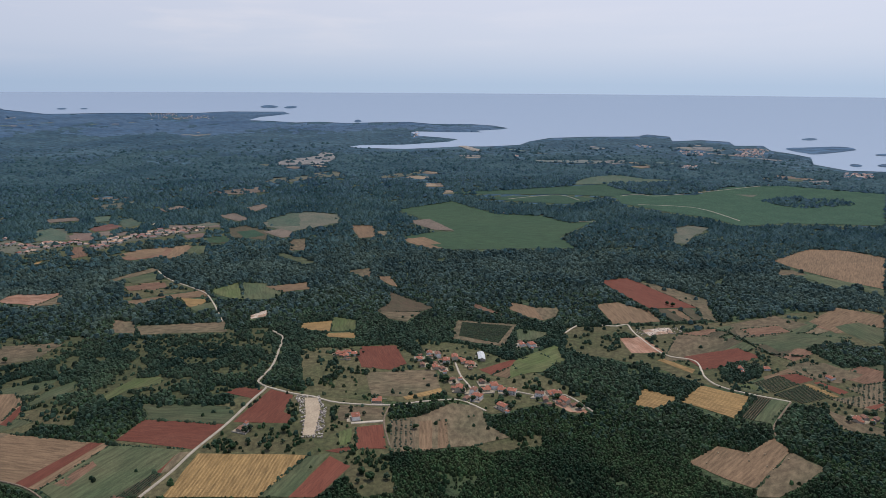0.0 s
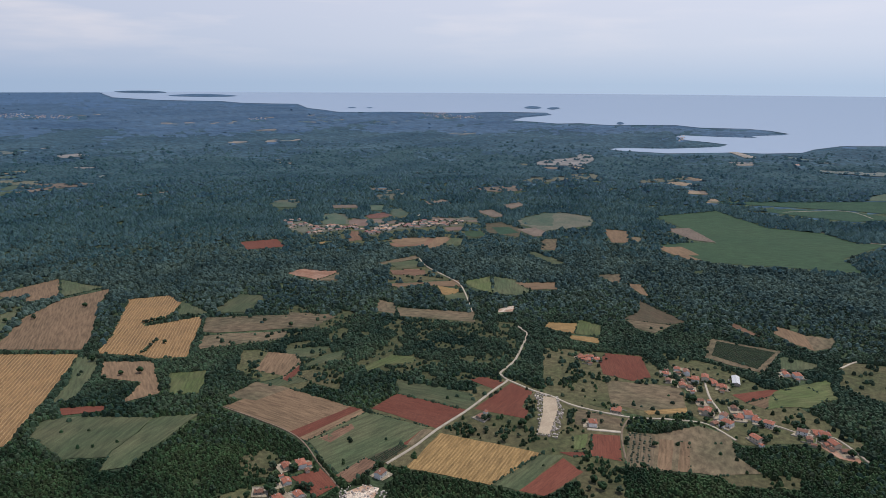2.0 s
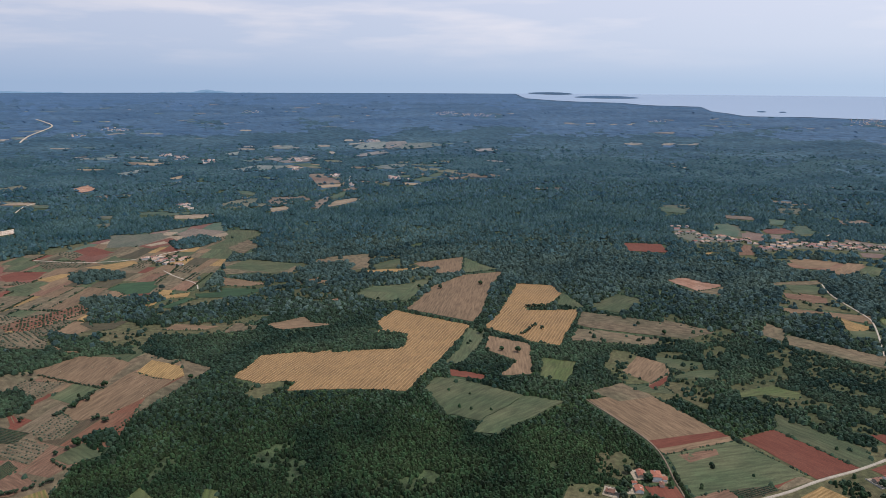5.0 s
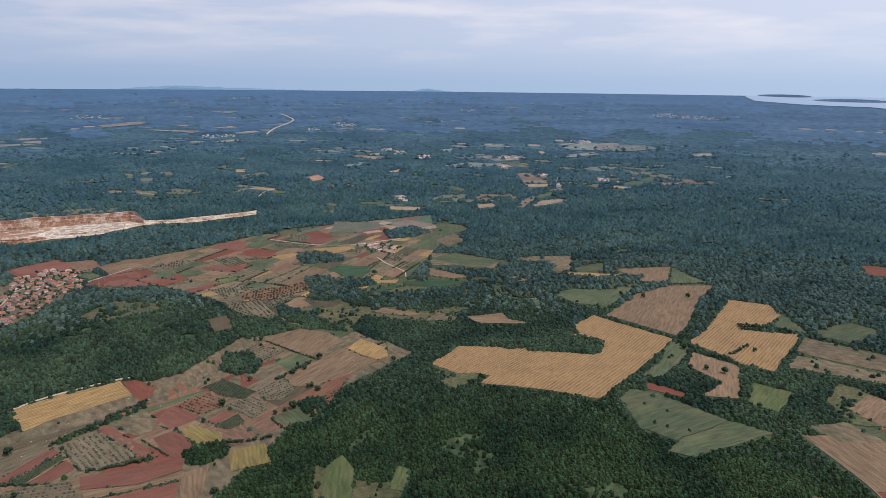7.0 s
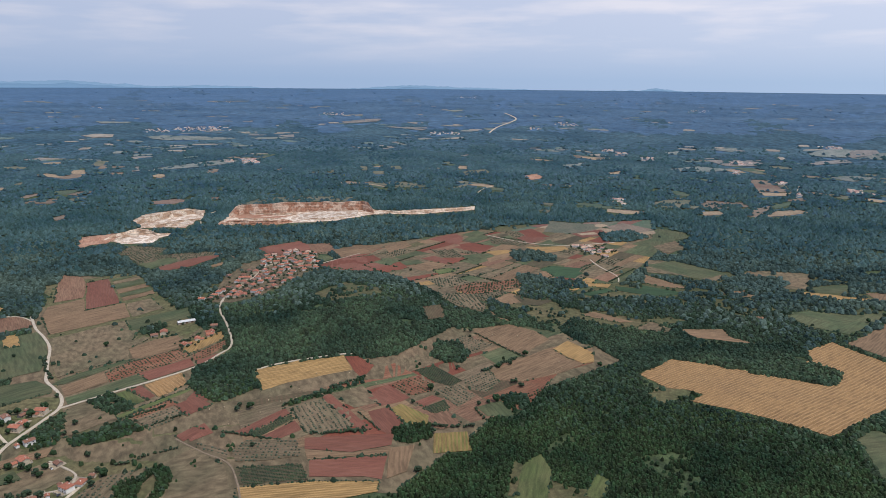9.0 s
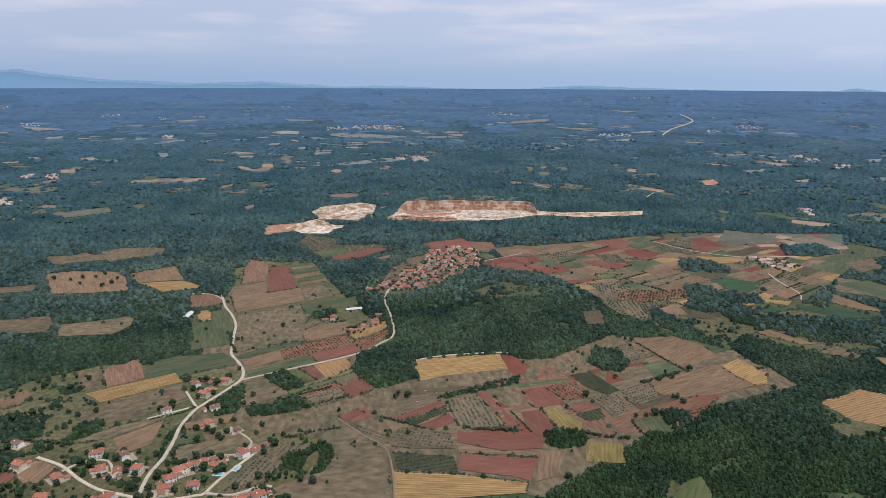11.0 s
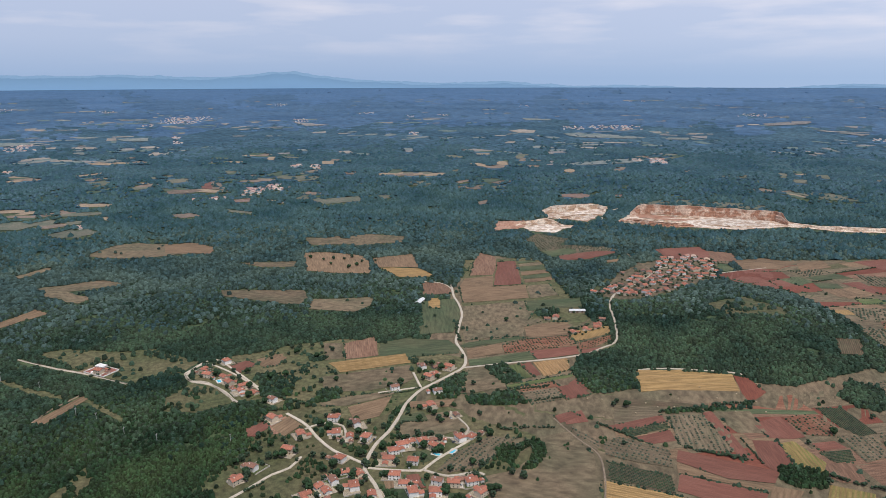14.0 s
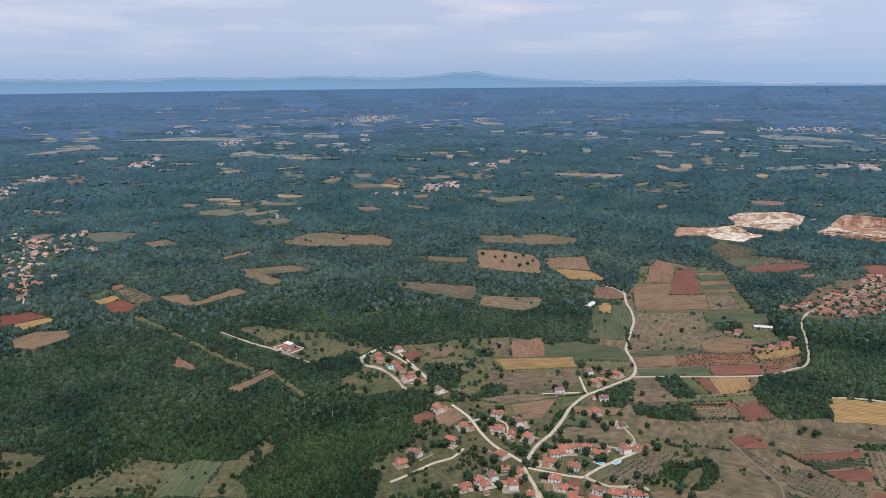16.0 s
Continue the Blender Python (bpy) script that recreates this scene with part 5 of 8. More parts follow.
sea((330, 3894), (182, 3859), (210, 3817), (35, 3819), (-143, 3830), (-171, 3797), (-123, 3716), (-22, 3684), (77, 3637), (35, 3577), (-183, 3493), (-402, 3458), (-453, 3420), (-422, 3398), (-176, 3383), (89, 3457), (220, 3456), (380, 3493), (440, 3577), (557, 3661), (770, 3672), (1021, 3646))
sea((1012, 3655), (1065, 3690), (1160, 3617), (1141, 3508), (1282, 3511), (1397, 3447), (1388, 3354), (1511, 3328), (1499, 3212), (1554, 3137), (1594, 3040), (1539, 2907), (1603, 2768), (1726, 2721))
island((1573, 3261), (1706, 3241), (1830, 3233), (1864, 3146), (1771, 3122), (1632, 3094), (1616, 3135), (1581, 3194))
island((1727, 3421), (1792, 3443), (1810, 3397), (1756, 3386))
island((1659, 2871), (1701, 2885), (1709, 2837), (1661, 2824))
island((1858, 3036), (1918, 3044), (1924, 3006), (1871, 2997))
island((1751, 2839), (1808, 2859), (1834, 2819), (1767, 2790))
island((-512, 4060), (-493, 4124), (-458, 4067), (-483, 4033))
island((-1124, 4340), (-1088, 4416), (-998, 4390), (-1032, 4332))
island((-981, 4362), (-943, 4420), (-884, 4401), (-926, 4343))
island((-2133, 3926), (-2115, 3960), (-2073, 3956), (-2098, 3927))
island((-2027, 3979), (-2014, 4006), (-1983, 4001), (-2000, 3976))
island((-3524, 3408), (-3447, 3536), (-3329, 3632), (-3242, 3648), (-3338, 3532))
island((-3241, 3538), (-3112, 3724), (-2956, 3818), (-2845, 3848), (-2997, 3700))
field("dry", (-1008, -530), (-1089, -446), (-1049, -424), (-1044, -408), (-1000, -403), (-1016, -375), (-967, -397), (-930, -385), (-870, -454))
field("soilb", (-1368, -674), (-1348, -626), (-1309, -603), (-1217, -567), (-1188, -605), (-1289, -646))
field("tan", (-1109, -586), (-1164, -604), (-1210, -563), (-1143, -533), (-1183, -482), (-1108, -447), (-1030, -537))
field("clay", (-1310, -602), (-1336, -572), (-1184, -491), (-1150, -534))
field("green", (-1335, -567), (-1362, -542), (-1349, -531), (-1321, -558))
field("green", (-1293, -546), (-1336, -509), (-1310, -491), (-1268, -532))
field("dry", (-1316, -557), (-1353, -521), (-1336, -510), (-1298, -546))
field("tan", (-1262, -527), (-1303, -487), (-1283, -475), (-1238, -515))
field("green", (-1235, -512), (-1280, -472), (-1260, -462), (-1216, -502))
field("tan", (-1213, -500), (-1258, -459), (-1237, -450), (-1194, -489))
field("dry", (-1178, -478), (-1208, -447), (-1146, -406), (-1107, -443))
field("green", (-1087, -444), (-1150, -366), (-1103, -346), (-1041, -421))
field("tan", (-965, -396), (-1002, -369), (-1017, -342), (-969, -316), (-931, -365), (-931, -377))
field("green", (-846, -448), (-867, -444), (-924, -386), (-927, -375), (-892, -397), (-848, -434))
field("tan", (-841, -433), (-886, -398), (-853, -380), (-813, -415))
field("orch", (-883, -394), (-917, -375), (-965, -315), (-929, -299), (-879, -351), (-853, -378))
field("clay", (-878, -350), (-926, -297), (-899, -284), (-856, -329))
field("green", (-807, -413), (-875, -350), (-855, -331), (-790, -401))
field("straw", (-956, -319), (-984, -318), (-1021, -278), (-993, -266), (-941, -303))
field("orch", (-937, -298), (-985, -264), (-967, -257), (-930, -273), (-916, -288))
field("clay", (-913, -287), (-938, -262), (-917, -269), (-899, -280))
field("dry", (-778, -396), (-795, -383), (-763, -335), (-753, -330), (-705, -374), (-746, -389))
wood((-797, -384), (-819, -363), (-797, -344), (-789, -322), (-775, -319), (-766, -336), (-776, -356))
field("lime", (-816, -357), (-827, -347), (-796, -314), (-777, -331))
field("clay", (-828, -346), (-841, -334), (-810, -306), (-799, -311))
field("stub", (-807, -301), (-842, -330), (-877, -294), (-844, -278), (-820, -289))
field("dry", (-878, -293), (-876, -279), (-847, -275))
field("lime", (-758, -333), (-829, -272), (-823, -267), (-771, -310), (-749, -325))
field("olive", (-748, -307), (-782, -275), (-757, -254), (-723, -283))
field("clay", (-783, -274), (-807, -256), (-783, -231), (-754, -252))
wood((-888, -283), (-919, -263), (-924, -230), (-903, -205), (-826, -182), (-788, -227), (-813, -255), (-837, -274))
wood((-1044, -408), (-1076, -381), (-1049, -369), (-1023, -382), (-1024, -400))
field("straw", (-866, -192), (-886, -175), (-904, -146), (-849, -134), (-818, -179))
field("green", (-1448, -554), (-1500, -509), (-1478, -478), (-1401, -518))
field("clay", (-1409, -509), (-1468, -475), (-1508, -444), (-1523, -399), (-1430, -440), (-1393, -481))
field("olive", (-1494, -501), (-1554, -447), (-1536, -398), (-1508, -444))
field("tan", (-1426, -407), (-1460, -386), (-1446, -372), (-1416, -394))
field("soilb", (-1105, -665), (-1117, -624), (-1092, -595), (-1067, -578), (-1034, -621))
field("green", (-1000, -611), (-1047, -559), (-998, -525), (-935, -496), (-891, -484), (-861, -524))
field("soilb", (-774, -600), (-822, -578), (-761, -531), (-727, -563))
field("green", (-801, -557), (-835, -536), (-862, -472), (-839, -444), (-824, -437), (-767, -501), (-761, -528))
field("straw", (-706, -576), (-785, -501), (-761, -477), (-688, -542))
field("dry", (-762, -628), (-773, -602), (-728, -567), (-711, -586))
field("dry", (-664, -557), (-754, -474), (-718, -445), (-691, -450), (-660, -479), (-629, -518))
field("tan", (-611, -472), (-663, -443), (-610, -426), (-585, -444))
field("dry", (-610, -515), (-681, -443), (-664, -444), (-614, -474), (-598, -501))
field("dry", (-616, -400), (-659, -363), (-633, -326), (-599, -345), (-570, -376))
field("tan", (-668, -671), (-702, -653), (-682, -640), (-653, -650))
field("dry", (-631, -697), (-663, -677), (-647, -656), (-620, -662))
field("red", (-531, -524), (-558, -522), (-551, -502), (-530, -498), (-518, -504))
field("soil", (-520, -333), (-528, -324), (-512, -305), (-498, -317))
field("tan", (-509, -354), (-521, -346), (-499, -330), (-490, -337))
road(6.5, (-1115, -606), (-1057, -570), (-1021, -541), (-975, -510), (-925, -489), (-880, -469), (-859, -459), (-829, -432), (-805, -415), (-780, -407), (-754, -410), (-716, -417), (-691, -421), (-654, -417), (-620, -406), (-584, -397), (-561, -395), (-536, -388), (-510, -376), (-492, -351), (-474, -331))
road(4, (-1109, -667), (-1116, -642), (-1112, -619), (-1093, -594))
road(5, (-780, -407), (-821, -363), (-891, -285), (-934, -261), (-970, -251), (-1058, -280), (-1120, -305), (-1175, -316), (-1229, -315), (-1280, -307), (-1357, -301))
road(4.5, (-582, -714), (-613, -726), (-640, -719), (-623, -665), (-601, -605))
road(5, (-582, -714), (-572, -692), (-577, -667), (-571, -632), (-557, -602))
road(5.5, (-564, -525), (-554, -489), (-537, -458), (-524, -427), (-520, -401), (-518, -383))
road(4, (-545, -482), (-565, -473), (-571, -449), (-543, -424))
road(4.5, (-402, -457), (-428, -453), (-457, -450), (-475, -443), (-497, -447))
road(4.5, (-513, -374), (-523, -347), (-532, -330), (-537, -324), (-560, -322), (-612, -310))
road(5, (-537, -324), (-539, -297), (-558, -277), (-558, -266))
road(4.5, (-735, -457), (-708, -432), (-695, -419))
road(4, (-661, -463), (-697, -429))
road(3.4, (-572, -370), (-599, -345), (-611, -322), (-629, -321), (-641, -330), (-661, -361))
houses(1, (-1015, -376), (-973, -318), (-993, -306), (-1009, -292))
houses(3, (-1070, -345))
field("tan", (-1177, -1017), (-1206, -975), (-1220, -887), (-1186, -846), (-1110, -786), (-1077, -849), (-1063, -916))
field("tan", (-1206, -858), (-1286, -796), (-1195, -723), (-1156, -799))
field("straw", (-1153, -797), (-1188, -718), (-1152, -660), (-1112, -720))
field("straw", (-1023, -603), (-1035, -586), (-982, -555), (-976, -575))
field("dry", (-877, -966), (-908, -919), (-955, -828), (-920, -788), (-886, -782), (-867, -856), (-858, -929))
field("dry", (-921, -785), (-946, -739), (-984, -692), (-944, -671), (-899, -672), (-873, -750))
field("dry", (-1041, -1080), (-1081, -1026), (-1111, -976), (-1075, -953), (-1038, -1015))
field("dry", (-1355, -1028), (-1407, -1002), (-1427, -905), (-1379, -883), (-1332, -920), (-1286, -955))
field("tan", (-1080, -1353), (-1129, -1314), (-1116, -1229), (-1068, -1201), (-1025, -1288))
field("dry", (-1288, -1086), (-1347, -1053), (-1334, -1020), (-1273, -1028))
field("straw", (-878, -200), (-894, -163), (-915, -85), (-873, -70), (-824, -182))
field("soil", (-912, -83), (-913, -66), (-884, -41), (-846, -56), (-870, -68))
wood((-783, -141), (-809, -107), (-820, -84), (-854, -53), (-834, -54), (-797, -105), (-774, -136))
field("clay", (-710, -192), (-769, -142), (-755, -133), (-709, -175))
field("vine", (-708, -174), (-753, -133), (-742, -127), (-703, -160))
field("clay", (-701, -158), (-739, -126), (-717, -115), (-697, -137))
field("olive", (-769, -135), (-793, -103), (-761, -67), (-723, -57), (-705, -91), (-712, -111))
field("clay", (-795, -102), (-806, -93), (-716, -38), (-705, -46))
field("dry", (-806, -91), (-826, -54), (-780, -30), (-766, -61))
field("clay", (-797, -48), (-828, -23), (-792, 6), (-781, -5), (-771, -28))
field("strawg", (-763, -18), (-776, -5), (-744, 27), (-721, 25), (-714, 5))
field("clay", (-757, -44), (-768, -20), (-714, 4), (-702, -16), (-712, -31))
field("orch", (-829, -20), (-852, 11), (-828, 35), (-809, 34), (-797, 7))
field("vine", (-868, 14), (-884, 40), (-838, 74), (-821, 58), (-835, 37))
field("clay", (-780, 12), (-797, 33), (-788, 45), (-767, 20))
field("vine", (-763, 19), (-786, 48), (-763, 53), (-749, 34))
field("olive", (-809, 36), (-828, 65), (-793, 87), (-764, 63), (-786, 50))
field("soilb", (-743, 27), (-757, 50), (-724, 63), (-711, 41), (-718, 27))
field("olive", (-839, 76), (-871, 112), (-830, 122), (-803, 100), (-810, 82))
field("green", (-921, 106), (-949, 139), (-917, 167), (-888, 126))
field("olive", (-951, 47), (-988, 92), (-955, 126), (-928, 103), (-907, 67))
field("tan", (-1013, 105), (-1044, 164), (-1014, 203), (-980, 216), (-922, 166), (-951, 141), (-975, 108))
field("tan", (-867, 113), (-912, 168), (-949, 212), (-912, 224), (-886, 245), (-860, 214), (-832, 151), (-838, 121))
field("straw", (-942, 212), (-975, 243), (-927, 269), (-892, 261), (-886, 246), (-916, 226))
field("clay", (-698, -110), (-704, -13), (-680, -15), (-666, -56), (-676, -106))
field("tan", (-675, -106), (-664, -56), (-678, -15), (-661, -19), (-654, -101))
field("clay", (-652, -99), (-658, -19), (-614, -24), (-620, -40), (-621, -95))
field("olive", (-673, -182), (-697, -172), (-693, -117), (-662, -107), (-654, -140), (-653, -173))
field("olive", (-695, -225), (-675, -184), (-656, -183), (-672, -211))
field("vine", (-641, -172), (-645, -105), (-616, -95), (-610, -161))
field("straw", (-605, -160), (-613, -94), (-611, -26), (-593, -27), (-555, -144))
field("tan", (-674, -17), (-678, 10), (-627, 1), (-615, -19))
field("strawg", (-702, 31), (-705, 68), (-664, 70), (-660, 29))
field("dry", (-545, -262), (-583, -242), (-636, -224), (-667, -209), (-649, -185), (-589, -160), (-552, -151), (-522, -245))
field("clay", (-709, -250), (-729, -236), (-721, -223), (-695, -238))
wood((-711, -14), (-723, 3), (-719, 27), (-691, 24), (-683, -1), (-688, -12))
field("green", (-763, 85), (-780, 117), (-739, 129), (-739, 111), (-740, 95))
wood((-773, 118), (-795, 146), (-757, 149), (-729, 137), (-738, 128))
field("clay", (-1427, -177), (-1531, -106), (-1484, -73), (-1452, -74), (-1413, -30), (-1357, -70), (-1381, -138))
field("green", (-1464, -70), (-1488, -32), (-1451, -9), (-1416, -35))
field("clay", (-1585, -338), (-1620, -270), (-1610, -189), (-1548, -219), (-1508, -289))
field("olive", (-1593, -223), (-1594, -185), (-1526, -166), (-1525, -203))
field("tan", (-1566, -165), (-1612, -112), (-1605, -49), (-1543, -70), (-1493, -138))
field("tan", (-1600, -47), (-1649, -1), (-1599, 18), (-1529, -34))
field("tan", (-1396, 14), (-1454, 51), (-1428, 91), (-1371, 55))
field("lime", (-1368, 57), (-1397, 92), (-1368, 105), (-1337, 69))
field("clay", (-1668, 54), (-1735, 131), (-1681, 146), (-1610, 130))
field("green", (-1670, 148), (-1725, 191), (-1694, 218), (-1638, 166))
field("clay", (-1584, 113), (-1618, 153), (-1559, 204), (-1524, 168))
field("olive", (-1560, 59), (-1558, 111), (-1488, 133), (-1483, 90))
field("clay", (-1477, 35), (-1503, 66), (-1450, 102), (-1427, 88))
field("green", (-1504, 126), (-1522, 179), (-1481, 177), (-1446, 141))
field("tan", (-1554, 187), (-1622, 244), (-1581, 269), (-1519, 210))
field("tan", (-1477, 180), (-1549, 246), (-1506, 250), (-1443, 181))
field("olive", (-1763, 250), (-1753, 308), (-1712, 322), (-1668, 273))
field("clay", (-1675, 276), (-1736, 329), (-1668, 350), (-1615, 298))
field("green", (-1608, 308), (-1656, 359), (-1612, 361), (-1585, 325))
field("olive", (-1286, 39), (-1327, 93), (-1277, 128), (-1220, 70))
field("orch", (-1239, 103), (-1290, 202), (-1256, 218), (-1202, 140), (-1189, 104))
field("olive", (-1173, 57), (-1197, 96), (-1136, 141), (-1092, 130), (-1116, 85))
field("vinered", (-1095, 28), (-1114, 60), (-1057, 67), (-1042, 36))
field("vine", (-1193, 194), (-1217, 235), (-1173, 268), (-1140, 231), (-1143, 207))
field("crop", (-1378, 288), (-1395, 337), (-1351, 363), (-1306, 327), (-1329, 297))
field("clay", (-1318, 286), (-1296, 317), (-1278, 346), (-1253, 316))
field("tan", (-1085, 141), (-1095, 185), (-1081, 206), (-1058, 165))
wood((-1500, 234), (-1503, 280), (-1492, 338), (-1447, 324), (-1446, 261))
wood((-1338, 227), (-1337, 272), (-1243, 281), (-1212, 315), (-1177, 329), (-1149, 322), (-1143, 270), (-1214, 243), (-1268, 221))
houses(3, (-997, -604))
road(4, (-878, -200), (-899, -164), (-920, -85), (-918, -74))
road(3, (-702, -248), (-672, -211), (-650, -180), (-610, -161), (-559, -146))
field("dry", (-1747, 361), (-1889, 400), (-1841, 511), (-1787, 516), (-1722, 424))
field("clay", (-1722, 424), (-1773, 512), (-1713, 527), (-1678, 444))
field("straw", (-1725, 439), (-1742, 489), (-1716, 492), (-1703, 448))
field("tan", (-1811, 540), (-1857, 599), (-1771, 653), (-1719, 607), (-1726, 552))
field("straw", (-1709, 554), (-1755, 650), (-1724, 645), (-1676, 577))
field("dry", (-1579, 585), (-1637, 662), (-1563, 657), (-1503, 593))
field("soil", (-1757, 291), (-1789, 333), (-1689, 363), (-1681, 311))
field("green", (-1714, 142), (-1771, 191), (-1727, 207), (-1682, 169))
field("olive", (-1692, 204), (-1640, 297), (-1596, 261), (-1616, 211))
field("soil", (-1611, 130), (-1628, 157), (-1593, 212), (-1542, 180), (-1557, 134))
field("straw", (-1536, 181), (-1556, 232), (-1535, 252), (-1504, 203))
field("straw", (-1582, 279), (-1587, 376), (-1554, 379), (-1522, 321))
field("crop", (-1384, 280), (-1410, 310), (-1389, 370), (-1345, 344), (-1367, 284))
field("soil", (-1327, 300), (-1311, 334), (-1286, 331), (-1302, 299))
field("straw", (-1291, 297), (-1285, 333), (-1273, 397), (-1248, 384), (-1267, 317))
field("crop", (-1214, 323), (-1242, 379), (-1227, 388), (-1197, 335))
field("crop", (-1257, 400), (-1226, 490), (-1201, 505), (-1194, 455), (-1230, 395))
field("crop", (-1177, 331), (-1172, 385), (-1152, 401), (-1134, 379), (-1163, 334))
field("orch", (-1236, 90), (-1274, 125), (-1303, 223), (-1274, 224), (-1215, 133), (-1201, 94))
field("vine", (-1222, 205), (-1236, 223), (-1181, 265), (-1168, 238), (-1170, 209))
field("olive", (-1153, 82), (-1190, 93), (-1192, 123), (-1129, 134), (-1108, 125), (-1123, 92))
field("tan", (-1099, 139), (-1100, 194), (-1089, 198), (-1062, 155))
field("tan", (-1093, 292), (-1111, 318), (-1056, 370), (-1055, 344))
field("dry", (-1025, 362), (-1059, 401), (-1015, 423), (-1005, 397))
field("tan", (-1021, 429), (-1019, 502), (-983, 497), (-949, 527), (-982, 444))
field("soilb", (-1050, 541), (-1082, 575), (-1073, 597), (-1030, 573))
field("dry", (-1047, 250), (-1062, 274), (-1046, 279), (-1031, 257))
road(3.4, (-1715, 205), (-1628, 289), (-1594, 384), (-1614, 463), (-1632, 514), (-1716, 556))
road(3.4, (-1460, 404), (-1401, 409), (-1329, 424), (-1287, 415))
houses(2, (23, 826), (41, 819), (45, 803), (68, 835), (89, 818), (74, 775), (123, 810), (145, 811), (134, 981), (19, 929), (7, 918), (152, 792), (-5, 939))
houses(1, (-31, 928), (-17, 949), (-8, 898), (31, 918), (42, 909), (121, 985), (14, 857), (31, 800), (57, 826), (77, 826))
houses(1, (98, 815), (129, 798), (139, 819), (161, 783), (-26, 906), (2, 892), (53, 850), (-147, 945), (-136, 937), (-78, 792))
houses(3, (57, 936))
field("scrub", (-103, 639), (-82, 661), (-53, 656), (-43, 599), (-74, 588))
field("lime", (98, 920), (146, 952), (163, 925), (138, 888), (106, 877))

# village gardens, hedges and lanes
houses(2, (-638, -698), (-593, -686), (-589, -643), (-590, -620), (-579, -561), (-543, -528), (-529, -474), (-498, -465), (-454, -473), (-429, -470), (-752, -452), (-769, -421), (-728, -429), (-696, -398), (-679, -450), (-658, -385), (-577, -467), (-579, -436), (-551, -443), (-559, -409), (-510, -407), (-564, -366), (-549, -367), (-581, -351), (-578, -334))
houses(2, (-583, -326), (-607, -319), (-533, -362), (-542, -339), (-511, -341), (-522, -299), (-527, -284), (-538, -270), (-506, -292), (-496, -311), (-526, -254), (-477, -365), (-474, -387), (-471, -356), (-467, -392))
houses(1, (-605, -707), (-601, -665), (-585, -596), (-581, -615), (-536, -473), (-445, -398), (-492, -470), (-761, -439), (-742, -429), (-672, -455), (-654, -349), (-571, -472), (-584, -461), (-554, -427), (-577, -363), (-592, -344), (-618, -311), (-541, -330), (-506, -327), (-480, -380), (-461, -396), (-459, -384), (-475, -343), (-494, -389), (-499, -375), (-538, -281), (-499, -295), (-978, -317), (-1013, -294), (-1045, -295), (-1024, -365))
pools((-590, -662), (-574, -361), (-569, -327), (-582, -315), (-514, -292), (-531, -280))
road(4, (-585, -720), (-573, -697), (-580, -672), (-565, -620), (-557, -596))
road(4, (-585, -720), (-603, -723), (-624, -717), (-615, -657), (-596, -597))
road(4, (-506, -962), (-512, -887), (-520, -840), (-524, -800), (-527, -760))
road(3, (-405, -763), (-434, -775), (-457, -778), (-481, -782))
trees((-572, -276), (-554, -288), (-549, -270), (-508, -353), (-528, -392), (-514, -376), (-590, -427), (-592, -478), (-643, -372), (-619, -256), (-605, -258), (-600, -229), (-571, -230), (-697, -453), (-639, -304), (-770, -183), (-977, -431), (-593, -364), (-601, -354), (-589, -406), (-596, -338), (-494, -389), (-486, -409), (-578, -379), (-624, -326), (-635, -361), (-623, -305), (-739, -370), (-792, -344), (-544, -433), (-499, -408), (-524, -312), (-538, -244), (-491, -377), (-466, -372), (-493, -363))
trees((-726, -646), (-678, -653), (-644, -597), (-613, -583), (-507, -515), (-484, -497), (-495, -502), (-454, -495), (-461, -494), (-471, -496), (-513, -485), (-500, -456), (-626, -648), (-607, -644), (-620, -667), (-488, -445), (-508, -477), (-582, -575), (-563, -540), (-344, -601), (-624, -707), (-478, -473))
hedge(5, (-940, -499), (-895, -478), (-863, -453))
hedge(4, (-766, -479), (-754, -448))
hedge(5, (-649, -292), (-656, -277), (-670, -265))
hedge(4, (-672, -261), (-682, -238))
hedge(4, (-749, -319), (-782, -283))
hedge(5, (-730, -288), (-762, -254))
hedge(4, (-714, -198), (-707, -177), (-704, -158))
hedge(3, (-660, -458), (-678, -435), (-699, -424))
hedge(5, (-642, -258), (-621, -237), (-620, -227))
hedge(6, (-586, -366), (-604, -351))
hedge(4, (-706, -597), (-723, -587))
hedge(4, (-606, -393), (-649, -407))
hedge(3, (-609, -397), (-626, -373))
hedge(4, (-550, -281), (-564, -275), (-588, -275))
hedge(6, (-680, -656), (-738, -691), (-719, -638))
hedge(4, (-422, -453), (-442, -446))
hedge(5, (-593, -570), (-590, -545), (-594, -506))
hedge(5, (-444, -507), (-467, -516), (-479, -505))
wood((-797, -383), (-820, -361), (-784, -323), (-759, -334), (-778, -362))
wood((-727, -410), (-772, -399), (-750, -386), (-695, -369), (-682, -390), (-691, -399))
wood((-722, -335), (-750, -318), (-724, -289), (-708, -307), (-689, -349), (-706, -365))
wood((-650, -255), (-641, -236), (-627, -227), (-590, -228), (-585, -237), (-620, -239))
wood((-630, -535), (-651, -510), (-625, -495), (-600, -511))
field("scrub", (-522, -682), (-569, -688), (-572, -641), (-555, -601), (-516, -619), (-498, -658))
field("tan", (-530, -518), (-560, -518), (-551, -492), (-520, -491))
field("clay", (-514, -540), (-536, -534), (-532, -520), (-505, -518), (-500, -527))
field("bush", (-409, -496), (-435, -509), (-442, -486), (-411, -473), (-399, -481))
field("tan", (-660, -661), (-694, -662), (-694, -639), (-666, -631), (-651, -642))
field("clay", (-630, -687), (-659, -680), (-656, -659), (-620, -657))
field("clay", (-519, -335), (-528, -324), (-512, -307), (-498, -317))
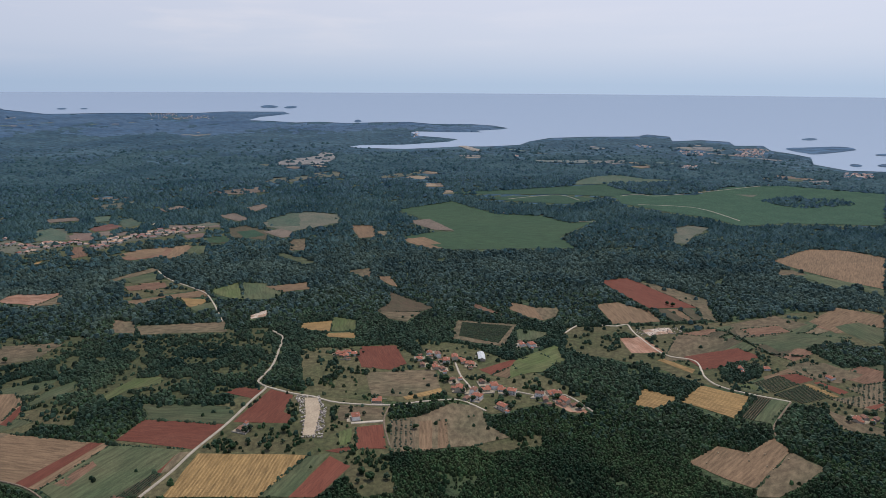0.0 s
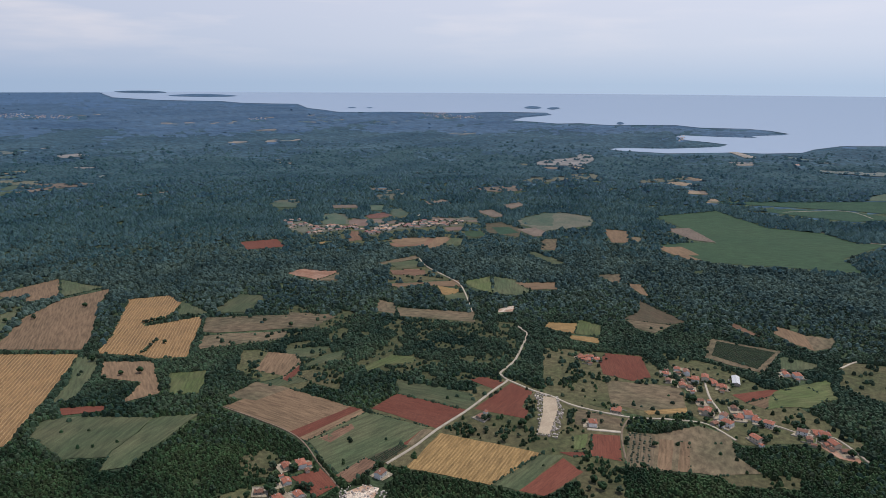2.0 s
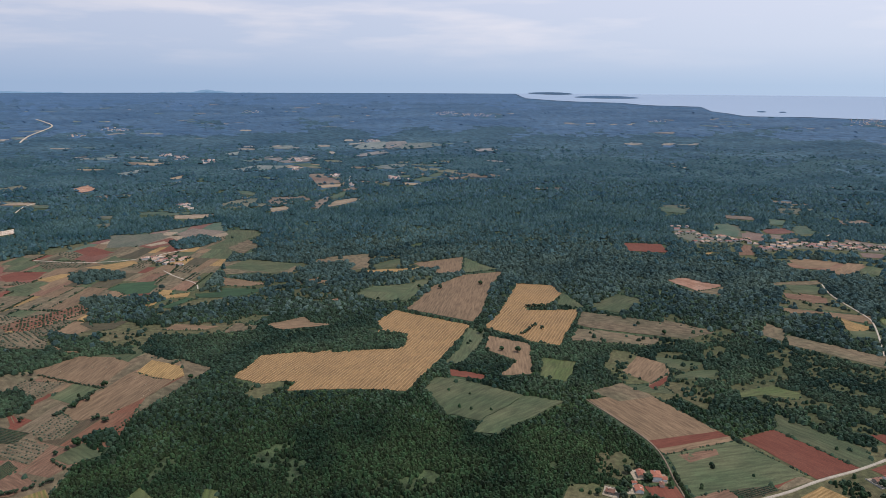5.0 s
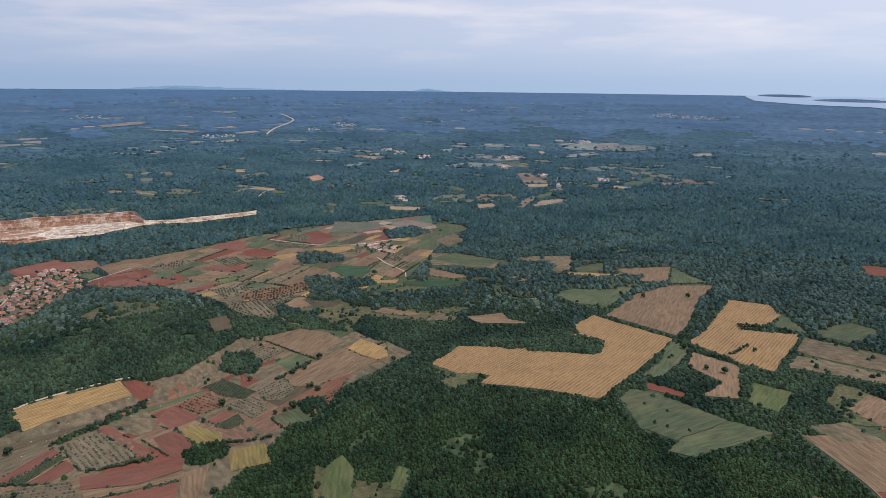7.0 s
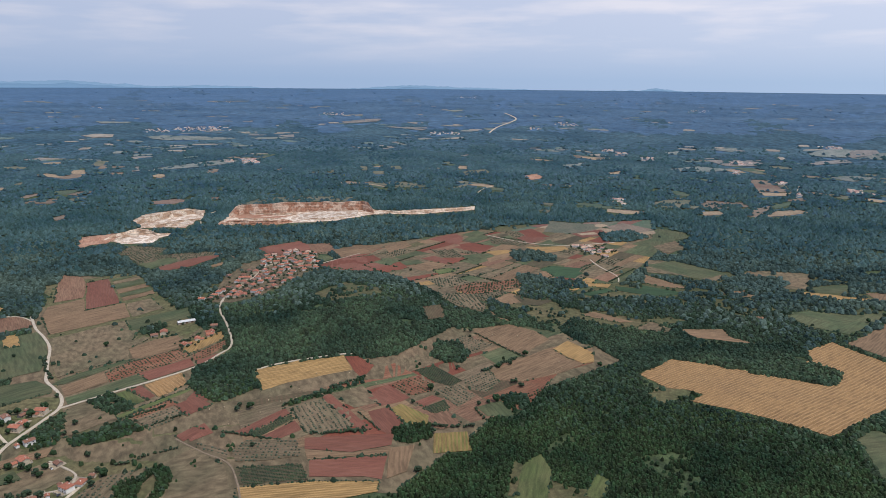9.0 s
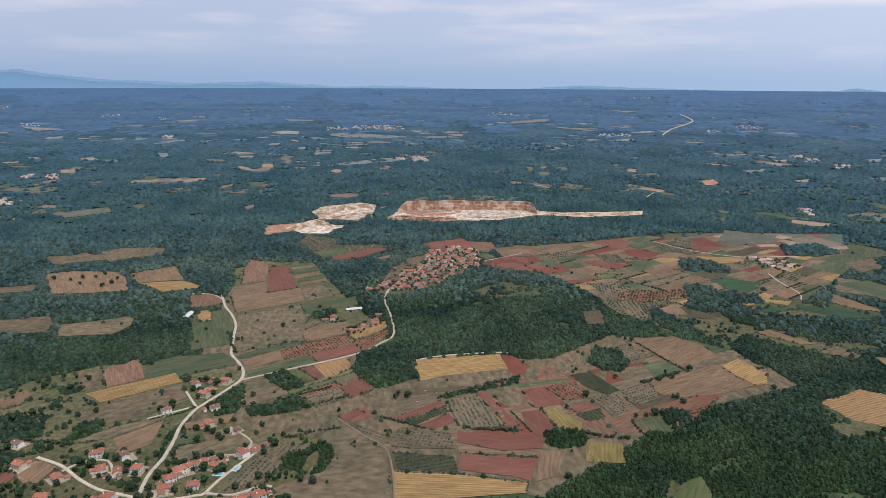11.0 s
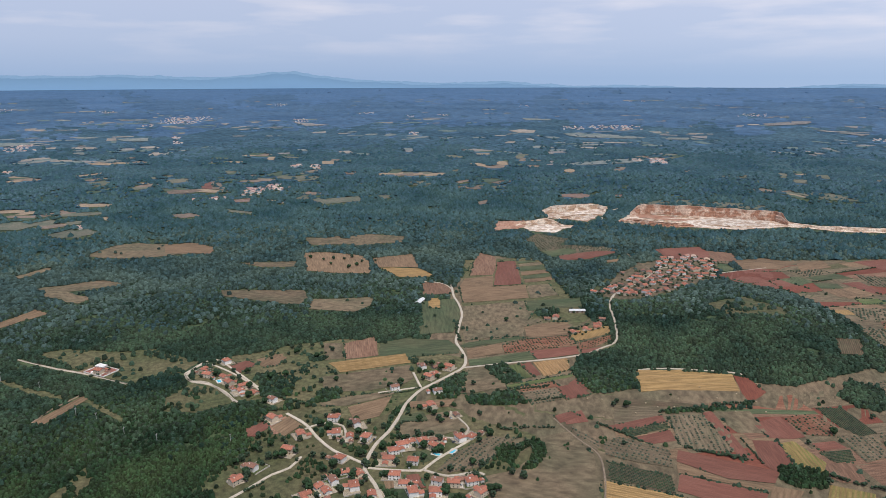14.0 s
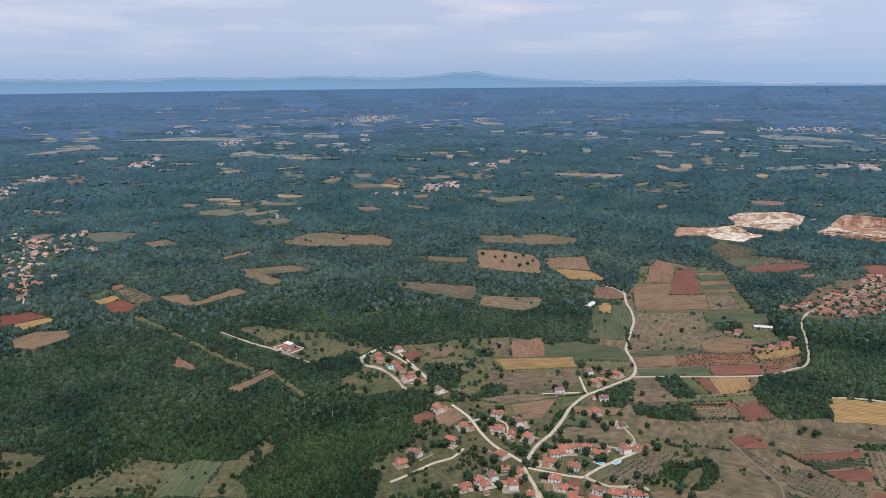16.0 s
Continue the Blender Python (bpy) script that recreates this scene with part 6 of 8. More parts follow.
field("green", (-559, -350), (-573, -341), (-565, -322), (-547, -329))
field("tan", (-659, -415), (-690, -371), (-670, -368), (-644, -408))
field("green", (-622, -405), (-647, -389), (-628, -371), (-609, -397))
hedge(4, (-997, 107), (-964, 129), (-933, 152), (-913, 167))
hedge(6, (-865, 104), (-889, 134), (-907, 155))
hedge(7, (-719, 30), (-714, 52), (-716, 76))
hedge(4, (-761, 82), (-733, 91), (-726, 97))
hedge(4, (-707, -92), (-708, -68), (-713, -44))
hedge(3, (-756, -55), (-731, -40), (-711, -28))
wood((-714, -15), (-730, 9), (-719, 30), (-695, 29), (-682, 6), (-687, -12))
wood((-924, 37), (-957, 65), (-928, 92), (-893, 77), (-899, 47))
wood((-786, 117), (-799, 139), (-737, 143), (-716, 131), (-732, 125))
trees((-830, 142), (-816, 148), (-813, 32), (-769, 88), (-773, 100), (-777, 110), (-777, 9), (-818, -88), (-1003, 100), (-1004, 91), (-626, 12), (-715, -47))
# the hilltop village
houses(2, (-1200, -353), (-1227, -334), (-1226, -308), (-1236, -287), (-1228, -260), (-1244, -237), (-1289, -304), (-1306, -289), (-1368, -297), (-1310, -261), (-1346, -247), (-1297, -215), (-1419, -256), (-1369, -223), (-1464, -299), (-1486, -272), (-1479, -244), (-1524, -260), (-1525, -233), (-1495, -202), (-1447, -200), (-1396, -181), (-1262, -282), (-1407, -199), (-1289, -272))
houses(1, (-1191, -340), (-1202, -310), (-1197, -283), (-1200, -259), (-1279, -296), (-1331, -275), (-1364, -265), (-1380, -247), (-1401, -222), (-1450, -287), (-1429, -242), (-1444, -217), (-1466, -197), (-1494, -263), (-1547, -244), (-1240, -330), (-1305, -244), (-1285, -248), (-1526, -199), (-1379, -202), (-1349, -315))
houses(2, (-1196, -321), (-1194, -295), (-1200, -273), (-1324, -315), (-1322, -283), (-1354, -272), (-1373, -256), (-1344, -226), (-1432, -293), (-1450, -270), (-1458, -234), (-1480, -211), (-1444, -183), (-1547, -260), (-1541, -216), (-1207, -307), (-1281, -264), (-1504, -300), (-1408, -212), (-1381, -312))
houses(1, (-1206, -336), (-1231, -323), (-1216, -295), (-1219, -269), (-1237, -249), (-1299, -318), (-1323, -303), (-1345, -284), (-1384, -283), (-1329, -256), (-1281, -227), (-1398, -265), (-1394, -239), (-1372, -211), (-1482, -289), (-1454, -253), (-1433, -224), (-1502, -243), (-1514, -218), (-1476, -218), (-1443, -277), (-1259, -323), (-1352, -307), (-1515, -286), (-1254, -307), (-981, -320), (-1000, -303), (-1010, -297), (-1019, -292), (-1050, -302), (-1045, -293))
road(4, (-1165, -313), (-1211, -316), (-1265, -302), (-1335, -294), (-1415, -289), (-1443, -260), (-1408, -216), (-1433, -181))
road(3, (-1519, -382), (-1462, -347), (-1408, -309), (-1374, -290))
field("soil", (-1418, -180), (-1478, -138), (-1511, -69), (-1470, -50), (-1376, -113))
field("green", (-1470, -61), (-1472, -18), (-1419, -26), (-1432, -73))
field("soil", (-1420, -86), (-1407, -27), (-1383, 2), (-1351, -46))
field("tan", (-1547, -145), (-1577, -91), (-1530, -70), (-1505, -123))
field("clay", (-1596, -329), (-1655, -252), (-1585, -205), (-1540, -236), (-1542, -300))
field("soilb", (-1625, -237), (-1628, -176), (-1566, -154), (-1533, -196))
field("green", (-1500, -190), (-1511, -168), (-1482, -146), (-1451, -178))
field("tan", (-1406, 2), (-1431, 36), (-1405, 69), (-1365, 35))
field("green", (-1450, -11), (-1467, 29), (-1438, 41), (-1413, 2))
wood((-1115, -115), (-1124, -86), (-1153, -36), (-1079, -33), (-1017, -35), (-1024, -85))
# the long village before the coast
field("green", (-1040, 1754), (-1036, 1819), (-962, 1755), (-925, 1673), (-985, 1659))
field("soilb", (-942, 1729), (-904, 1768), (-854, 1680), (-899, 1658))
field("tan", (-887, 1772), (-865, 1786), (-832, 1737), (-858, 1726))
field("tan", (-839, 1751), (-823, 1786), (-793, 1746), (-814, 1724))
field("soil", (-932, 1817), (-907, 1883), (-859, 1843), (-876, 1790), (-903, 1778))
field("green", (-996, 1967), (-962, 1993), (-922, 1914), (-956, 1899))
field("green", (-903, 1918), (-883, 1965), (-821, 1885), (-831, 1833), (-862, 1843))
field("dry", (-1058, 2140), (-1023, 2181), (-941, 2151), (-980, 2102), (-1012, 2074))
field("tan", (-861, 2101), (-822, 2153), (-770, 2142), (-778, 2075), (-831, 2062))
field("tan", (-658, 2011), (-615, 2050), (-550, 1964), (-573, 1931))
field("green", (-1305, 1870), (-1281, 1912), (-1212, 1905), (-1191, 1848), (-1248, 1827))
field("tan", (-1120, 1918), (-1037, 1964), (-1008, 1921), (-1073, 1885))
field("tan", (-726, 1533), (-705, 1574), (-644, 1612), (-636, 1541), (-667, 1499))
field("tan", (-614, 1500), (-631, 1615), (-604, 1634), (-583, 1552), (-593, 1500))
field("green", (-580, 1553), (-591, 1629), (-556, 1619), (-543, 1556))
field("crop", (-590, 1718), (-551, 1735), (-516, 1679), (-543, 1655), (-570, 1659))
field("crop", (-537, 1787), (-495, 1812), (-449, 1749), (-491, 1711))
field("soilb", (-655, 1741), (-617, 1770), (-595, 1725), (-634, 1700))
field("soilb", (-816, 1490), (-866, 1603), (-845, 1607), (-792, 1519))
field("green", (-635, 1334), (-578, 1374), (-556, 1324), (-594, 1298))
field("soilb", (-605, 1279), (-538, 1310), (-519, 1272), (-583, 1251))
field("green", (-498, 1941), (-453, 2057), (-426, 2063), (-386, 1867), (-460, 1866))
field("tan", (-465, 1788), (-427, 1833), (-374, 1751), (-401, 1718))
field("green", (-387, 1549), (-363, 1554), (-312, 1511), (-307, 1485))
field("tan", (-611, 2133), (-571, 2201), (-541, 2169), (-563, 2087))
field("tan", (-801, 2381), (-732, 2446), (-635, 2479), (-636, 2422), (-759, 2374))
field("dry", (-676, 1867), (-643, 1925), (-613, 1881), (-641, 1842))
field("dry", (-1082, 1624), (-1056, 1673), (-992, 1638), (-915, 1666), (-886, 1612), (-923, 1572), (-939, 1518), (-1018, 1552))
field("dry", (-843, 1621), (-830, 1693), (-775, 1735), (-735, 1821), (-643, 1848), (-616, 1785), (-689, 1733), (-758, 1667), (-786, 1576))
houses(2, (-1095, 1644), (-1090, 1666), (-1033, 1580), (-1069, 1627), (-1072, 1678), (-1027, 1636), (-996, 1615), (-980, 1618), (-935, 1562), (-944, 1547), (-953, 1532), (-961, 1595), (-953, 1624), (-944, 1640), (-937, 1650), (-915, 1633), (-922, 1591), (-898, 1623), (-889, 1652), (-865, 1630), (-849, 1633), (-804, 1590), (-812, 1642), (-816, 1682), (-808, 1698), (-782, 1695), (-785, 1675), (-795, 1645), (-781, 1734), (-758, 1724), (-741, 1713), (-753, 1770), (-724, 1746), (-719, 1762), (-713, 1779))
houses(1, (-706, 1812), (-700, 1829), (-678, 1802), (-665, 1821), (-644, 1794), (-636, 1827), (-684, 1770), (-659, 1769), (-741, 1804), (-725, 1717), (-1042, 1605), (-1024, 1614), (-1022, 1643), (-966, 1578), (-947, 1598), (-956, 1646), (-907, 1607), (-893, 1637), (-893, 1671), (-823, 1604), (-808, 1616), (-789, 1607), (-798, 1664), (-781, 1713), (-761, 1709), (-762, 1747), (-747, 1741), (-741, 1773), (-702, 1736), (-696, 1761), (-675, 1778), (-661, 1790), (-650, 1840), (-698, 1782), (-779, 1649))
road(4, (-778, 1685), (-775, 1756), (-776, 1819), (-797, 1915))
# ---- sea, islands, far hills ----
def polar(turn, r):
    return (-math.sin(radians(turn)) * r, math.cos(radians(turn)) * r)


def build_sea():
    rim = [polar(a, EDGE - 6) for a in np.linspace(-44, 45.6, 40)]
    last = math.hypot(*COAST[-1])
    side_shore = [polar(-36, last + 40), polar(-44, last)]
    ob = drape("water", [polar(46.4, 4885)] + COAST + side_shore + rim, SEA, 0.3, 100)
    tagged(ob, "calm sea, painted pale blue for haze", "sea", kind="structure")
    OPEN.append(("sea", np.array([polar(46.4, 4885)] + COAST + side_shore + rim), 0.0))
    for shore in ISLES:
        ring = [np.array(p, float) for p in shore]
        for _ in range(2):
            ring = [q for a, b in zip(ring, ring[1:] + ring[:1]) for q in (0.75 * a + 0.25 * b, 0.25 * a + 0.75 * b)]
        # islands share the far land's painted haze blue
        drape_ob = drape("island", [tuple(q) for q in ring], DISTANCE, 1.2, 60, False, 2.0)
        tagged(drape_ob, "low wooded island in the sea", "island", kind="structure")


def far_hills():
    """Ranges behind the rim of the land, with haze blue painted in and a glow added."""
    marks = ((180, -0.2), (165, 0.28), (158, 0.14), (153, 0.3), (147, 0.2), (143.4, 0.29), (137, 0.1), (134.2, 0.27), (133.2, 0.42), (132.4, 0.52), (131.7, 0.50), (131, 0.53), (130.2, 0.44), (129, 0.24), (126, -0.1),
             (119.5, -0.37), (114.4, -0.24), (111.5, -0.45), (108.5, -0.62), (104.5, -0.54), (101, -0.7), (95, -0.8), (89.7, -0.45), (84, -0.62), (78, -0.8),
             (71.5, -0.7), (70.4, -0.52), (69, -0.7), (60, -0.9))
    turns = np.arange(60, 180, 0.12)
    tops = np.interp(turns, [m[0] for m in marks][::-1], [m[1] for m in marks][::-1])
    for range_at, drop, seed, tone, label in ((4972, 0.0, 0.0, (0.135, 0.225, 0.340), "mountain range on the skyline, painted faint haze blue"),
                                              (4950, 0.17, 9.0, (0.105, 0.190, 0.300), "lower hills before the far mountain range, painted haze blue")):
        verts, faces = [], []
        for k, (a, e) in enumerate(zip(turns, tops)):
            e += 0.07 * noise.noise((a * 0.8, seed, 0)) + 0.05 * noise.noise((a * 2.1, 5 + seed, 0)) + 0.025 * noise.noise((a * 5.3, 8 + seed, 0))
            e -= drop * (1 + 0.8 * noise.noise((a * 0.35, seed, 3)))
            for r, ee in ((range_at - 10, -1.4), (range_at, e), (range_at + 10, -1.4)):
                x, y = polar(a, r)
                verts.append((x, y, EYE + r * math.tan(radians(ee))))
            if k:
                b = 3 * k
                faces += [(b - 3, b, b + 1, b - 2), (b - 2, b + 1, b + 2, b - 1)]
        # emission added to lift the ranges to the brightness of haze
        hills = plain("glowing_haze_blue_hills", tone, 1.0, emit=0.42)
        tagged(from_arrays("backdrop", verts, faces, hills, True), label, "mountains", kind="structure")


build_sea()
far_hills()

# ---- forest ----
rng = np.random.default_rng(7)


def ball(detail):
    bm = bmesh.new()
    bmesh.ops.create_icosphere(bm, subdivisions=detail, radius=1.0)
    co = np.array([v.co for v in bm.verts])
    tri = np.array([[v.index for v in f.verts] for f in bm.faces])
    bm.free()
    return co, tri


def clump(detail, lobes, seed, cut=-0.45):
    """One crown: a few uneven lobes, open below, about one unit wide and high."""
    r = np.random.default_rng(seed)
    cos, tris, n = [], [], 0
    for k in range(lobes):
        co, tri = ball(detail)
        co = co * (1 + r.normal(0, 0.14, (len(co), 1)))
        if lobes > 1:
            a = 2 * np.pi * (k + r.uniform(0, 0.6)) / (lobes - 1)
            s = r.uniform(0.38, 0.62)
            at = np.array([0, 0, 0.28]) if k == 0 else np.array([0.42 * np.cos(a), 0.42 * np.sin(a), r.uniform(-0.15, 0.12)])
            co = co * s * np.array([1, 1, 0.9]) + at
        tri = tri[co[tri].mean(1)[:, 2] > cut]
        cos.append(co), tris.append(tri + n)
        n += len(co)
    co, tri = np.concatenate(cos), np.concatenate(tris)
    used = np.unique(tri)
    back = np.zeros(len(co), int)
    back[used] = np.arange(len(used))
    return co[used] * 0.55, back[tri]


def dome(seed):
    """A small broad crown: a tilted top over an uneven six-sided skirt."""
    r = np.random.default_rng(seed)
    a = np.arange(6) * math.pi / 3 + r.uniform(-0.22, 0.22, 6)
    out = 0.5 * r.uniform(0.75, 1.2, 6)
    skirt = np.stack([out * np.cos(a), out * np.sin(a), r.uniform(-0.1, 0.16, 6)], -1)
    b = np.arange(3) * 2 * math.pi / 3 + math.pi / 6 + r.uniform(-0.3, 0.3, 3)
    top = np.stack([0.3 * np.cos(b), 0.3 * np.sin(b), r.uniform(0.55, 0.95, 3)], -1)
    tri = [(6, 7, 8)]
    for k in range(3):
        p, q = 2 * k, 2 * k + 1
        tri += [(p, q, 6 + k), (q, (q + 1) % 6, 6 + (k + 1) % 3), (q, 6 + (k + 1) % 3, 6 + k)]
    return np.concatenate([skirt, top]), np.array(tri)


def peak(seed):
    """The far crown: an uneven five-sided cap."""
    r = np.random.default_rng(seed)
    a = np.arange(5) * math.pi * 0.4 + r.uniform(-0.3, 0.3, 5)
    out = 0.5 * r.uniform(0.7, 1.25, 5)
    co = np.concatenate([np.stack([out * np.cos(a), out * np.sin(a), r.uniform(-0.15, 0.15, 5)], -1), [[*r.uniform(-0.15, 0.15, 2), r.uniform(0.6, 0.95)]]])
    return co, np.array([(k, (k + 1) % 5, 5) for k in range(5)])


def inside(poly, x, y):
    hit = np.zeros(len(x), bool)
    for (x1, y1), (x2, y2) in zip(poly, np.roll(poly, -1, 0)):
        cross = (y1 > y) != (y2 > y)
        hit ^= cross & (x < (x2 - x1) * (y - y1) / (y2 - y1 + 1e-12) + x1)
    return hit


def share_of_trees(x, y, tall):
    """How many trees stand at each place: none on fields, lanes and yards, nor on the verge before them."""
    ahead = 1 + tall / (EYE - height(x, y))
    keep = np.minimum(clear_share(x, y), clear_share(x * ahead, y * ahead))
    for poly in WOODS:
        keep[inside(poly, x, y)] = 1.0
    return keep


def clear_share(x, y):
    keep = np.ones(len(x))
    for kind, poly, share in OPEN:
        lo, hi = poly.min(0), poly.max(0)
        near = np.nonzero((x > lo[0]) & (x < hi[0]) & (y > lo[1]) & (y < hi[1]))[0]
        if len(near):
            near = near[inside(poly, x[near], y[near])]
            keep[near] = np.minimum(keep[near], share)
    for line, half in LANES:
        lo, hi = line.min(0) - half, line.max(0) + half
        near = np.nonzero((x > lo[0]) & (x < hi[0]) & (y > lo[1]) & (y < hi[1]))[0]
        for i in range(len(line) - 1):
            a, b = line[i], line[i + 1]
            if not len(near):
                break
            px, py = x[near] - a[0], y[near] - a[1]
            d = b - a
            s = np.clip((px * d[0] + py * d[1]) / (d @ d + 1e-9), 0, 1)
            keep[near[np.hypot(px - s * d[0], py - s * d[1]) < half]] = 0
    for size, hx, hy in HOMES:
        keep[np.hypot(x - hx, y - hy) < (9 + 2 * size if math.hypot(hx, hy) < 1080 or size == 3 else 7)] = 0
    return keep


def spread_points(r0, r1, gap):
    """Jittered places between two distances, over the seen sweep of the land."""
    g = np.arange(-r1, r1, gap)
    x, y = [v.ravel() for v in np.meshgrid(g, g)]
    x, y = x + rng.uniform(-0.45, 0.45, len(x)) * gap, y + rng.uniform(-0.45, 0.45, len(x)) * gap
    r = np.hypot(x, y)
    turn = np.degrees(np.arctan2(-x, y))
    seen = (r >= r0) & (r < r1) & (((turn > -36) & (turn <= 180)) | (turn < -190 + 10))
    return x[seen], y[seen]


def plant(name, x, y, wide, tall, shapes, mat, sink=0.0, smooth=True):
    """One joined mesh of crowns at the places given."""
    which = rng.integers(0, len(shapes), len(x))
    cos, tris, n = [], [], 0
    z = height(x, y)
    for k, (co, tri) in enumerate(shapes):
        sel = np.nonzero(which == k)[0]
        if not len(sel):
            continue
        a = rng.uniform(0, 2 * np.pi, len(sel))
        c, s = np.cos(a)[:, None], np.sin(a)[:, None]
        w, h = wide[sel][:, None], tall[sel][:, None]
        px = x[sel][:, None] + w * (co[:, 0] * c - co[:, 1] * s)
        py = y[sel][:, None] + w * (co[:, 0] * s + co[:, 1] * c)
        pz = z[sel][:, None] - sink + h * (co[:, 2] - co[:, 2].min() + 0.12)
        cos.append(np.stack([px, py, pz], -1).reshape(-1, 3))
        tris.append((tri[None] + (np.arange(len(sel)) * len(co))[:, None, None]).reshape(-1, 3) + n)
        n += len(sel) * len(co)
    return big_mesh(name, np.concatenate(cos), np.concatenate(tris), mat, smooth)


def forest(name, r0, r1, gap, shapes, wide, tall, mat, label):
    x, y = spread_points(r0 * 0.86, r1 * 1.17, gap)
    fuzz = np.hypot(x, y) * (1 + 0.14 * rng.uniform(-1, 1, len(x)))
    x, y = x[(fuzz >= r0) & (fuzz < r1)], y[(fuzz >= r0) & (fuzz < r1)]
    keep = share_of_trees(x, y, tall * 0.9)
    r = np.hypot(x, y)
    knots = np.array([noise.noise((a * 0.03, b * 0.03, 7.0)) for a, b in zip(x, y)])
    keep = np.where(keep < 0.3, keep * np.where(knots > 0.12, 3.2, 0.25), np.where(keep < 0.6, np.where(knots > -0.1, 0.95, 0.12), keep))
    gaps = np.array([noise.noise((a * 0.017, b * 0.017, 3.0)) + 0.5 * noise.noise((a * 0.05, b * 0.05, 1.0)) for a, b in zip(x, y)])
    keep = np.where(gaps > 0.50, keep * 0.15, keep)
    ok = rng.uniform(0, 1, len(x)) < keep
    x, y = x[ok], y[ok]
    grow = np.array([noise.noise((a * 0.011, b * 0.011, 0.0)) for a, b in zip(x, y)])
    size = rng.uniform(0.6, 1.3, len(x)) * (1 + 0.3 * grow)
    ob = plant(name, x, y, wide * size, tall * size * rng.uniform(0.85, 1.3, len(x)), shapes, mat, smooth=False)
    return tagged(ob, label, "forest", kind="stuff")


def build_forests():
    crowns = [dome(20 + k) for k in range(12)]
    forest("forest", 560, 800, 2.55, crowns, 4.6, 3.6, LEAF, "dense low oak wood with rounded green crowns")
    forest("forest", 800, 1230, 3.65, crowns, 6.4, 4.1, LEAF_MID, "dense green oak wood over level land")
    # from here outwards the leaf colour itself carries the haze
    forest("forest", 1230, 1720, 6.1, crowns, 9.8, 5.6, LEAF_HALF, "far oak wood, its green tinted bluer for haze")
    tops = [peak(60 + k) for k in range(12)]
    forest("forest", 1720, 2480, 9.6, tops, 15.0, 8.0, LEAF_WIDE, "far woods with uneven crowns, haze tinted into the green")
    forest("forest", 2480, 3100, 13.0, tops, 19.0, 8.5, LEAF_THIN, "far woods with uneven crowns, painted blue-green for haze")
    canopy()


def canopy():
    """The far woods: one closed, bumpy roof of crowns, cut open over fields, lanes and water, lower and coarser with distance."""
    turns = np.radians(np.arange(-35.5, 178, 0.14))
    rings = np.exp(np.arange(math.log(2750), math.log(EDGE - 6), 0.0054))
    rr, aa = np.meshgrid(rings, turns, indexing="ij")
    rr = rr * (1 + rng.uniform(-0.0022, 0.0022, rr.shape))
    aa = aa + rng.uniform(-0.0009, 0.0009, aa.shape)
    x, y = -np.sin(aa) * rr, np.cos(aa) * rr
    land = height(x, y)
    grown = EYE / (EYE - STEEP * np.maximum(0.0, rr - BASIN) ** 2)
    tall = np.interp(rr, (1200, 1900, 4900), (8.0, 8.5, 8.5)) / grown
    m, n = rr.shape
    cell = np.arange(m - 1)[:, None] * n + np.arange(n - 1)[None, :]
    quad = np.stack([cell, cell + 1, cell + n + 1, cell + n], -1).reshape(-1, 4)
    fx, fy, fz = x.ravel(), y.ravel(), land.ravel()
    cx, cy = fx[quad].mean(1), fy[quad].mean(1)
    keep = np.minimum(clear_share(cx, cy), clear_share(cx * (1 + 0.6 * tall.ravel()[quad[:, 0]] / (EYE - fz[quad[:, 0]])), cy * (1 + 0.6 * tall.ravel()[quad[:, 0]] / (EYE - fz[quad[:, 0]]))))
    for poly in WOODS:
        keep[inside(poly, cx, cy)] = 1.0
    knots = np.array([noise.noise((u * 0.03, v * 0.03, 7.0)) for u, v in zip(cx, cy)])
    glade = np.array([noise.noise((u * 0.006, v * 0.006, 2.0)) + 0.6 * noise.noise((u * 0.02, v * 0.02, 5.0)) for u, v in zip(cx, cy)])
    keep = np.where(keep > 0.9, glade < np.interp(np.hypot(cx, cy), (1300, 2600), (0.72, 1.6)), np.where(keep > 0.3, knots > 0.0, (keep > 0.02) & (knots > np.where(keep > 0.2, 0.16, 0.3))))
    quad = quad[keep]
    whole = np.zeros(m * n, int)
    np.add.at(whole, quad.ravel(), 1)
    wide = grown.ravel()
    # rounded crowns with sharp hollows between them, in clumps
    crowns = np.array([abs(noise.noise((u * g * 0.042, v * g * 0.042, 4.0))) + 1.2 * abs(noise.noise((u * g * 0.016, v * g * 0.016, 6.0))) for u, v, g in zip(fx, fy, wide)])
    up = tall.ravel() * np.where(whole == 4, 0.45 + (0.7 * crowns + rng.uniform(-0.2, 0.2, m * n)) * np.interp(rr.ravel(), (2500, 3600), (1, 0.5)), 0.0)
    co = np.stack([fx, fy, fz + up + 0.1], -1)
    used = np.unique(quad)
    back = np.zeros(m * n, int)
    back[used] = np.arange(len(used))
    quad = back[quad]
    tri = np.concatenate([quad[:, [0, 2, 1]], quad[:, [0, 3, 2]]])
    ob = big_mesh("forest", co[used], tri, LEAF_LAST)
    # outer bands painted step by step bluer to imitate haze
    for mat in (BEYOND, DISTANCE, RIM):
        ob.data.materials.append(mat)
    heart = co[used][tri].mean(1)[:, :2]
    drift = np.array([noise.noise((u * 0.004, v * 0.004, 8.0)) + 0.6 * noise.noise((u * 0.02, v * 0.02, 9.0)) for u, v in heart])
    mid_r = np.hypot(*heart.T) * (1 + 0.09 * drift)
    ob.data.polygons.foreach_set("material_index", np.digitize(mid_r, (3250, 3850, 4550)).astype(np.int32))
    tagged(ob, "far woods with blue distance haze painted on in bands", "forest", kind="stuff")


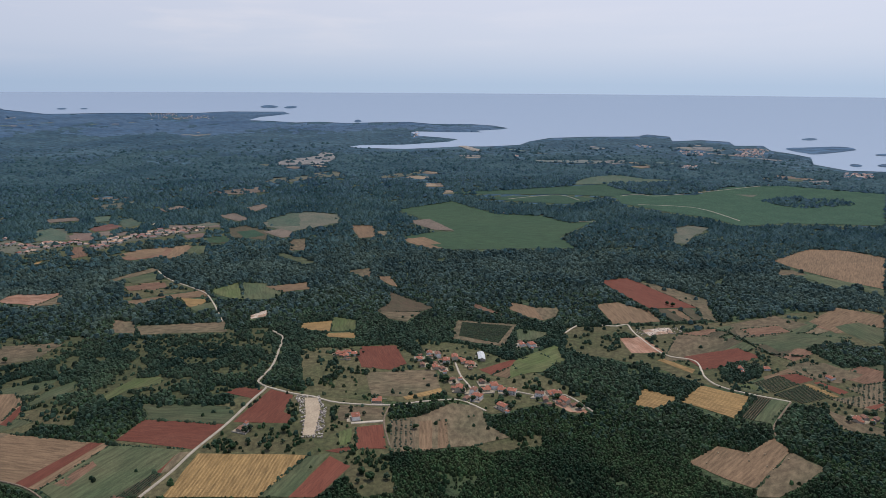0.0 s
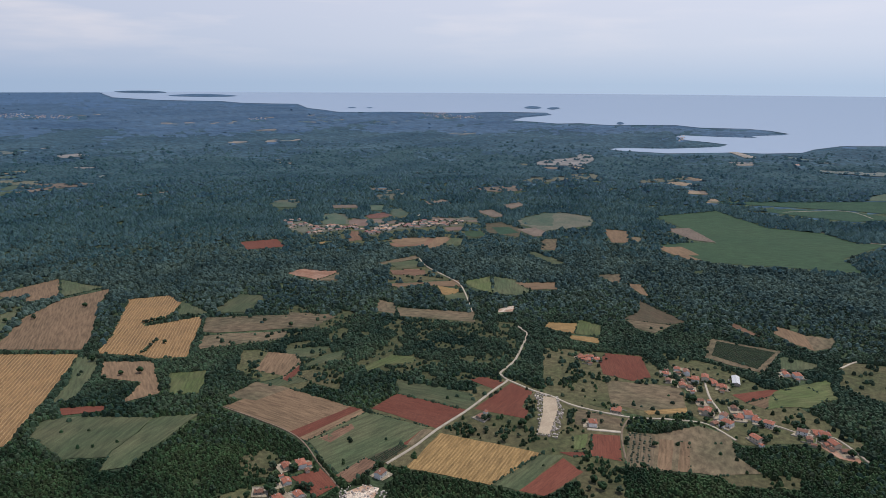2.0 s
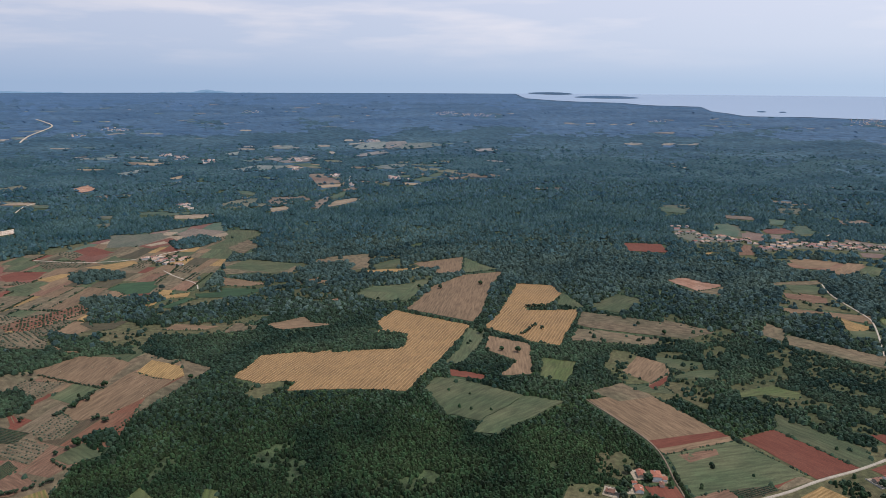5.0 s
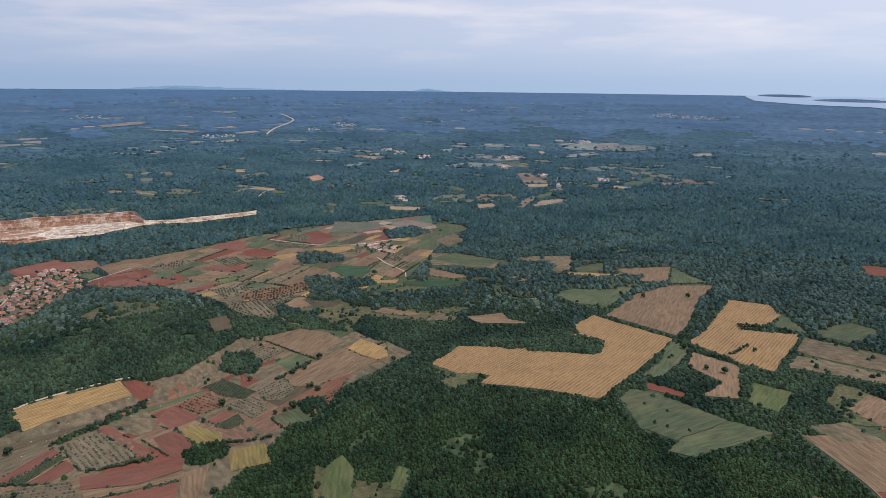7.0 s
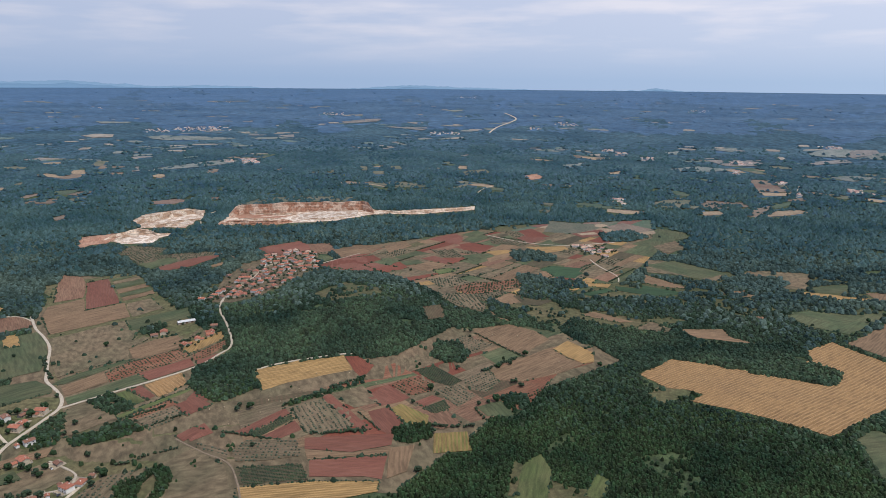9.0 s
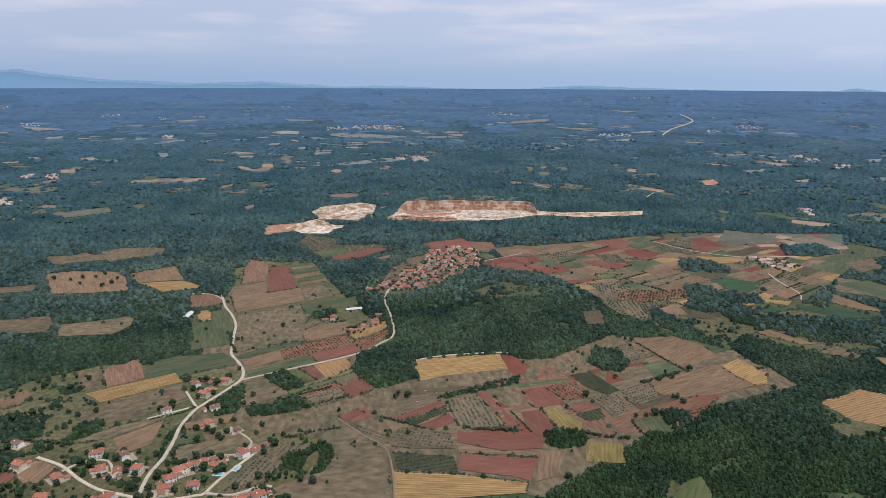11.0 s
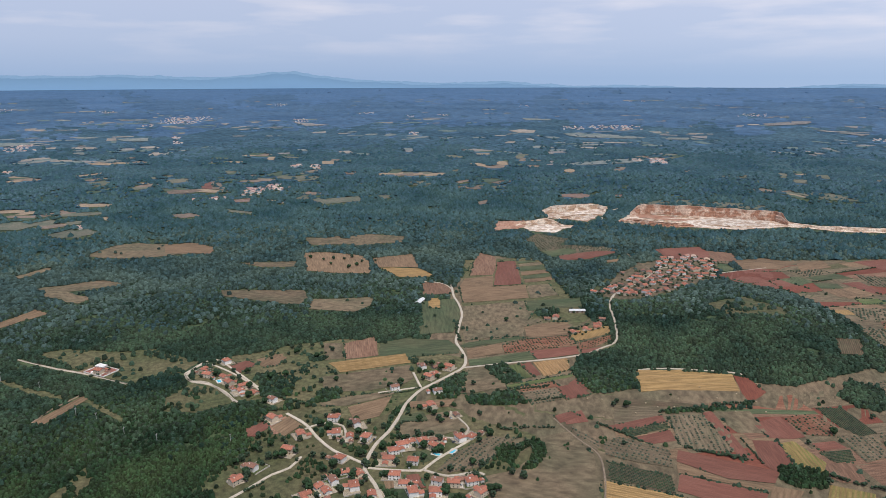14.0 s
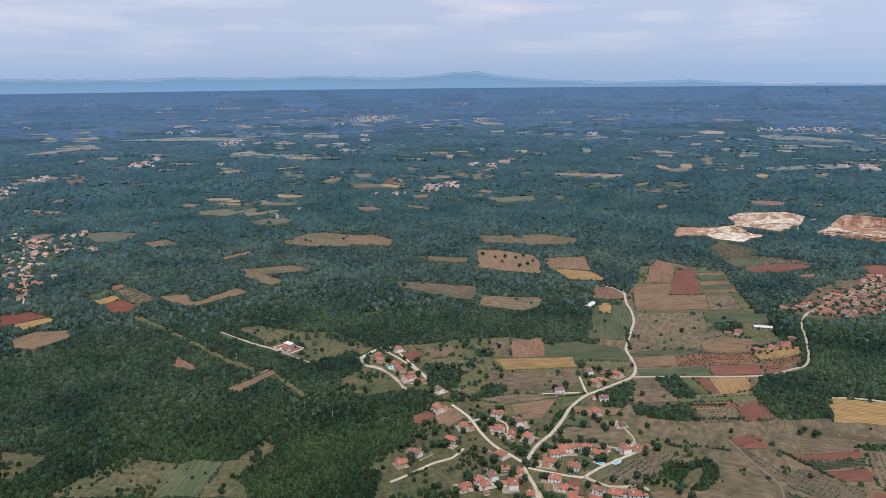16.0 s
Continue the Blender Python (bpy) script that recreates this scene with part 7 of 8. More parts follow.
# ---- houses ----
def part(name, bm, mat, parent, label=""):
    me = bpy.data.meshes.new(name)
    bm.to_mesh(me)
    bm.free()
    me.materials.append(mat)
    ob = new(name, me)
    ob.parent = parent
    return tagged(ob, label)


def box(bm, x0, x1, y0, y1, z0, z1):
    v = [bm.verts.new(p) for p in ((x0, y0, z0), (x1, y0, z0), (x1, y1, z0), (x0, y1, z0), (x0, y0, z1), (x1, y0, z1), (x1, y1, z1), (x0, y1, z1))]
    for f in ((3, 2, 1, 0), (4, 5, 6, 7), (0, 1, 5, 4), (1, 2, 6, 5), (2, 3, 7, 6), (3, 0, 4, 7)):
        bm.faces.new([v[i] for i in f])


TILE = material("terracotta_tiles", (0.43, 0.170, 0.108), (0.33, 0.140, 0.095), 0.4, 2.5, 0.8, 0.1, bands=0.35, band_colour=(0.25, 0.085, 0.05), fine_amount=0.25)
TILE_OLD = material("weathered_tiles", (0.27, 0.130, 0.085), (0.22, 0.13, 0.095), 0.4, 2.5, 0.85, 0.1, bands=0.35, band_colour=(0.17, 0.08, 0.055), fine_amount=0.25)
PLASTER = [material("white_plaster", (0.80, 0.77, 0.72), (0.72, 0.69, 0.64), 0.3, 2.0, 0.9, fine_amount=0.08, bump=0.1),
           material("cream_plaster", (0.60, 0.50, 0.38), (0.55, 0.46, 0.35), 0.3, 2.0, 0.9, fine_amount=0.08, bump=0.1),
           material("stone_wall", (0.36, 0.31, 0.26), (0.28, 0.24, 0.20), 0.5, 3.0, 0.95, fine_amount=0.3, bump=0.6)]
GLASS = plain("window_glass", (0.03, 0.035, 0.04), 0.1)
FRAME = plain("window_frame_paint", (0.5, 0.45, 0.38), 0.6)


def gable(bm_wall, bm_roof, x0, x1, d, top, hip, turn=None, at=(0, 0)):
    """Walls and a tiled double-pitch or hipped roof over a block from x0 to x1, 2d deep."""
    w0, r0 = len(bm_wall.verts), len(bm_roof.verts)
    rise_h, e, th = d * 0.40, 0.5, 0.2
    box(bm_wall, x0, x1, -d, d, -0.8, top)
    ridge = d * 0.85 if hip else -e
    if not hip:
        for sx in (x0, x1):
            tri = [bm_wall.verts.new(p) for p in ((sx, -d, top), (sx, d, top), (sx, 0, top + rise_h))]
            bm_wall.faces.new(tri if sx == x1 else tri[::-1])
    ez = top - e * 0.40
    low = [(x0 - e, -d - e, ez), (x1 + e, -d - e, ez), (x1 + e, d + e, ez), (x0 - e, d + e, ez)]
    top_line = [(x0 + ridge, 0, top + rise_h), (x1 - ridge, 0, top + rise_h)]
    for dz, flip in ((th, False), (0.0, True)):
        v = [bm_roof.verts.new((a, b, c + dz)) for a, b, c in low + top_line]
        for f in ((0, 1, 5, 4), (2, 3, 4, 5)) + (((1, 2, 5), (3, 0, 4)) if hip else ()):
            bm_roof.faces.new([v[k] for k in (f[::-1] if flip else f)])
    for k in range(4):
        a, b = low[k], low[(k + 1) % 4]
        if hip or k % 2 == 0:
            v = [bm_roof.verts.new(p) for p in (a, b, (b[0], b[1], b[2] + th), (a[0], a[1], a[2] + th))]
            bm_roof.faces.new(v)
    if turn is not None:
        m = Matrix.Translation((*at, 0)) @ Matrix.Rotation(turn, 4, "Z")
        bm_wall.verts.ensure_lookup_table(), bm_roof.verts.ensure_lookup_table()
        bmesh.ops.transform(bm_wall, matrix=m, verts=bm_wall.verts[w0:])
        bmesh.ops.transform(bm_roof, matrix=m, verts=bm_roof.verts[r0:])
    return top + rise_h


def house_proto(length, depth, storeys, wall_mat, roof_mat, label, hip=False, wing=0.0, far=False):
    top = 2.65 * storeys + 0.3
    home = new("house")
    l, d = length / 2, depth / 2
    wall, roof = bmesh.new(), bmesh.new()
    peak = gable(wall, roof, -l, l, d, top, hip)
    part("wall", wall, wall_mat, home)
    part("roof", roof, roof_mat, home)
    if wing:
        wall, roof = bmesh.new(), bmesh.new()
        gable(wall, roof, -wing, wing, d * 0.62, top - (2.4 if storeys > 1 else 0.5), False, math.pi / 2, (-l * 0.45, -d - wing * 0.7))
        part("wing_wall", wall, wall_mat, home)
        part("wing_roof", roof, roof_mat, home)
        bm = bmesh.new()
        box(bm, -l * 0.45 + d * 0.62 + 0.1, l - 0.3, -d - 2.6, -d, 0.0, 0.25)
        part("terrace", bm, PAVING, home)
    bm = bmesh.new()
    box(bm, l * 0.4 - 0.35, l * 0.4 + 0.35, d * 0.3 - 0.35, d * 0.3 + 0.35, top, peak + 0.5)
    box(bm, l * 0.4 - 0.45, l * 0.4 + 0.45, d * 0.3 - 0.45, d * 0.3 + 0.45, peak + 0.5, peak + 0.65)
    part("chimney", bm, wall_mat, home)
    count = max(2, int(length / 3.6))
    for s in range(0 if far else storeys):
        for side in (-1, 1):
            for k in range(count):
                x = -l + length * (k + 0.5) / count
                if wing and side < 0 and x < -l * 0.45 + d * 0.7:
                    continue
                z, y0 = 0.9 + 2.65 * s, side * d
                bm = bmesh.new()
                if s == 0 and k == count - 1 and side < 0:
                    box(bm, x - 0.5, x + 0.5, y0 - 0.06, y0 + 0.06, 0.1, 2.15)
                    part("door", bm, SHUTTER, home)
                    continue
                box(bm, x - 0.6, x + 0.6, y0 - 0.05, y0 + 0.05, z - 0.1, z + 1.35)
                w = part("window", bm, FRAME, home)
                bm = bmesh.new()
                box(bm, x - 0.48, x + 0.48, y0 - 0.07, y0 + 0.07, z, z + 1.25)
                part("pane", bm, GLASS, w)
    return tagged(home, label, "house", "village houses")


def barn_proto():
    home = new("barn")
    wall, roof = bmesh.new(), bmesh.new()
    gable(wall, roof, -13, 13, 4.5, 3.2, False)
    part("wall", wall, PLASTER[2], home)
    part("roof", roof, SHEET, home)
    for x in (-8, 0, 8):
        bm = bmesh.new()
        box(bm, x - 1.6, x + 1.6, -4.58, -4.42, 0.1, 2.7)
        part("door", bm, SHUTTER, home)
    return tagged(home, "long low farm shed with a white sheet roof", "barn", "farm sheds")


PAVING = material("pale_paving", (0.44, 0.39, 0.33), (0.36, 0.32, 0.27), 0.3, 1.5, 0.9, fine_amount=0.2)
SHEET = material("white_sheet_roof", (0.66, 0.66, 0.65), (0.56, 0.56, 0.55), 0.2, 1.0, 0.6, bands=1.0, band_colour=(0.5, 0.5, 0.5), fine_amount=0.1)
SHUTTER = plain("brown_shutter_paint", (0.14, 0.075, 0.045), 0.6)
YARD = material("trodden_yard", (0.42, 0.35, 0.265), (0.27, 0.22, 0.15), 0.12, 0.6, 0.95)
GARDEN = material("garden_green", (0.060, 0.085, 0.030), (0.100, 0.100, 0.045), 0.15, 0.7, 0.95)


def lane_turn(x, y):
    """The direction of the nearest lane, and how far it is."""
    best, turn = 1e9, 20.0
    for line, half in LANES:
        dist = np.hypot(line[:, 0] - x, line[:, 1] - y)
        k = int(np.argmin(dist))
        if dist[k] < best:
            t = line[min(k + 1, len(line) - 1)] - line[max(k - 1, 0)]
            best, turn = dist[k], math.degrees(math.atan2(t[1], t[0]))
    return turn, best


def car_proto(paint, label):
    car = new("car")
    bm = bmesh.new()
    box(bm, -2.1, 2.1, -0.85, 0.85, 0.35, 0.95)
    bmesh.ops.bevel(bm, geom=bm.edges[:], offset=0.12, segments=1)
    part("body", bm, paint, car)
    bm = bmesh.new()
    box(bm, -1.5, 1.0, -0.75, 0.75, 0.95, 1.45)
    for v in bm.verts:
        if v.co.z > 1.2:
            v.co.x = v.co.x * 0.72
            v.co.y *= 0.85
    part("cabin", bm, GLASS, car)
    for x in (-1.3, 1.3):
        for y in (-0.8, 0.8):
            bm = bmesh.new()
            bmesh.ops.create_cone(bm, cap_ends=True, segments=10, radius1=0.34, radius2=0.34, depth=0.2,
                                  matrix=Matrix.Translation((x, y, 0.34)) @ Matrix.Rotation(math.pi / 2, 4, "X"))
            part("wheel", bm, RUBBER, car)
    return tagged(car, label, "car", "parked cars")


RUBBER = plain("black_rubber", (0.02, 0.02, 0.02), 0.8)


AFAR = []     # houses too far off to be told apart


def build_houses():
    w, c, st = PLASTER
    small = [house_proto(9.5, 7.6, 1, w, TILE, "small white cottage under a terracotta tiled roof"),
             house_proto(10, 8, 1, w, TILE, "small white cottage under a hipped tiled roof", True),
             house_proto(8, 6, 1, st, TILE_OLD, "low stone cottage under an old tiled roof"),
             house_proto(11, 7.4, 1, c, TILE, "long low cream cottage with a side wing", False, 3.0)]
    large = [house_proto(11, 9, 2, w, TILE, "two-storey white house under a terracotta hipped roof", True),
             house_proto(12, 8.5, 2, c, TILE, "two-storey cream house with a lower wing and terrace", False, 3.4),
             house_proto(10.5, 7.5, 2, w, TILE_OLD, "two-storey white house under weathered roof tiles"),
             house_proto(12, 9, 2, w, TILE, "two-storey white house with a tiled wing and terrace", True, 3.2)]
    plain_homes = [house_proto(11, 9, 1, w, TILE, "white village house under a tiled roof", far=True),
                   house_proto(13, 10, 1.5, c, TILE, "tall cream village house under red tiles", far=True),
                   house_proto(11, 9.5, 1.5, w, TILE, "tall white village house under a hipped tiled roof", True, far=True),
                   house_proto(10, 8, 1, st, TILE_OLD, "low stone village house under weathered tiles", far=True)]
    sheds = [house_proto(5.5, 4.2, 1, c, TILE_OLD, "small outbuilding under old tiles beside a house", far=True),
             house_proto(4.6, 3.6, 1, w, TILE, "small white garden shed under red tiles", far=True)]
    barns = [barn_proto()]
    cars = [car_proto(plain("white_car_paint", (0.7, 0.7, 0.7), 0.25), "small white car parked beside a house"),
            car_proto(plain("silver_car_paint", (0.35, 0.36, 0.38), 0.3), "small silver car parked beside a house"),
            car_proto(plain("dark_car_paint", (0.05, 0.06, 0.09), 0.25), "small dark blue car parked beside a house")]
    r = random.Random(4)
    stood = []
    for size, x, y in HOMES:
        if any(math.hypot(x - a, y - b) < (12.0 if math.hypot(x, y) > 1250 else 11.5 if size > 1 else 9.5) for a, b in stood):
            continue
        stood.append((x, y))
        if size != 3 and math.hypot(x, y) > 1540:
            AFAR.append((x, y))
            continue
        kinds = (small, large, barns)[size - 1] if size == 3 or math.hypot(x, y) < 1080 else plain_homes
        turn, gap = lane_turn(x, y)
        if gap > 60:
            turn = 20 + r.uniform(-20, 20)
        turn += 90 * r.choice((0, 0, 0, 1)) + 180 * r.randint(0, 1) + r.uniform(-8, 8)
        z = float(height(x, y)) + 0.35
        copy_thing(r.choice(kinds), pose(x, y, z, 0, 0, turn))
        if math.hypot(x, y) > 1000:
            continue
        # the yard, its wall and a car
        a = radians(turn)
        u, v = np.array([math.cos(a), math.sin(a)]), np.array([-math.sin(a), math.cos(a)])
        lx, ly = r.uniform(7, 10), r.uniform(6.5, 9)
        shift = np.array([x, y]) + v * r.uniform(-4, 1) + u * r.uniform(-3, 3)
        corners = [shift + u * sx * lx * r.uniform(0.8, 1.15) + v * sy * ly * r.uniform(0.8, 1.15) for sx, sy in ((-1, -1), (1, -1), (1, 1), (-1, 1))]
        layer[0] += 1
        green = r.random() < 0.3
        yard = drape("garden" if green else "yard", [tuple(q) for q in corners], GARDEN if green else YARD, 0.36 + layer[0] * 0.0005)
        tagged(yard, "green garden plot beside a house" if green else "pale trodden yard beside a house", "yard", kind="structure")
        if r.random() < 0.6:
            fence = new("garden_wall")
            fence.matrix_world = pose(x, y, z, 0, 0, 0)
            for k in r.sample(range(4), 3):
                p, q = corners[k], corners[(k + 1) % 4]
                t = (q - p) / np.linalg.norm(q - p)
                n = np.array([-t[1], t[0]]) * 0.15
                bm = bmesh.new()
                ring = [p - n, q - n, q + n, p + n]
                vs = [bm.verts.new((c2[0] - x, c2[1] - y, zz)) for zz in (-0.4, 1.1) for c2 in ring]
                for f in ((4, 5, 6, 7), (0, 1, 5, 4), (1, 2, 6, 5), (2, 3, 7, 6), (3, 0, 4, 7)):
                    bm.faces.new([vs[i2] for i2 in f])
                bmesh.ops.recalc_face_normals(bm, faces=bm.faces[:])
                part("wall_run", bm, PAVING, fence)
            tagged(fence, "pale low masonry wall round a garden", "wall", "garden walls")
        if r.random() < 0.6 and size != 3:
            spot = np.array([x, y]) + u * r.choice((-1, 1)) * r.uniform(10.5, 13) + v * r.uniform(-5, 5)
            clear_of = min(math.hypot(spot[0] - b[1], spot[1] - b[2]) for b in HOMES)
            if clear_of > 9.0 and all(np.hypot(*(line - spot).T).min() > half + 3 for line, half in LANES):
                copy_thing(r.choice(sheds), pose(spot[0], spot[1], float(height(*spot)) + 0.35, 0, 0, turn + 90 * r.randint(0, 1)))
        if r.random() < 0.35 and size != 3:
            spot = np.array([x, y]) - v * r.uniform(7.5, 9) + u * r.uniform(-4, 4)
            copy_thing(r.choice(cars), pose(spot[0], spot[1], float(height(*spot)) + 0.75, 0, 0, turn + r.choice((0, 90)) + r.uniform(-10, 10)))
    for h in small + large + plain_homes + sheds + barns + cars:
        for o in (*h.children_recursive, h):
            bpy.data.objects.remove(o)


def build_courts():
    """A walled court with red paving and a flat-roofed white building."""
    paving = material("red_court_paving", (0.30, 0.12, 0.09), (0.24, 0.10, 0.08), 0.3, 1.5, 0.9)
    for x, y in COURTS:
        court = new("walled_court")
        court.matrix_world = pose(x, y, float(height(x, y)) + 0.4, 0, 0, lane_turn(x, y)[0]) @ Matrix.Diagonal((1.4, 1.4, 1.2, 1))
        bm = bmesh.new()
        box(bm, -13, 13, -9, 9, -0.3, 0.25)
        part("paving", bm, paving, court, "red paved court")
        bm = bmesh.new()
        box(bm, -8, 6, -6.5, -1.5, 0.25, 0.32)
        part("terrace", bm, PLASTER[0], court)
        for a in ((-13.2, 13.2, -9.2, -8.9), (-13.2, 13.2, 8.9, 9.2), (-13.2, -12.9, -8.9, 8.9), (12.9, 13.2, -8.9, 8.9)):
            bm = bmesh.new()
            box(bm, *a, -0.4, 1.3)
            part("wall", bm, PLASTER[0], court)
        bm = bmesh.new()
        box(bm, -11, -1, 2, 8, 0.2, 3.6)
        box(bm, -11.2, -0.8, 1.8, 8.2, 3.6, 3.9)
        part("building", bm, PLASTER[0], court, "flat-roofed white building")
        for k in (-9, -6, -3):
            bm = bmesh.new()
            box(bm, k - 0.7, k + 0.7, 1.9, 2.1, 1.0, 2.4)
            part("window", bm, GLASS, court)
        tagged(court, "white walled court with red paving and a flat building", "courtyard")


def stone_heaps():
    """Blocks and spoil round the stone yards."""
    pale = material("pale_stone_blocks", (0.52, 0.46, 0.40), (0.38, 0.33, 0.28), 0.5, 1.5, 0.95, island=0.3)
    r = np.random.default_rng(31)
    for kind, poly, share in list(OPEN):
        if kind not in ("bare", "pale") or np.hypot(*poly.T).max() > 1150:
            continue
        c = poly.mean(0)
        wide = c + (poly - c) * np.array([1.8, 1.1])
        lo, hi = wide.min(0), wide.max(0)
        verts, faces = [], []
        while len(verts) < 8 * (240 if kind == "pale" else 90):
            q = r.uniform(lo, hi)
            if not inside(wide, q[:1], q[1:])[0] or (kind == "pale" and inside(poly, q[:1], q[1:])[0]):
                continue
            s, a = r.uniform(0.35, 1.1, 3), r.uniform(0, 3.14)
            z = float(height(*q)) + 0.4
            b = len(verts)
            for zz in (0, s[2] * 1.3):
                for su, sv in ((-1, -1), (1, -1), (1, 1), (-1, 1)):
                    k = 1 - 0.25 * (zz > 0) * r.uniform()
                    verts.append((q[0] + k * (su * s[0] * math.cos(a) - sv * s[1] * math.sin(a)), q[1] + k * (su * s[0] * math.sin(a) + sv * s[1] * math.cos(a)), z + zz))
            faces += [(b + 4, b + 5, b + 6, b + 7), (b, b + 1, b + 5, b + 4), (b + 1, b + 2, b + 6, b + 5), (b + 2, b + 3, b + 7, b + 6), (b + 3, b, b + 4, b + 7)]
        OPEN.append(("yard", wide, 0.0))
        tagged(from_arrays("stone_heap", verts, faces, pale), "heaps of pale cut stone blocks in a yard", "stone heap", kind="stuff")


# ---- quarry ----
ROCK_RED = material("red_quarry_rock", (0.34, 0.180, 0.118), (0.52, 0.38, 0.29), 0.05, 0.25, 0.95, 0.05, bump=1.0, fine_amount=0.35, edge=0.05)
ROCK = material("quarry_rock", (0.42, 0.29, 0.20), (0.62, 0.52, 0.42), 0.05, 0.3, 0.95, 0.05, bump=1.0, fine_amount=0.3, edge=0.05)


def build_cliff(tall, base):
    """A cut rock face with benches and an uneven rim; its back slopes down into the wood."""
    p = np.array(base, float)
    seg = np.linalg.norm(np.diff(p, axis=0), axis=1)
    s = np.concatenate([[0], np.cumsum(seg)])
    at = np.arange(0, s[-1], 4.0)
    line = np.stack([np.interp(at, s, p[:, 0]), np.interp(at, s, p[:, 1])], -1)
    away = line / np.linalg.norm(line, axis=1)[:, None]
    steps = ((-0.25, -1.0), (0.0, 0.1), (0.4, 0.34), (1.4, 0.36), (1.8, 0.64), (3.4, 0.66), (3.8, 0.98), (4.6, 1.0), (6.5, 0.95), (9.0, -0.3))
    verts, faces = [], []
    n = len(steps)
    for k, (c, w) in enumerate(zip(line, away)):
        taper = min(1.0, 0.25 + at[k] / 40, 0.25 + (s[-1] - at[k]) / 40)
        for j, (back, up) in enumerate(steps):
            wob = 2.4 * noise.noise((c[0] * 0.05, c[1] * 0.05, j * 0.7)) + 1.2 * noise.noise((c[0] * 0.2, c[1] * 0.2, j))
            xy = c + w * (back * tall / 9 + wob)
            lift = up * tall * taper * (1 + 0.12 * noise.noise((c[0] * 0.03, c[1] * 0.03, 9.0)))
            verts.append((xy[0], xy[1], float(height(xy[0], xy[1])) + lift))
        if k:
            b = n * k
            faces += [(b - n + j, b + j, b + j + 1, b - n + j + 1) for j in range(n - 1)]
    return tagged(from_arrays("quarry_face", verts, faces, ROCK_RED if tall in (27, 11) else ROCK), "cut red and pale quarry rock face with benches", "quarry", kind="structure")


# ---- grove trees, vine rows, straw rows ----
def rows_inside(poly, gap, step, margin=2.0, first=False):
    """Places along rows parallel to the longest side of a plan outline."""
    side = np.roll(poly, -1, 0) - poly
    d = side[0] if first else side[np.argmax(np.linalg.norm(side, axis=1))]
    d = d / np.linalg.norm(d)
    e = np.array([-d[1], d[0]])
    c = poly.mean(0)
    q = poly - c
    us, vs = q @ d, q @ e
    u, v = np.meshgrid(np.arange(us.min() + margin, us.max(), step), np.arange(vs.min() + margin, vs.max(), gap))
    x, y = c[0] + u * d[0] + v * e[0], c[1] + u * d[1] + v * e[1]
    ok = inside(poly, x.ravel(), y.ravel())
    return x.ravel()[ok], y.ravel()[ok], v.ravel()[ok], d, e


def uncovered(x, y, later):
    free = np.ones(len(x), bool)
    for kind, poly, share in later:
        lo, hi = poly.min(0), poly.max(0)
        near = np.nonzero((x > lo[0]) & (x < hi[0]) & (y > lo[1]) & (y < hi[1]))[0]
        if len(near) and kind not in ("scrub", "bush", "far", "sea"):
            free[near[inside(poly, x[near], y[near])]] = False
    for line, half in LANES:
        lo, hi = line.min(0) - half, line.max(0) + half
        for k in np.nonzero((x > lo[0]) & (x < hi[0]) & (y > lo[1]) & (y < hi[1]))[0]:
            if np.hypot(line[:, 0] - x[k], line[:, 1] - y[k]).min() < half + 3:
                free[k] = False
    return free


def build_groves():
    shapes = [clump(1, 1, 80 + k) for k in range(5)]
    fields_now = list(OPEN)
    for place, (kind, poly, share) in enumerate(fields_now):
        far = np.hypot(*poly.T).max()
        if kind in ("olive", "orch") and far < 2200:
            near = far < 1100
            x, y, v, d, e = rows_inside(poly, 5.6 if near else 7.5, 4.6 if near else 7)
            free = uncovered(x, y, fields_now[place + 1:])
            x, y = x[free], y[free]
            if len(x) < 2:
                continue
            ok = rng.uniform(0, 1, len(x)) < 0.8
            x, y = x[ok] + rng.normal(0, 0.4, ok.sum()), y[ok] + rng.normal(0, 0.4, ok.sum())
            size = rng.uniform(0.7, 1.2, len(x)) * (2.5 if near else 3.6)
            ob = plant("grove_trees", x, y, size, size * 0.9, shapes, LEAF_GREY if kind == "olive" else LEAF_DARK)
            tagged(ob, "grey-green olive trees in even rows" if kind == "olive" else "dark fruit trees in even rows", "trees", kind="stuff")
        elif kind in ("vine", "vinered") and far < 1100:
            x, y, v, d, e = rows_inside(poly, 2.6, 1.6, 0.8)
            free = uncovered(x, y, fields_now[place + 1:])
            x, y = x[free], y[free]
            if len(x) < 2:
                continue
            size = rng.uniform(0.8, 1.2, len(x))
            ob = plant("vine_rows", x, y, 1.7 * size, 1.5 * size, [clump(0, 1, 90), clump(0, 1, 91)], LEAF_DARK)
            tagged(ob, "leafy vine rows", "vines", kind="stuff")
        elif kind == "stub":
            x, y, v, d, e = rows_inside(poly, 4.7, 5.0, 1.5, True)
            straw_rows(x, y, d, e)


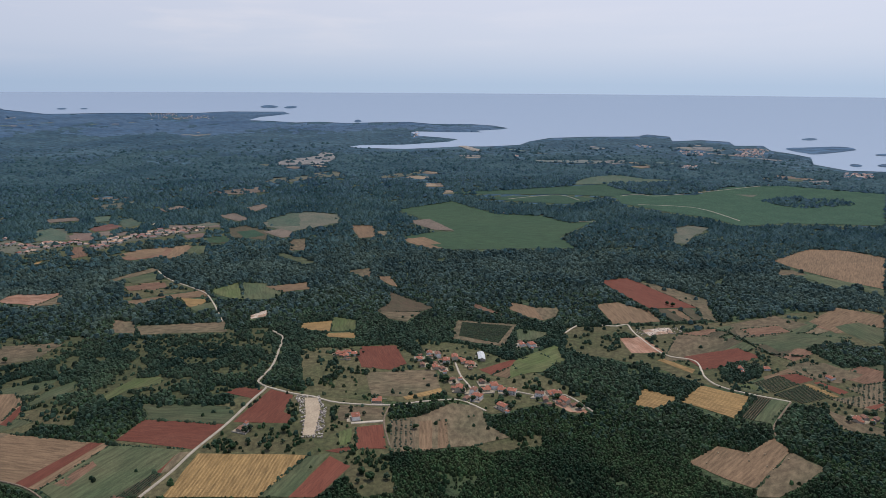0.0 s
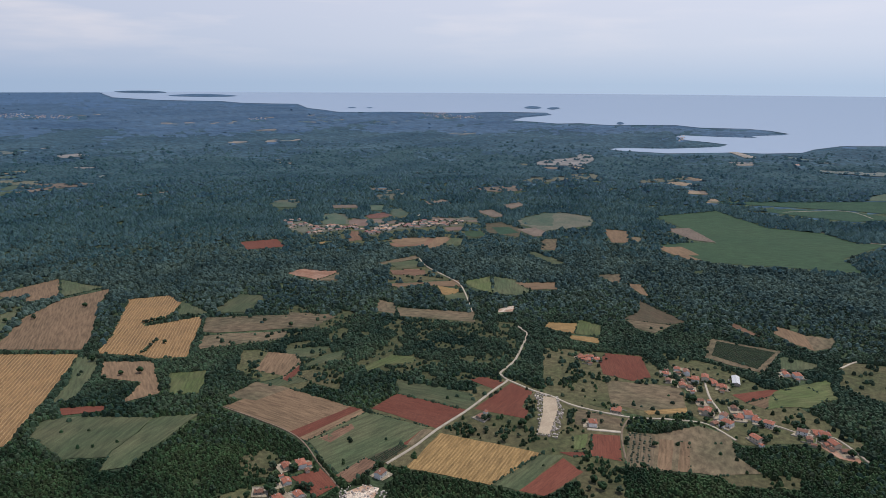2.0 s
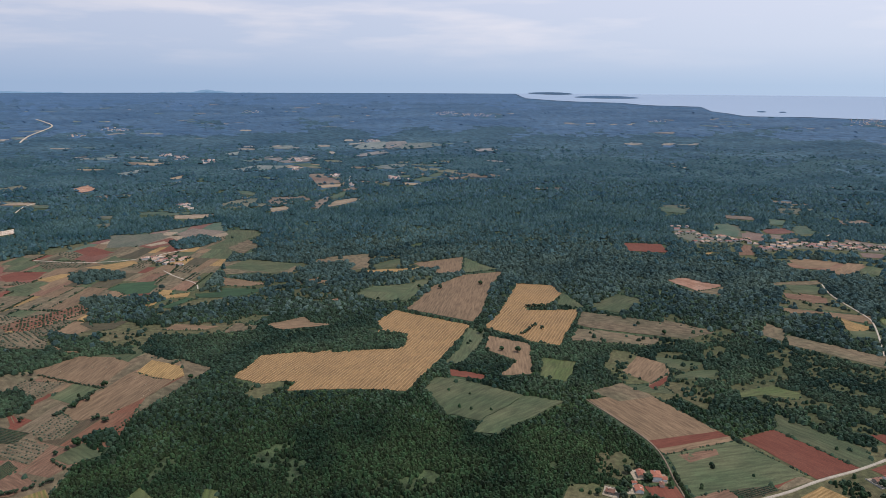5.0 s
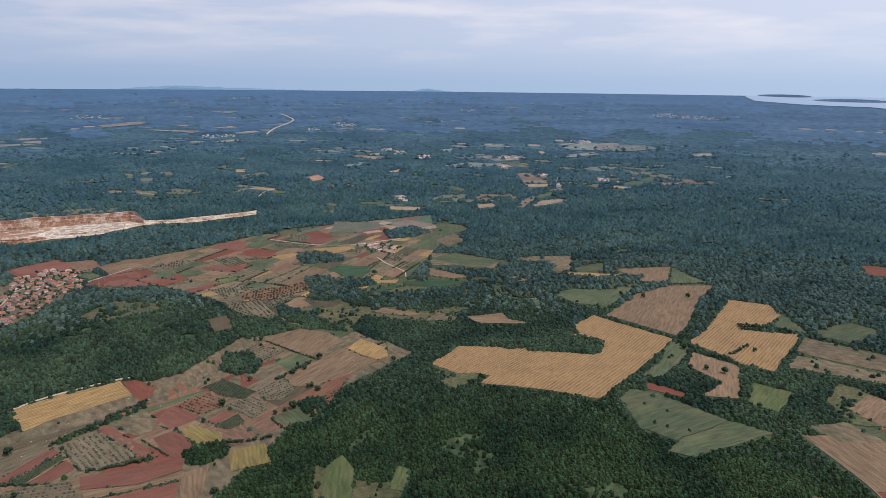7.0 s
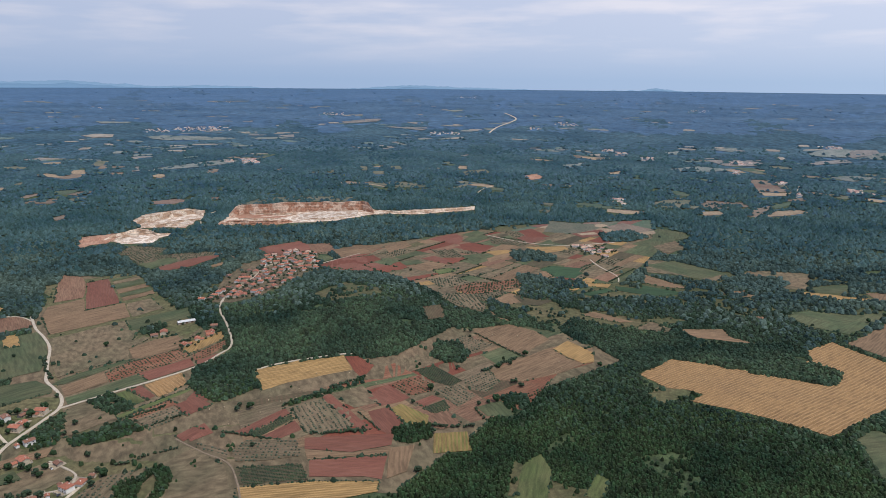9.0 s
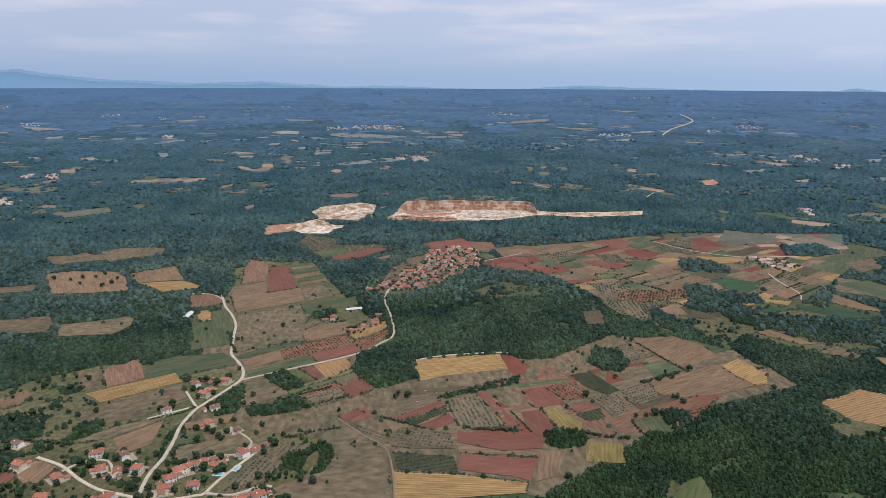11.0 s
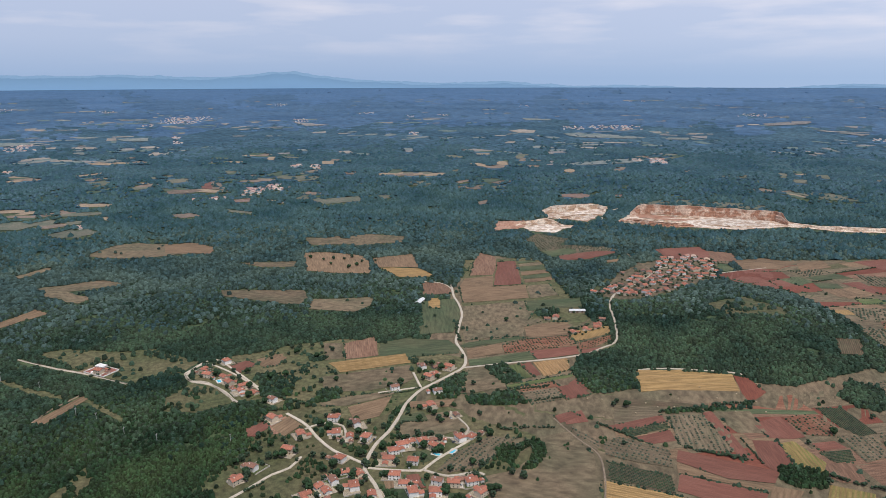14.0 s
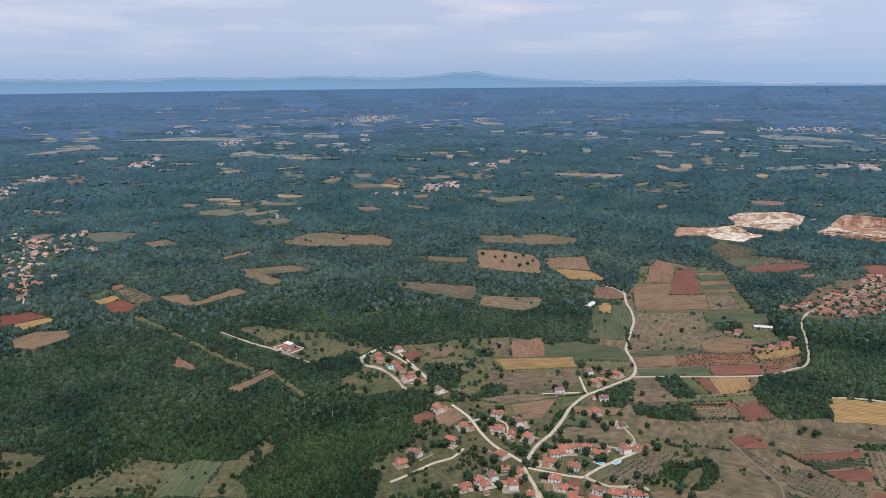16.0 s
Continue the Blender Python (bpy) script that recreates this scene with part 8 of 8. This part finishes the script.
def straw_rows(x, y, d, e):
    """Low windrows of straw along the rows."""
    n = len(x)
    prof = np.array([(-0.75, 0.0), (-0.3, 0.42), (0.3, 0.42), (0.75, 0.0)])
    co = []
    for end in (-2.7, 2.7):
        jig = rng.uniform(-0.35, 0.35, n)
        for w, z in prof:
            px, py = x + d[0] * end + e[0] * (w + jig), y + d[1] * end + e[1] * (w + jig)
            co.append(np.stack([px, py, height(px, py) + 0.6 + z * rng.uniform(0.6, 1.2, n)], -1))
    co = np.stack(co, 1)
    quad = [(j, j + 1, j + 5, j + 4) for j in range(3)]
    tri = np.array([t for a, b, c, f in quad for t in ((a, b, c), (a, c, f))])[:, ::-1]
    tri = (tri[None] + (np.arange(n) * 8)[:, None, None]).reshape(-1, 3)
    ob = big_mesh("straw_rows", co.reshape(-1, 3), tri, STRAW, False)
    tagged(ob, "pale straw lying in long rows", "straw", kind="stuff")


STRAW = material("pale_straw", (0.33, 0.212, 0.102), (0.28, 0.175, 0.084), 0.05, 0.8, 0.9, 0.1)


# ---- single trees, hedges, bales, poles, pools ----
def tree_proto(seed, wide, tall, mat, label):
    r = np.random.default_rng(seed)
    top = new("tree")
    bm = bmesh.new()

    def limb(a, b, ra, rb):
        axis = (Vector(b) - Vector(a)).normalized()
        side = axis.orthogonal().normalized()
        rings = [[bm.verts.new(Vector(p) + Matrix.Rotation(k * math.pi / 3, 3, axis) @ side * rad) for k in range(6)] for p, rad in ((a, ra), (b, rb))]
        for k in range(6):
            bm.faces.new((rings[0][k], rings[0][(k + 1) % 6], rings[1][(k + 1) % 6], rings[1][k]))

    limb((0, 0, -0.3), (0, 0, tall * 0.45), 0.32, 0.2)
    for k in range(4):
        a = k * 1.6 + r.uniform(0, 0.6)
        limb((0, 0, tall * 0.3), (math.cos(a) * wide * 0.3, math.sin(a) * wide * 0.3, tall * 0.6), 0.16, 0.06)
    part("trunk", bm, BARK, top)
    cos, tris, n = [], [], 0
    for k in range(16):
        co, tri = ball(1)
        a, h = r.uniform(0, 6.28), r.uniform(0.0, 1.0)
        out = wide * 0.36 * math.sqrt(max(0.05, 1 - (2 * h - 0.9) ** 2 * 0.8)) * r.uniform(0.5, 1.0)
        co = co * (1 + r.normal(0, 0.18, (len(co), 1))) * wide * r.uniform(0.16, 0.24)
        cos.append(co + np.array([math.cos(a) * out, math.sin(a) * out, tall * (0.32 + 0.52 * h)]))
        tris.append(tri + n)
        n += len(co)
    crown = big_mesh("crown", np.concatenate(cos), np.concatenate(tris), mat)
    crown.parent = top
    return tagged(top, label, "tree", "field trees")


def build_single_trees():
    kinds = [tree_proto(1, 8.0, 8.0, LEAF_DARK, "round dark green broadleaf tree standing alone"),
             tree_proto(2, 6.5, 7.0, LEAF_DARK, "small dark green tree in open grass"),
             tree_proto(3, 9.0, 9.0, LEAF, "spreading green oak at a field edge")]
    r = random.Random(9)
    spots = list(TREES)
    for size, x, y in HOMES:
        if math.hypot(x, y) < 900:
            for _ in range(2):
                a, d = r.uniform(0, 6.28), r.uniform(8, 14)
                q = (x + math.cos(a) * d, y + math.sin(a) * d)
                if all(math.hypot(q[0] - h[1], q[1] - h[2]) > 8 for h in HOMES) and all(
                        np.hypot(*(line - np.array(q)).T).min() > half + 2 for line, half in LANES):
                    spots.append(q)
    for x, y in spots:
        s = r.uniform(0.7, 1.15)
        m = pose(x, y, float(height(x, y)) + 0.1, 0, 0, r.uniform(0, 360)) @ Matrix.Diagonal((s, s, s, 1))
        copy_thing(r.choice(kinds), m)
    xs, ys = [], []
    for size, x, y in HOMES:
        if math.hypot(x, y) > 900:
            for _ in range(5):
                a, d = r.uniform(0, 6.28), r.uniform(7, 16)
                q = (x + math.cos(a) * d, y + math.sin(a) * d)
                if all(math.hypot(q[0] - h[1], q[1] - h[2]) > 6.5 for h in HOMES):
                    xs.append(q[0]), ys.append(q[1])
    size = rng.uniform(4.0, 7.5, len(xs))
    tagged(plant("village_trees", np.array(xs), np.array(ys), size, size * 0.9, [clump(1, 2, 160 + k) for k in range(4)], LEAF_DARK),
           "dark green garden trees between village houses", "trees", kind="stuff")
    for k in kinds:
        for o in (*k.children_recursive, k):
            bpy.data.objects.remove(o)
    shapes = [clump(1, 2, 120 + k) for k in range(4)]
    for width, line, since in HEDGES:
        p = np.array(line, float)
        seg = np.linalg.norm(np.diff(p, axis=0), axis=1)
        s = np.concatenate([[0], np.cumsum(seg)])
        at = np.arange(0, s[-1], width * 0.5)
        x, y = np.interp(at, s, p[:, 0]), np.interp(at, s, p[:, 1])
        x, y = x + rng.normal(0, width * 0.15, len(x)), y + rng.normal(0, width * 0.15, len(x))
        free = bare_of(x, y, OPEN[since:])
        if not free.any():
            continue
        x, y = x[free], y[free]
        size = width * rng.uniform(0.8, 1.3, len(x))
        tagged(plant("hedgerow", x, y, size, size * 0.9, shapes, LEAF_DARK), "dark green hedgerow of bushes and small trees", "hedge", kind="stuff")


def bare_of(x, y, later):
    """Which places lie outside all the crop outlines given."""
    free = np.ones(len(x), bool)
    for kind, poly, share in later:
        if kind in ("scrub", "bush", "far", "sea", "yard"):
            continue
        lo, hi = poly.min(0) + 1, poly.max(0) - 1
        near = np.nonzero((x > lo[0]) & (x < hi[0]) & (y > lo[1]) & (y < hi[1]))[0]
        if len(near):
            c = poly.mean(0)
            free[near[inside(c + (poly - c) * 0.95, x[near], y[near])]] = False
    return free


def field_verges():
    """Low bushes and weeds along the edges of the nearer fields."""
    xs, ys = [], []
    for place, (kind, poly, share) in enumerate(OPEN):
        if kind in ("scrub", "bush", "far", "sea", "yard", "bare", "pale", "white") or np.hypot(*poly.T).min() > 1400:
            continue
        for a, b in zip(poly, np.roll(poly, -1, 0)):
            if rng.uniform() < 0.55:
                continue
            long = np.linalg.norm(b - a)
            at = np.arange(0, long, 2.2) + rng.uniform(-1, 1)
            knot = np.array([noise.noise((t * 0.06, a[0], a[1])) for t in at])
            at = at[knot > rng.uniform(-0.25, 0.3)]
            px, py = a[0] + (b - a)[0] * at / long, a[1] + (b - a)[1] * at / long
            free = bare_of(px, py, OPEN[place + 1:])
            xs.append(px[free]), ys.append(py[free])
    x, y = np.concatenate(xs), np.concatenate(ys)
    x, y = x + rng.normal(0, 0.7, len(x)), y + rng.normal(0, 0.7, len(x))
    ok = np.ones(len(x), bool)
    for line, half in LANES:
        for c in line:
            ok &= np.hypot(x - c[0], y - c[1]) > half + 2.5
    x, y = x[ok], y[ok]
    size = rng.uniform(0.9, 3.0, len(x)) * np.where(rng.uniform(0, 1, len(x)) < 0.14, 1.8, 1.0)
    ob = plant("verge_bushes", x, y, size * 1.2, size * 0.8, [dome(140 + k) for k in range(5)], LEAF_MID)
    tagged(ob, "weeds and low bushes along field edges", "bushes", kind="stuff")


def build_small():
    hay = material("dry_hay", (0.42, 0.34, 0.22), (0.36, 0.28, 0.18), 0.5, 3.0, 0.95)
    bm = bmesh.new()
    bmesh.ops.create_cone(bm, cap_ends=True, segments=14, radius1=0.8, radius2=0.8, depth=1.3, matrix=Matrix.Rotation(math.pi / 2, 4, "Y"))
    bmesh.ops.bevel(bm, geom=[e for e in bm.edges if e.calc_length() < 0.5], offset=0.1, segments=1)
    me = bpy.data.meshes.new("hay_bale")
    bm.to_mesh(me)
    bm.free()
    me.materials.append(hay)
    r = random.Random(2)
    for x, y in BALES:
        ob = new("hay_bale", me)
        ob.matrix_world = pose(x, y, float(height(x, y)) + 1.2, 0, 0, r.uniform(0, 180))
        tagged(ob, "round pale hay bale on dry grass", "hay bale", "hay bales")
    concrete = material("grey_concrete", (0.40, 0.39, 0.37), (0.34, 0.33, 0.31), 0.5, 3.0, 0.9)
    for x, y in POLES:
        pole = new("utility_pole")
        pole.matrix_world = pose(x, y, float(height(x, y)), 0, 0, 25)
        bm = bmesh.new()
        bmesh.ops.create_cone(bm, cap_ends=True, segments=8, radius1=0.35, radius2=0.16, depth=13, matrix=Matrix.Translation((0, 0, 6.0)))
        part("post", bm, concrete, pole)
        for z in (11.0, 12.2):
            bm = bmesh.new()
            box(bm, -1.6, 1.6, -0.1, 0.1, z, z + 0.2)
            part("crossarm", bm, concrete, pole)
        tagged(pole, "grey concrete power line pole above the wood", "utility pole", "power line poles")
    water = plain("pool_water", (0.10, 0.48, 0.62), 0.08)
    paving = material("pool_paving", (0.6, 0.56, 0.5), (0.5, 0.47, 0.42), 0.5, 2.0, 0.9)
    for x, y in POOLS:
        pool = new("swimming_pool")
        pool.matrix_world = pose(x, y, float(height(x, y)) + 0.5, 0, 0, r.uniform(0, 180))
        bm = bmesh.new()
        for a in ((-5.5, 5.5, -3.5, -2.1), (-5.5, 5.5, 2.1, 3.5), (-5.5, -4.1, -2.1, 2.1), (4.1, 5.5, -2.1, 2.1)):
            box(bm, *a, -0.6, 0.35)
        part("paving", bm, paving, pool)
        bm = bmesh.new()
        box(bm, -4.1, 4.1, -2.1, 2.1, -0.6, 0.22)
        part("water", bm, water, pool, "clear turquoise water")
        tagged(pool, "turquoise garden pool with pale paving", "swimming pool", "garden pools")


# ---- far villages and far fields ----
VILLAGE_ROOF = material("mixed_village_roofs", (0.30, 0.145, 0.10), (0.42, 0.32, 0.26), 0.05, 0.5, 0.9, island=0.4)
# far roofs painted paler than the near tiles, as seen through haze
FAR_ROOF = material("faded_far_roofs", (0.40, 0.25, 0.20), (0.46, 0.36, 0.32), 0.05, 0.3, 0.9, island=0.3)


def far_places():
    r = np.random.default_rng(12)
    groups = collections.defaultdict(list)
    for x, y in AFAR:
        groups[round(x / 300), round(y / 300)].append((x, y))
    villages = [(spots, VILLAGE_ROOF) for spots in groups.values()]
    for across, deep, count, (cx, cy) in HAMLETS:
        radial = np.array([cx, cy]) / math.hypot(cx, cy)
        side = np.array([-radial[1], radial[0]])
        OPEN.append(("far", np.array([np.array([cx, cy]) + side * across * 1.05 * math.cos(a) + radial * (deep + 6) * math.sin(a) for a in np.arange(0, 6.28, 0.5)]), 0.25))
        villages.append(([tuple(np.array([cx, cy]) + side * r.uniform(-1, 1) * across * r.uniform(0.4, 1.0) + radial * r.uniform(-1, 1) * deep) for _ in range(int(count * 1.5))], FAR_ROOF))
    for spots, tiles in villages:
        walls_v, roofs_v, wf, rf = [], [], [], []
        for spot in spots:
            c = np.array(spot)
            small_by = max(0.35, 1 - float(height(*c)) / EYE)
            a = r.uniform(0, 3.14)
            u, v = np.array([math.cos(a), math.sin(a)]), np.array([-math.sin(a), math.cos(a)])
            l, d, h = r.uniform(5, 8) * small_by, r.uniform(4, 5.5) * small_by, r.uniform(2.8, 6) * small_by
            z = float(height(*c)) - 1
            b = len(walls_v)
            for zz in (z, z + h):
                for su, sv in ((-l, -d), (l, -d), (l, d), (-l, d)):
                    q = c + u * su + v * sv
                    walls_v.append((q[0], q[1], zz))
            wf += [(b, b + 1, b + 5, b + 4), (b + 1, b + 2, b + 6, b + 5), (b + 2, b + 3, b + 7, b + 6), (b + 3, b, b + 4, b + 7)]
            b = len(roofs_v)
            for su, sv, zz in ((-l - 0.5, -d - 0.5, 0), (l + 0.5, -d - 0.5, 0), (l + 0.5, d + 0.5, 0), (-l - 0.5, d + 0.5, 0), (-l - 0.5, 0, 2.4 * small_by), (l + 0.5, 0, 2.4 * small_by)):
                q = c + u * su + v * sv
                roofs_v.append((q[0], q[1], z + h + zz))
            rf += [(b, b + 1, b + 5, b + 4), (b + 2, b + 3, b + 4, b + 5), (b + 1, b + 2, b + 5), (b + 3, b, b + 4)]
        home = new("village")
        for nm, vv, ff, mat in (("walls", walls_v, wf, PLASTER[0]), ("roofs", roofs_v, rf, tiles)):
            ob = from_arrays(nm, vv, ff, mat)
            ob.parent = home
        tagged(home, "distant cluster of pale houses with red roofs", "village", kind="stuff")
    sea_poly = [p for k, p, s in OPEN if k == "sea"][0]
    near_r = np.linspace(2000, 4860, 400)
    true_r = near_r * EYE / (EYE - STEEP * (near_r - BASIN) ** 2)
    # far sheets use the crop colours with haze mixed in
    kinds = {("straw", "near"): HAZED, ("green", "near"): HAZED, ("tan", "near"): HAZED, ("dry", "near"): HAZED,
             ("straw", "far"): HAZED_FAR, ("green", "far"): HAZED_FAR, ("tan", "far"): HAZED_FAR, ("dry", "far"): HAZED_FAR}
    sheets = {name: ([], []) for name in kinds}
    crops = ("straw", "green", "tan", "dry")
    for _ in range(520):
        turn = r.uniform(-28, 172)
        far = 2500 * (14000 / 2500) ** r.uniform(0, 1)
        if turn < 58 and r.uniform() < 0.72:
            continue
        if r.uniform() < 0.3:
            spot = np.array(HAMLETS[r.integers(0, len(HAMLETS))][3], float)
            far = float(np.interp(np.hypot(*spot), near_r, true_r)) + r.normal(0, 250)
            turn = math.degrees(math.atan2(-spot[0], spot[1])) + math.degrees(r.normal(0, 260) / max(far, 500))
        heart = np.array(polar(turn, far))
        lie = r.uniform(0, math.pi)
        u, v = np.array([math.cos(lie), math.sin(lie)]), np.array([-math.sin(lie), math.cos(lie)])
        grow = (far / 4000) ** 0.5
        for _ in range(r.integers(1, 6)):
            c = heart + u * r.normal(0, 90) * grow + v * r.normal(0, 70) * grow
            l, w = r.uniform(25, 80) * grow, r.uniform(12, 38) * grow
            ring = [c + u * l * a * r.uniform(0.8, 1.2) + v * w * b * r.uniform(0.7, 1.3) for a, b in ((-1, -0.9), (0, -1.1), (1, -0.8), (1.05, 0.8), (0.1, 1.0), (-0.9, 1.1))]
            plan = []
            for q in ring:
                d = math.hypot(*q)
                plan.append(q * float(np.interp(d, true_r, near_r)) / d if d > 2000 else q)
            plan = np.array(plan)
            if np.hypot(*plan.T).max() > 4780 or np.hypot(*plan.T).min() < 2050:
                continue
            wet = inside(sea_poly, plan[:, 0], plan[:, 1]) | inside(sea_poly, plan[:, 0] * 1.02, plan[:, 1] * 1.02)
            if wet.any() or any(inside(p, plan[:, 0], plan[:, 1]).any() for k, p, s in OPEN if k in ("crop", "bare", "white")):
                continue
            verts, faces = sheets[crops[r.integers(0, 4)], "near" if far < 3700 else "far"]
            b = len(verts)
            verts += [(q[0], q[1], float(height(*q)) + 0.9) for q in plan]
            faces.append(tuple(range(b, b + 6)))
            OPEN.append(("far", plan, 0.0))
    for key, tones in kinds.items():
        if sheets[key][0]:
            tagged(from_arrays("far_fields", *sheets[key], tones[key[0]]), "far-off fields between woods, haze painted into their colours", "fields", kind="stuff")


build_houses()
build_courts()
stone_heaps()
for tall_face, foot in CLIFFS:
    build_cliff(tall_face, foot)
build_groves()
build_single_trees()
build_small()
field_verges()
far_places()
build_forests()
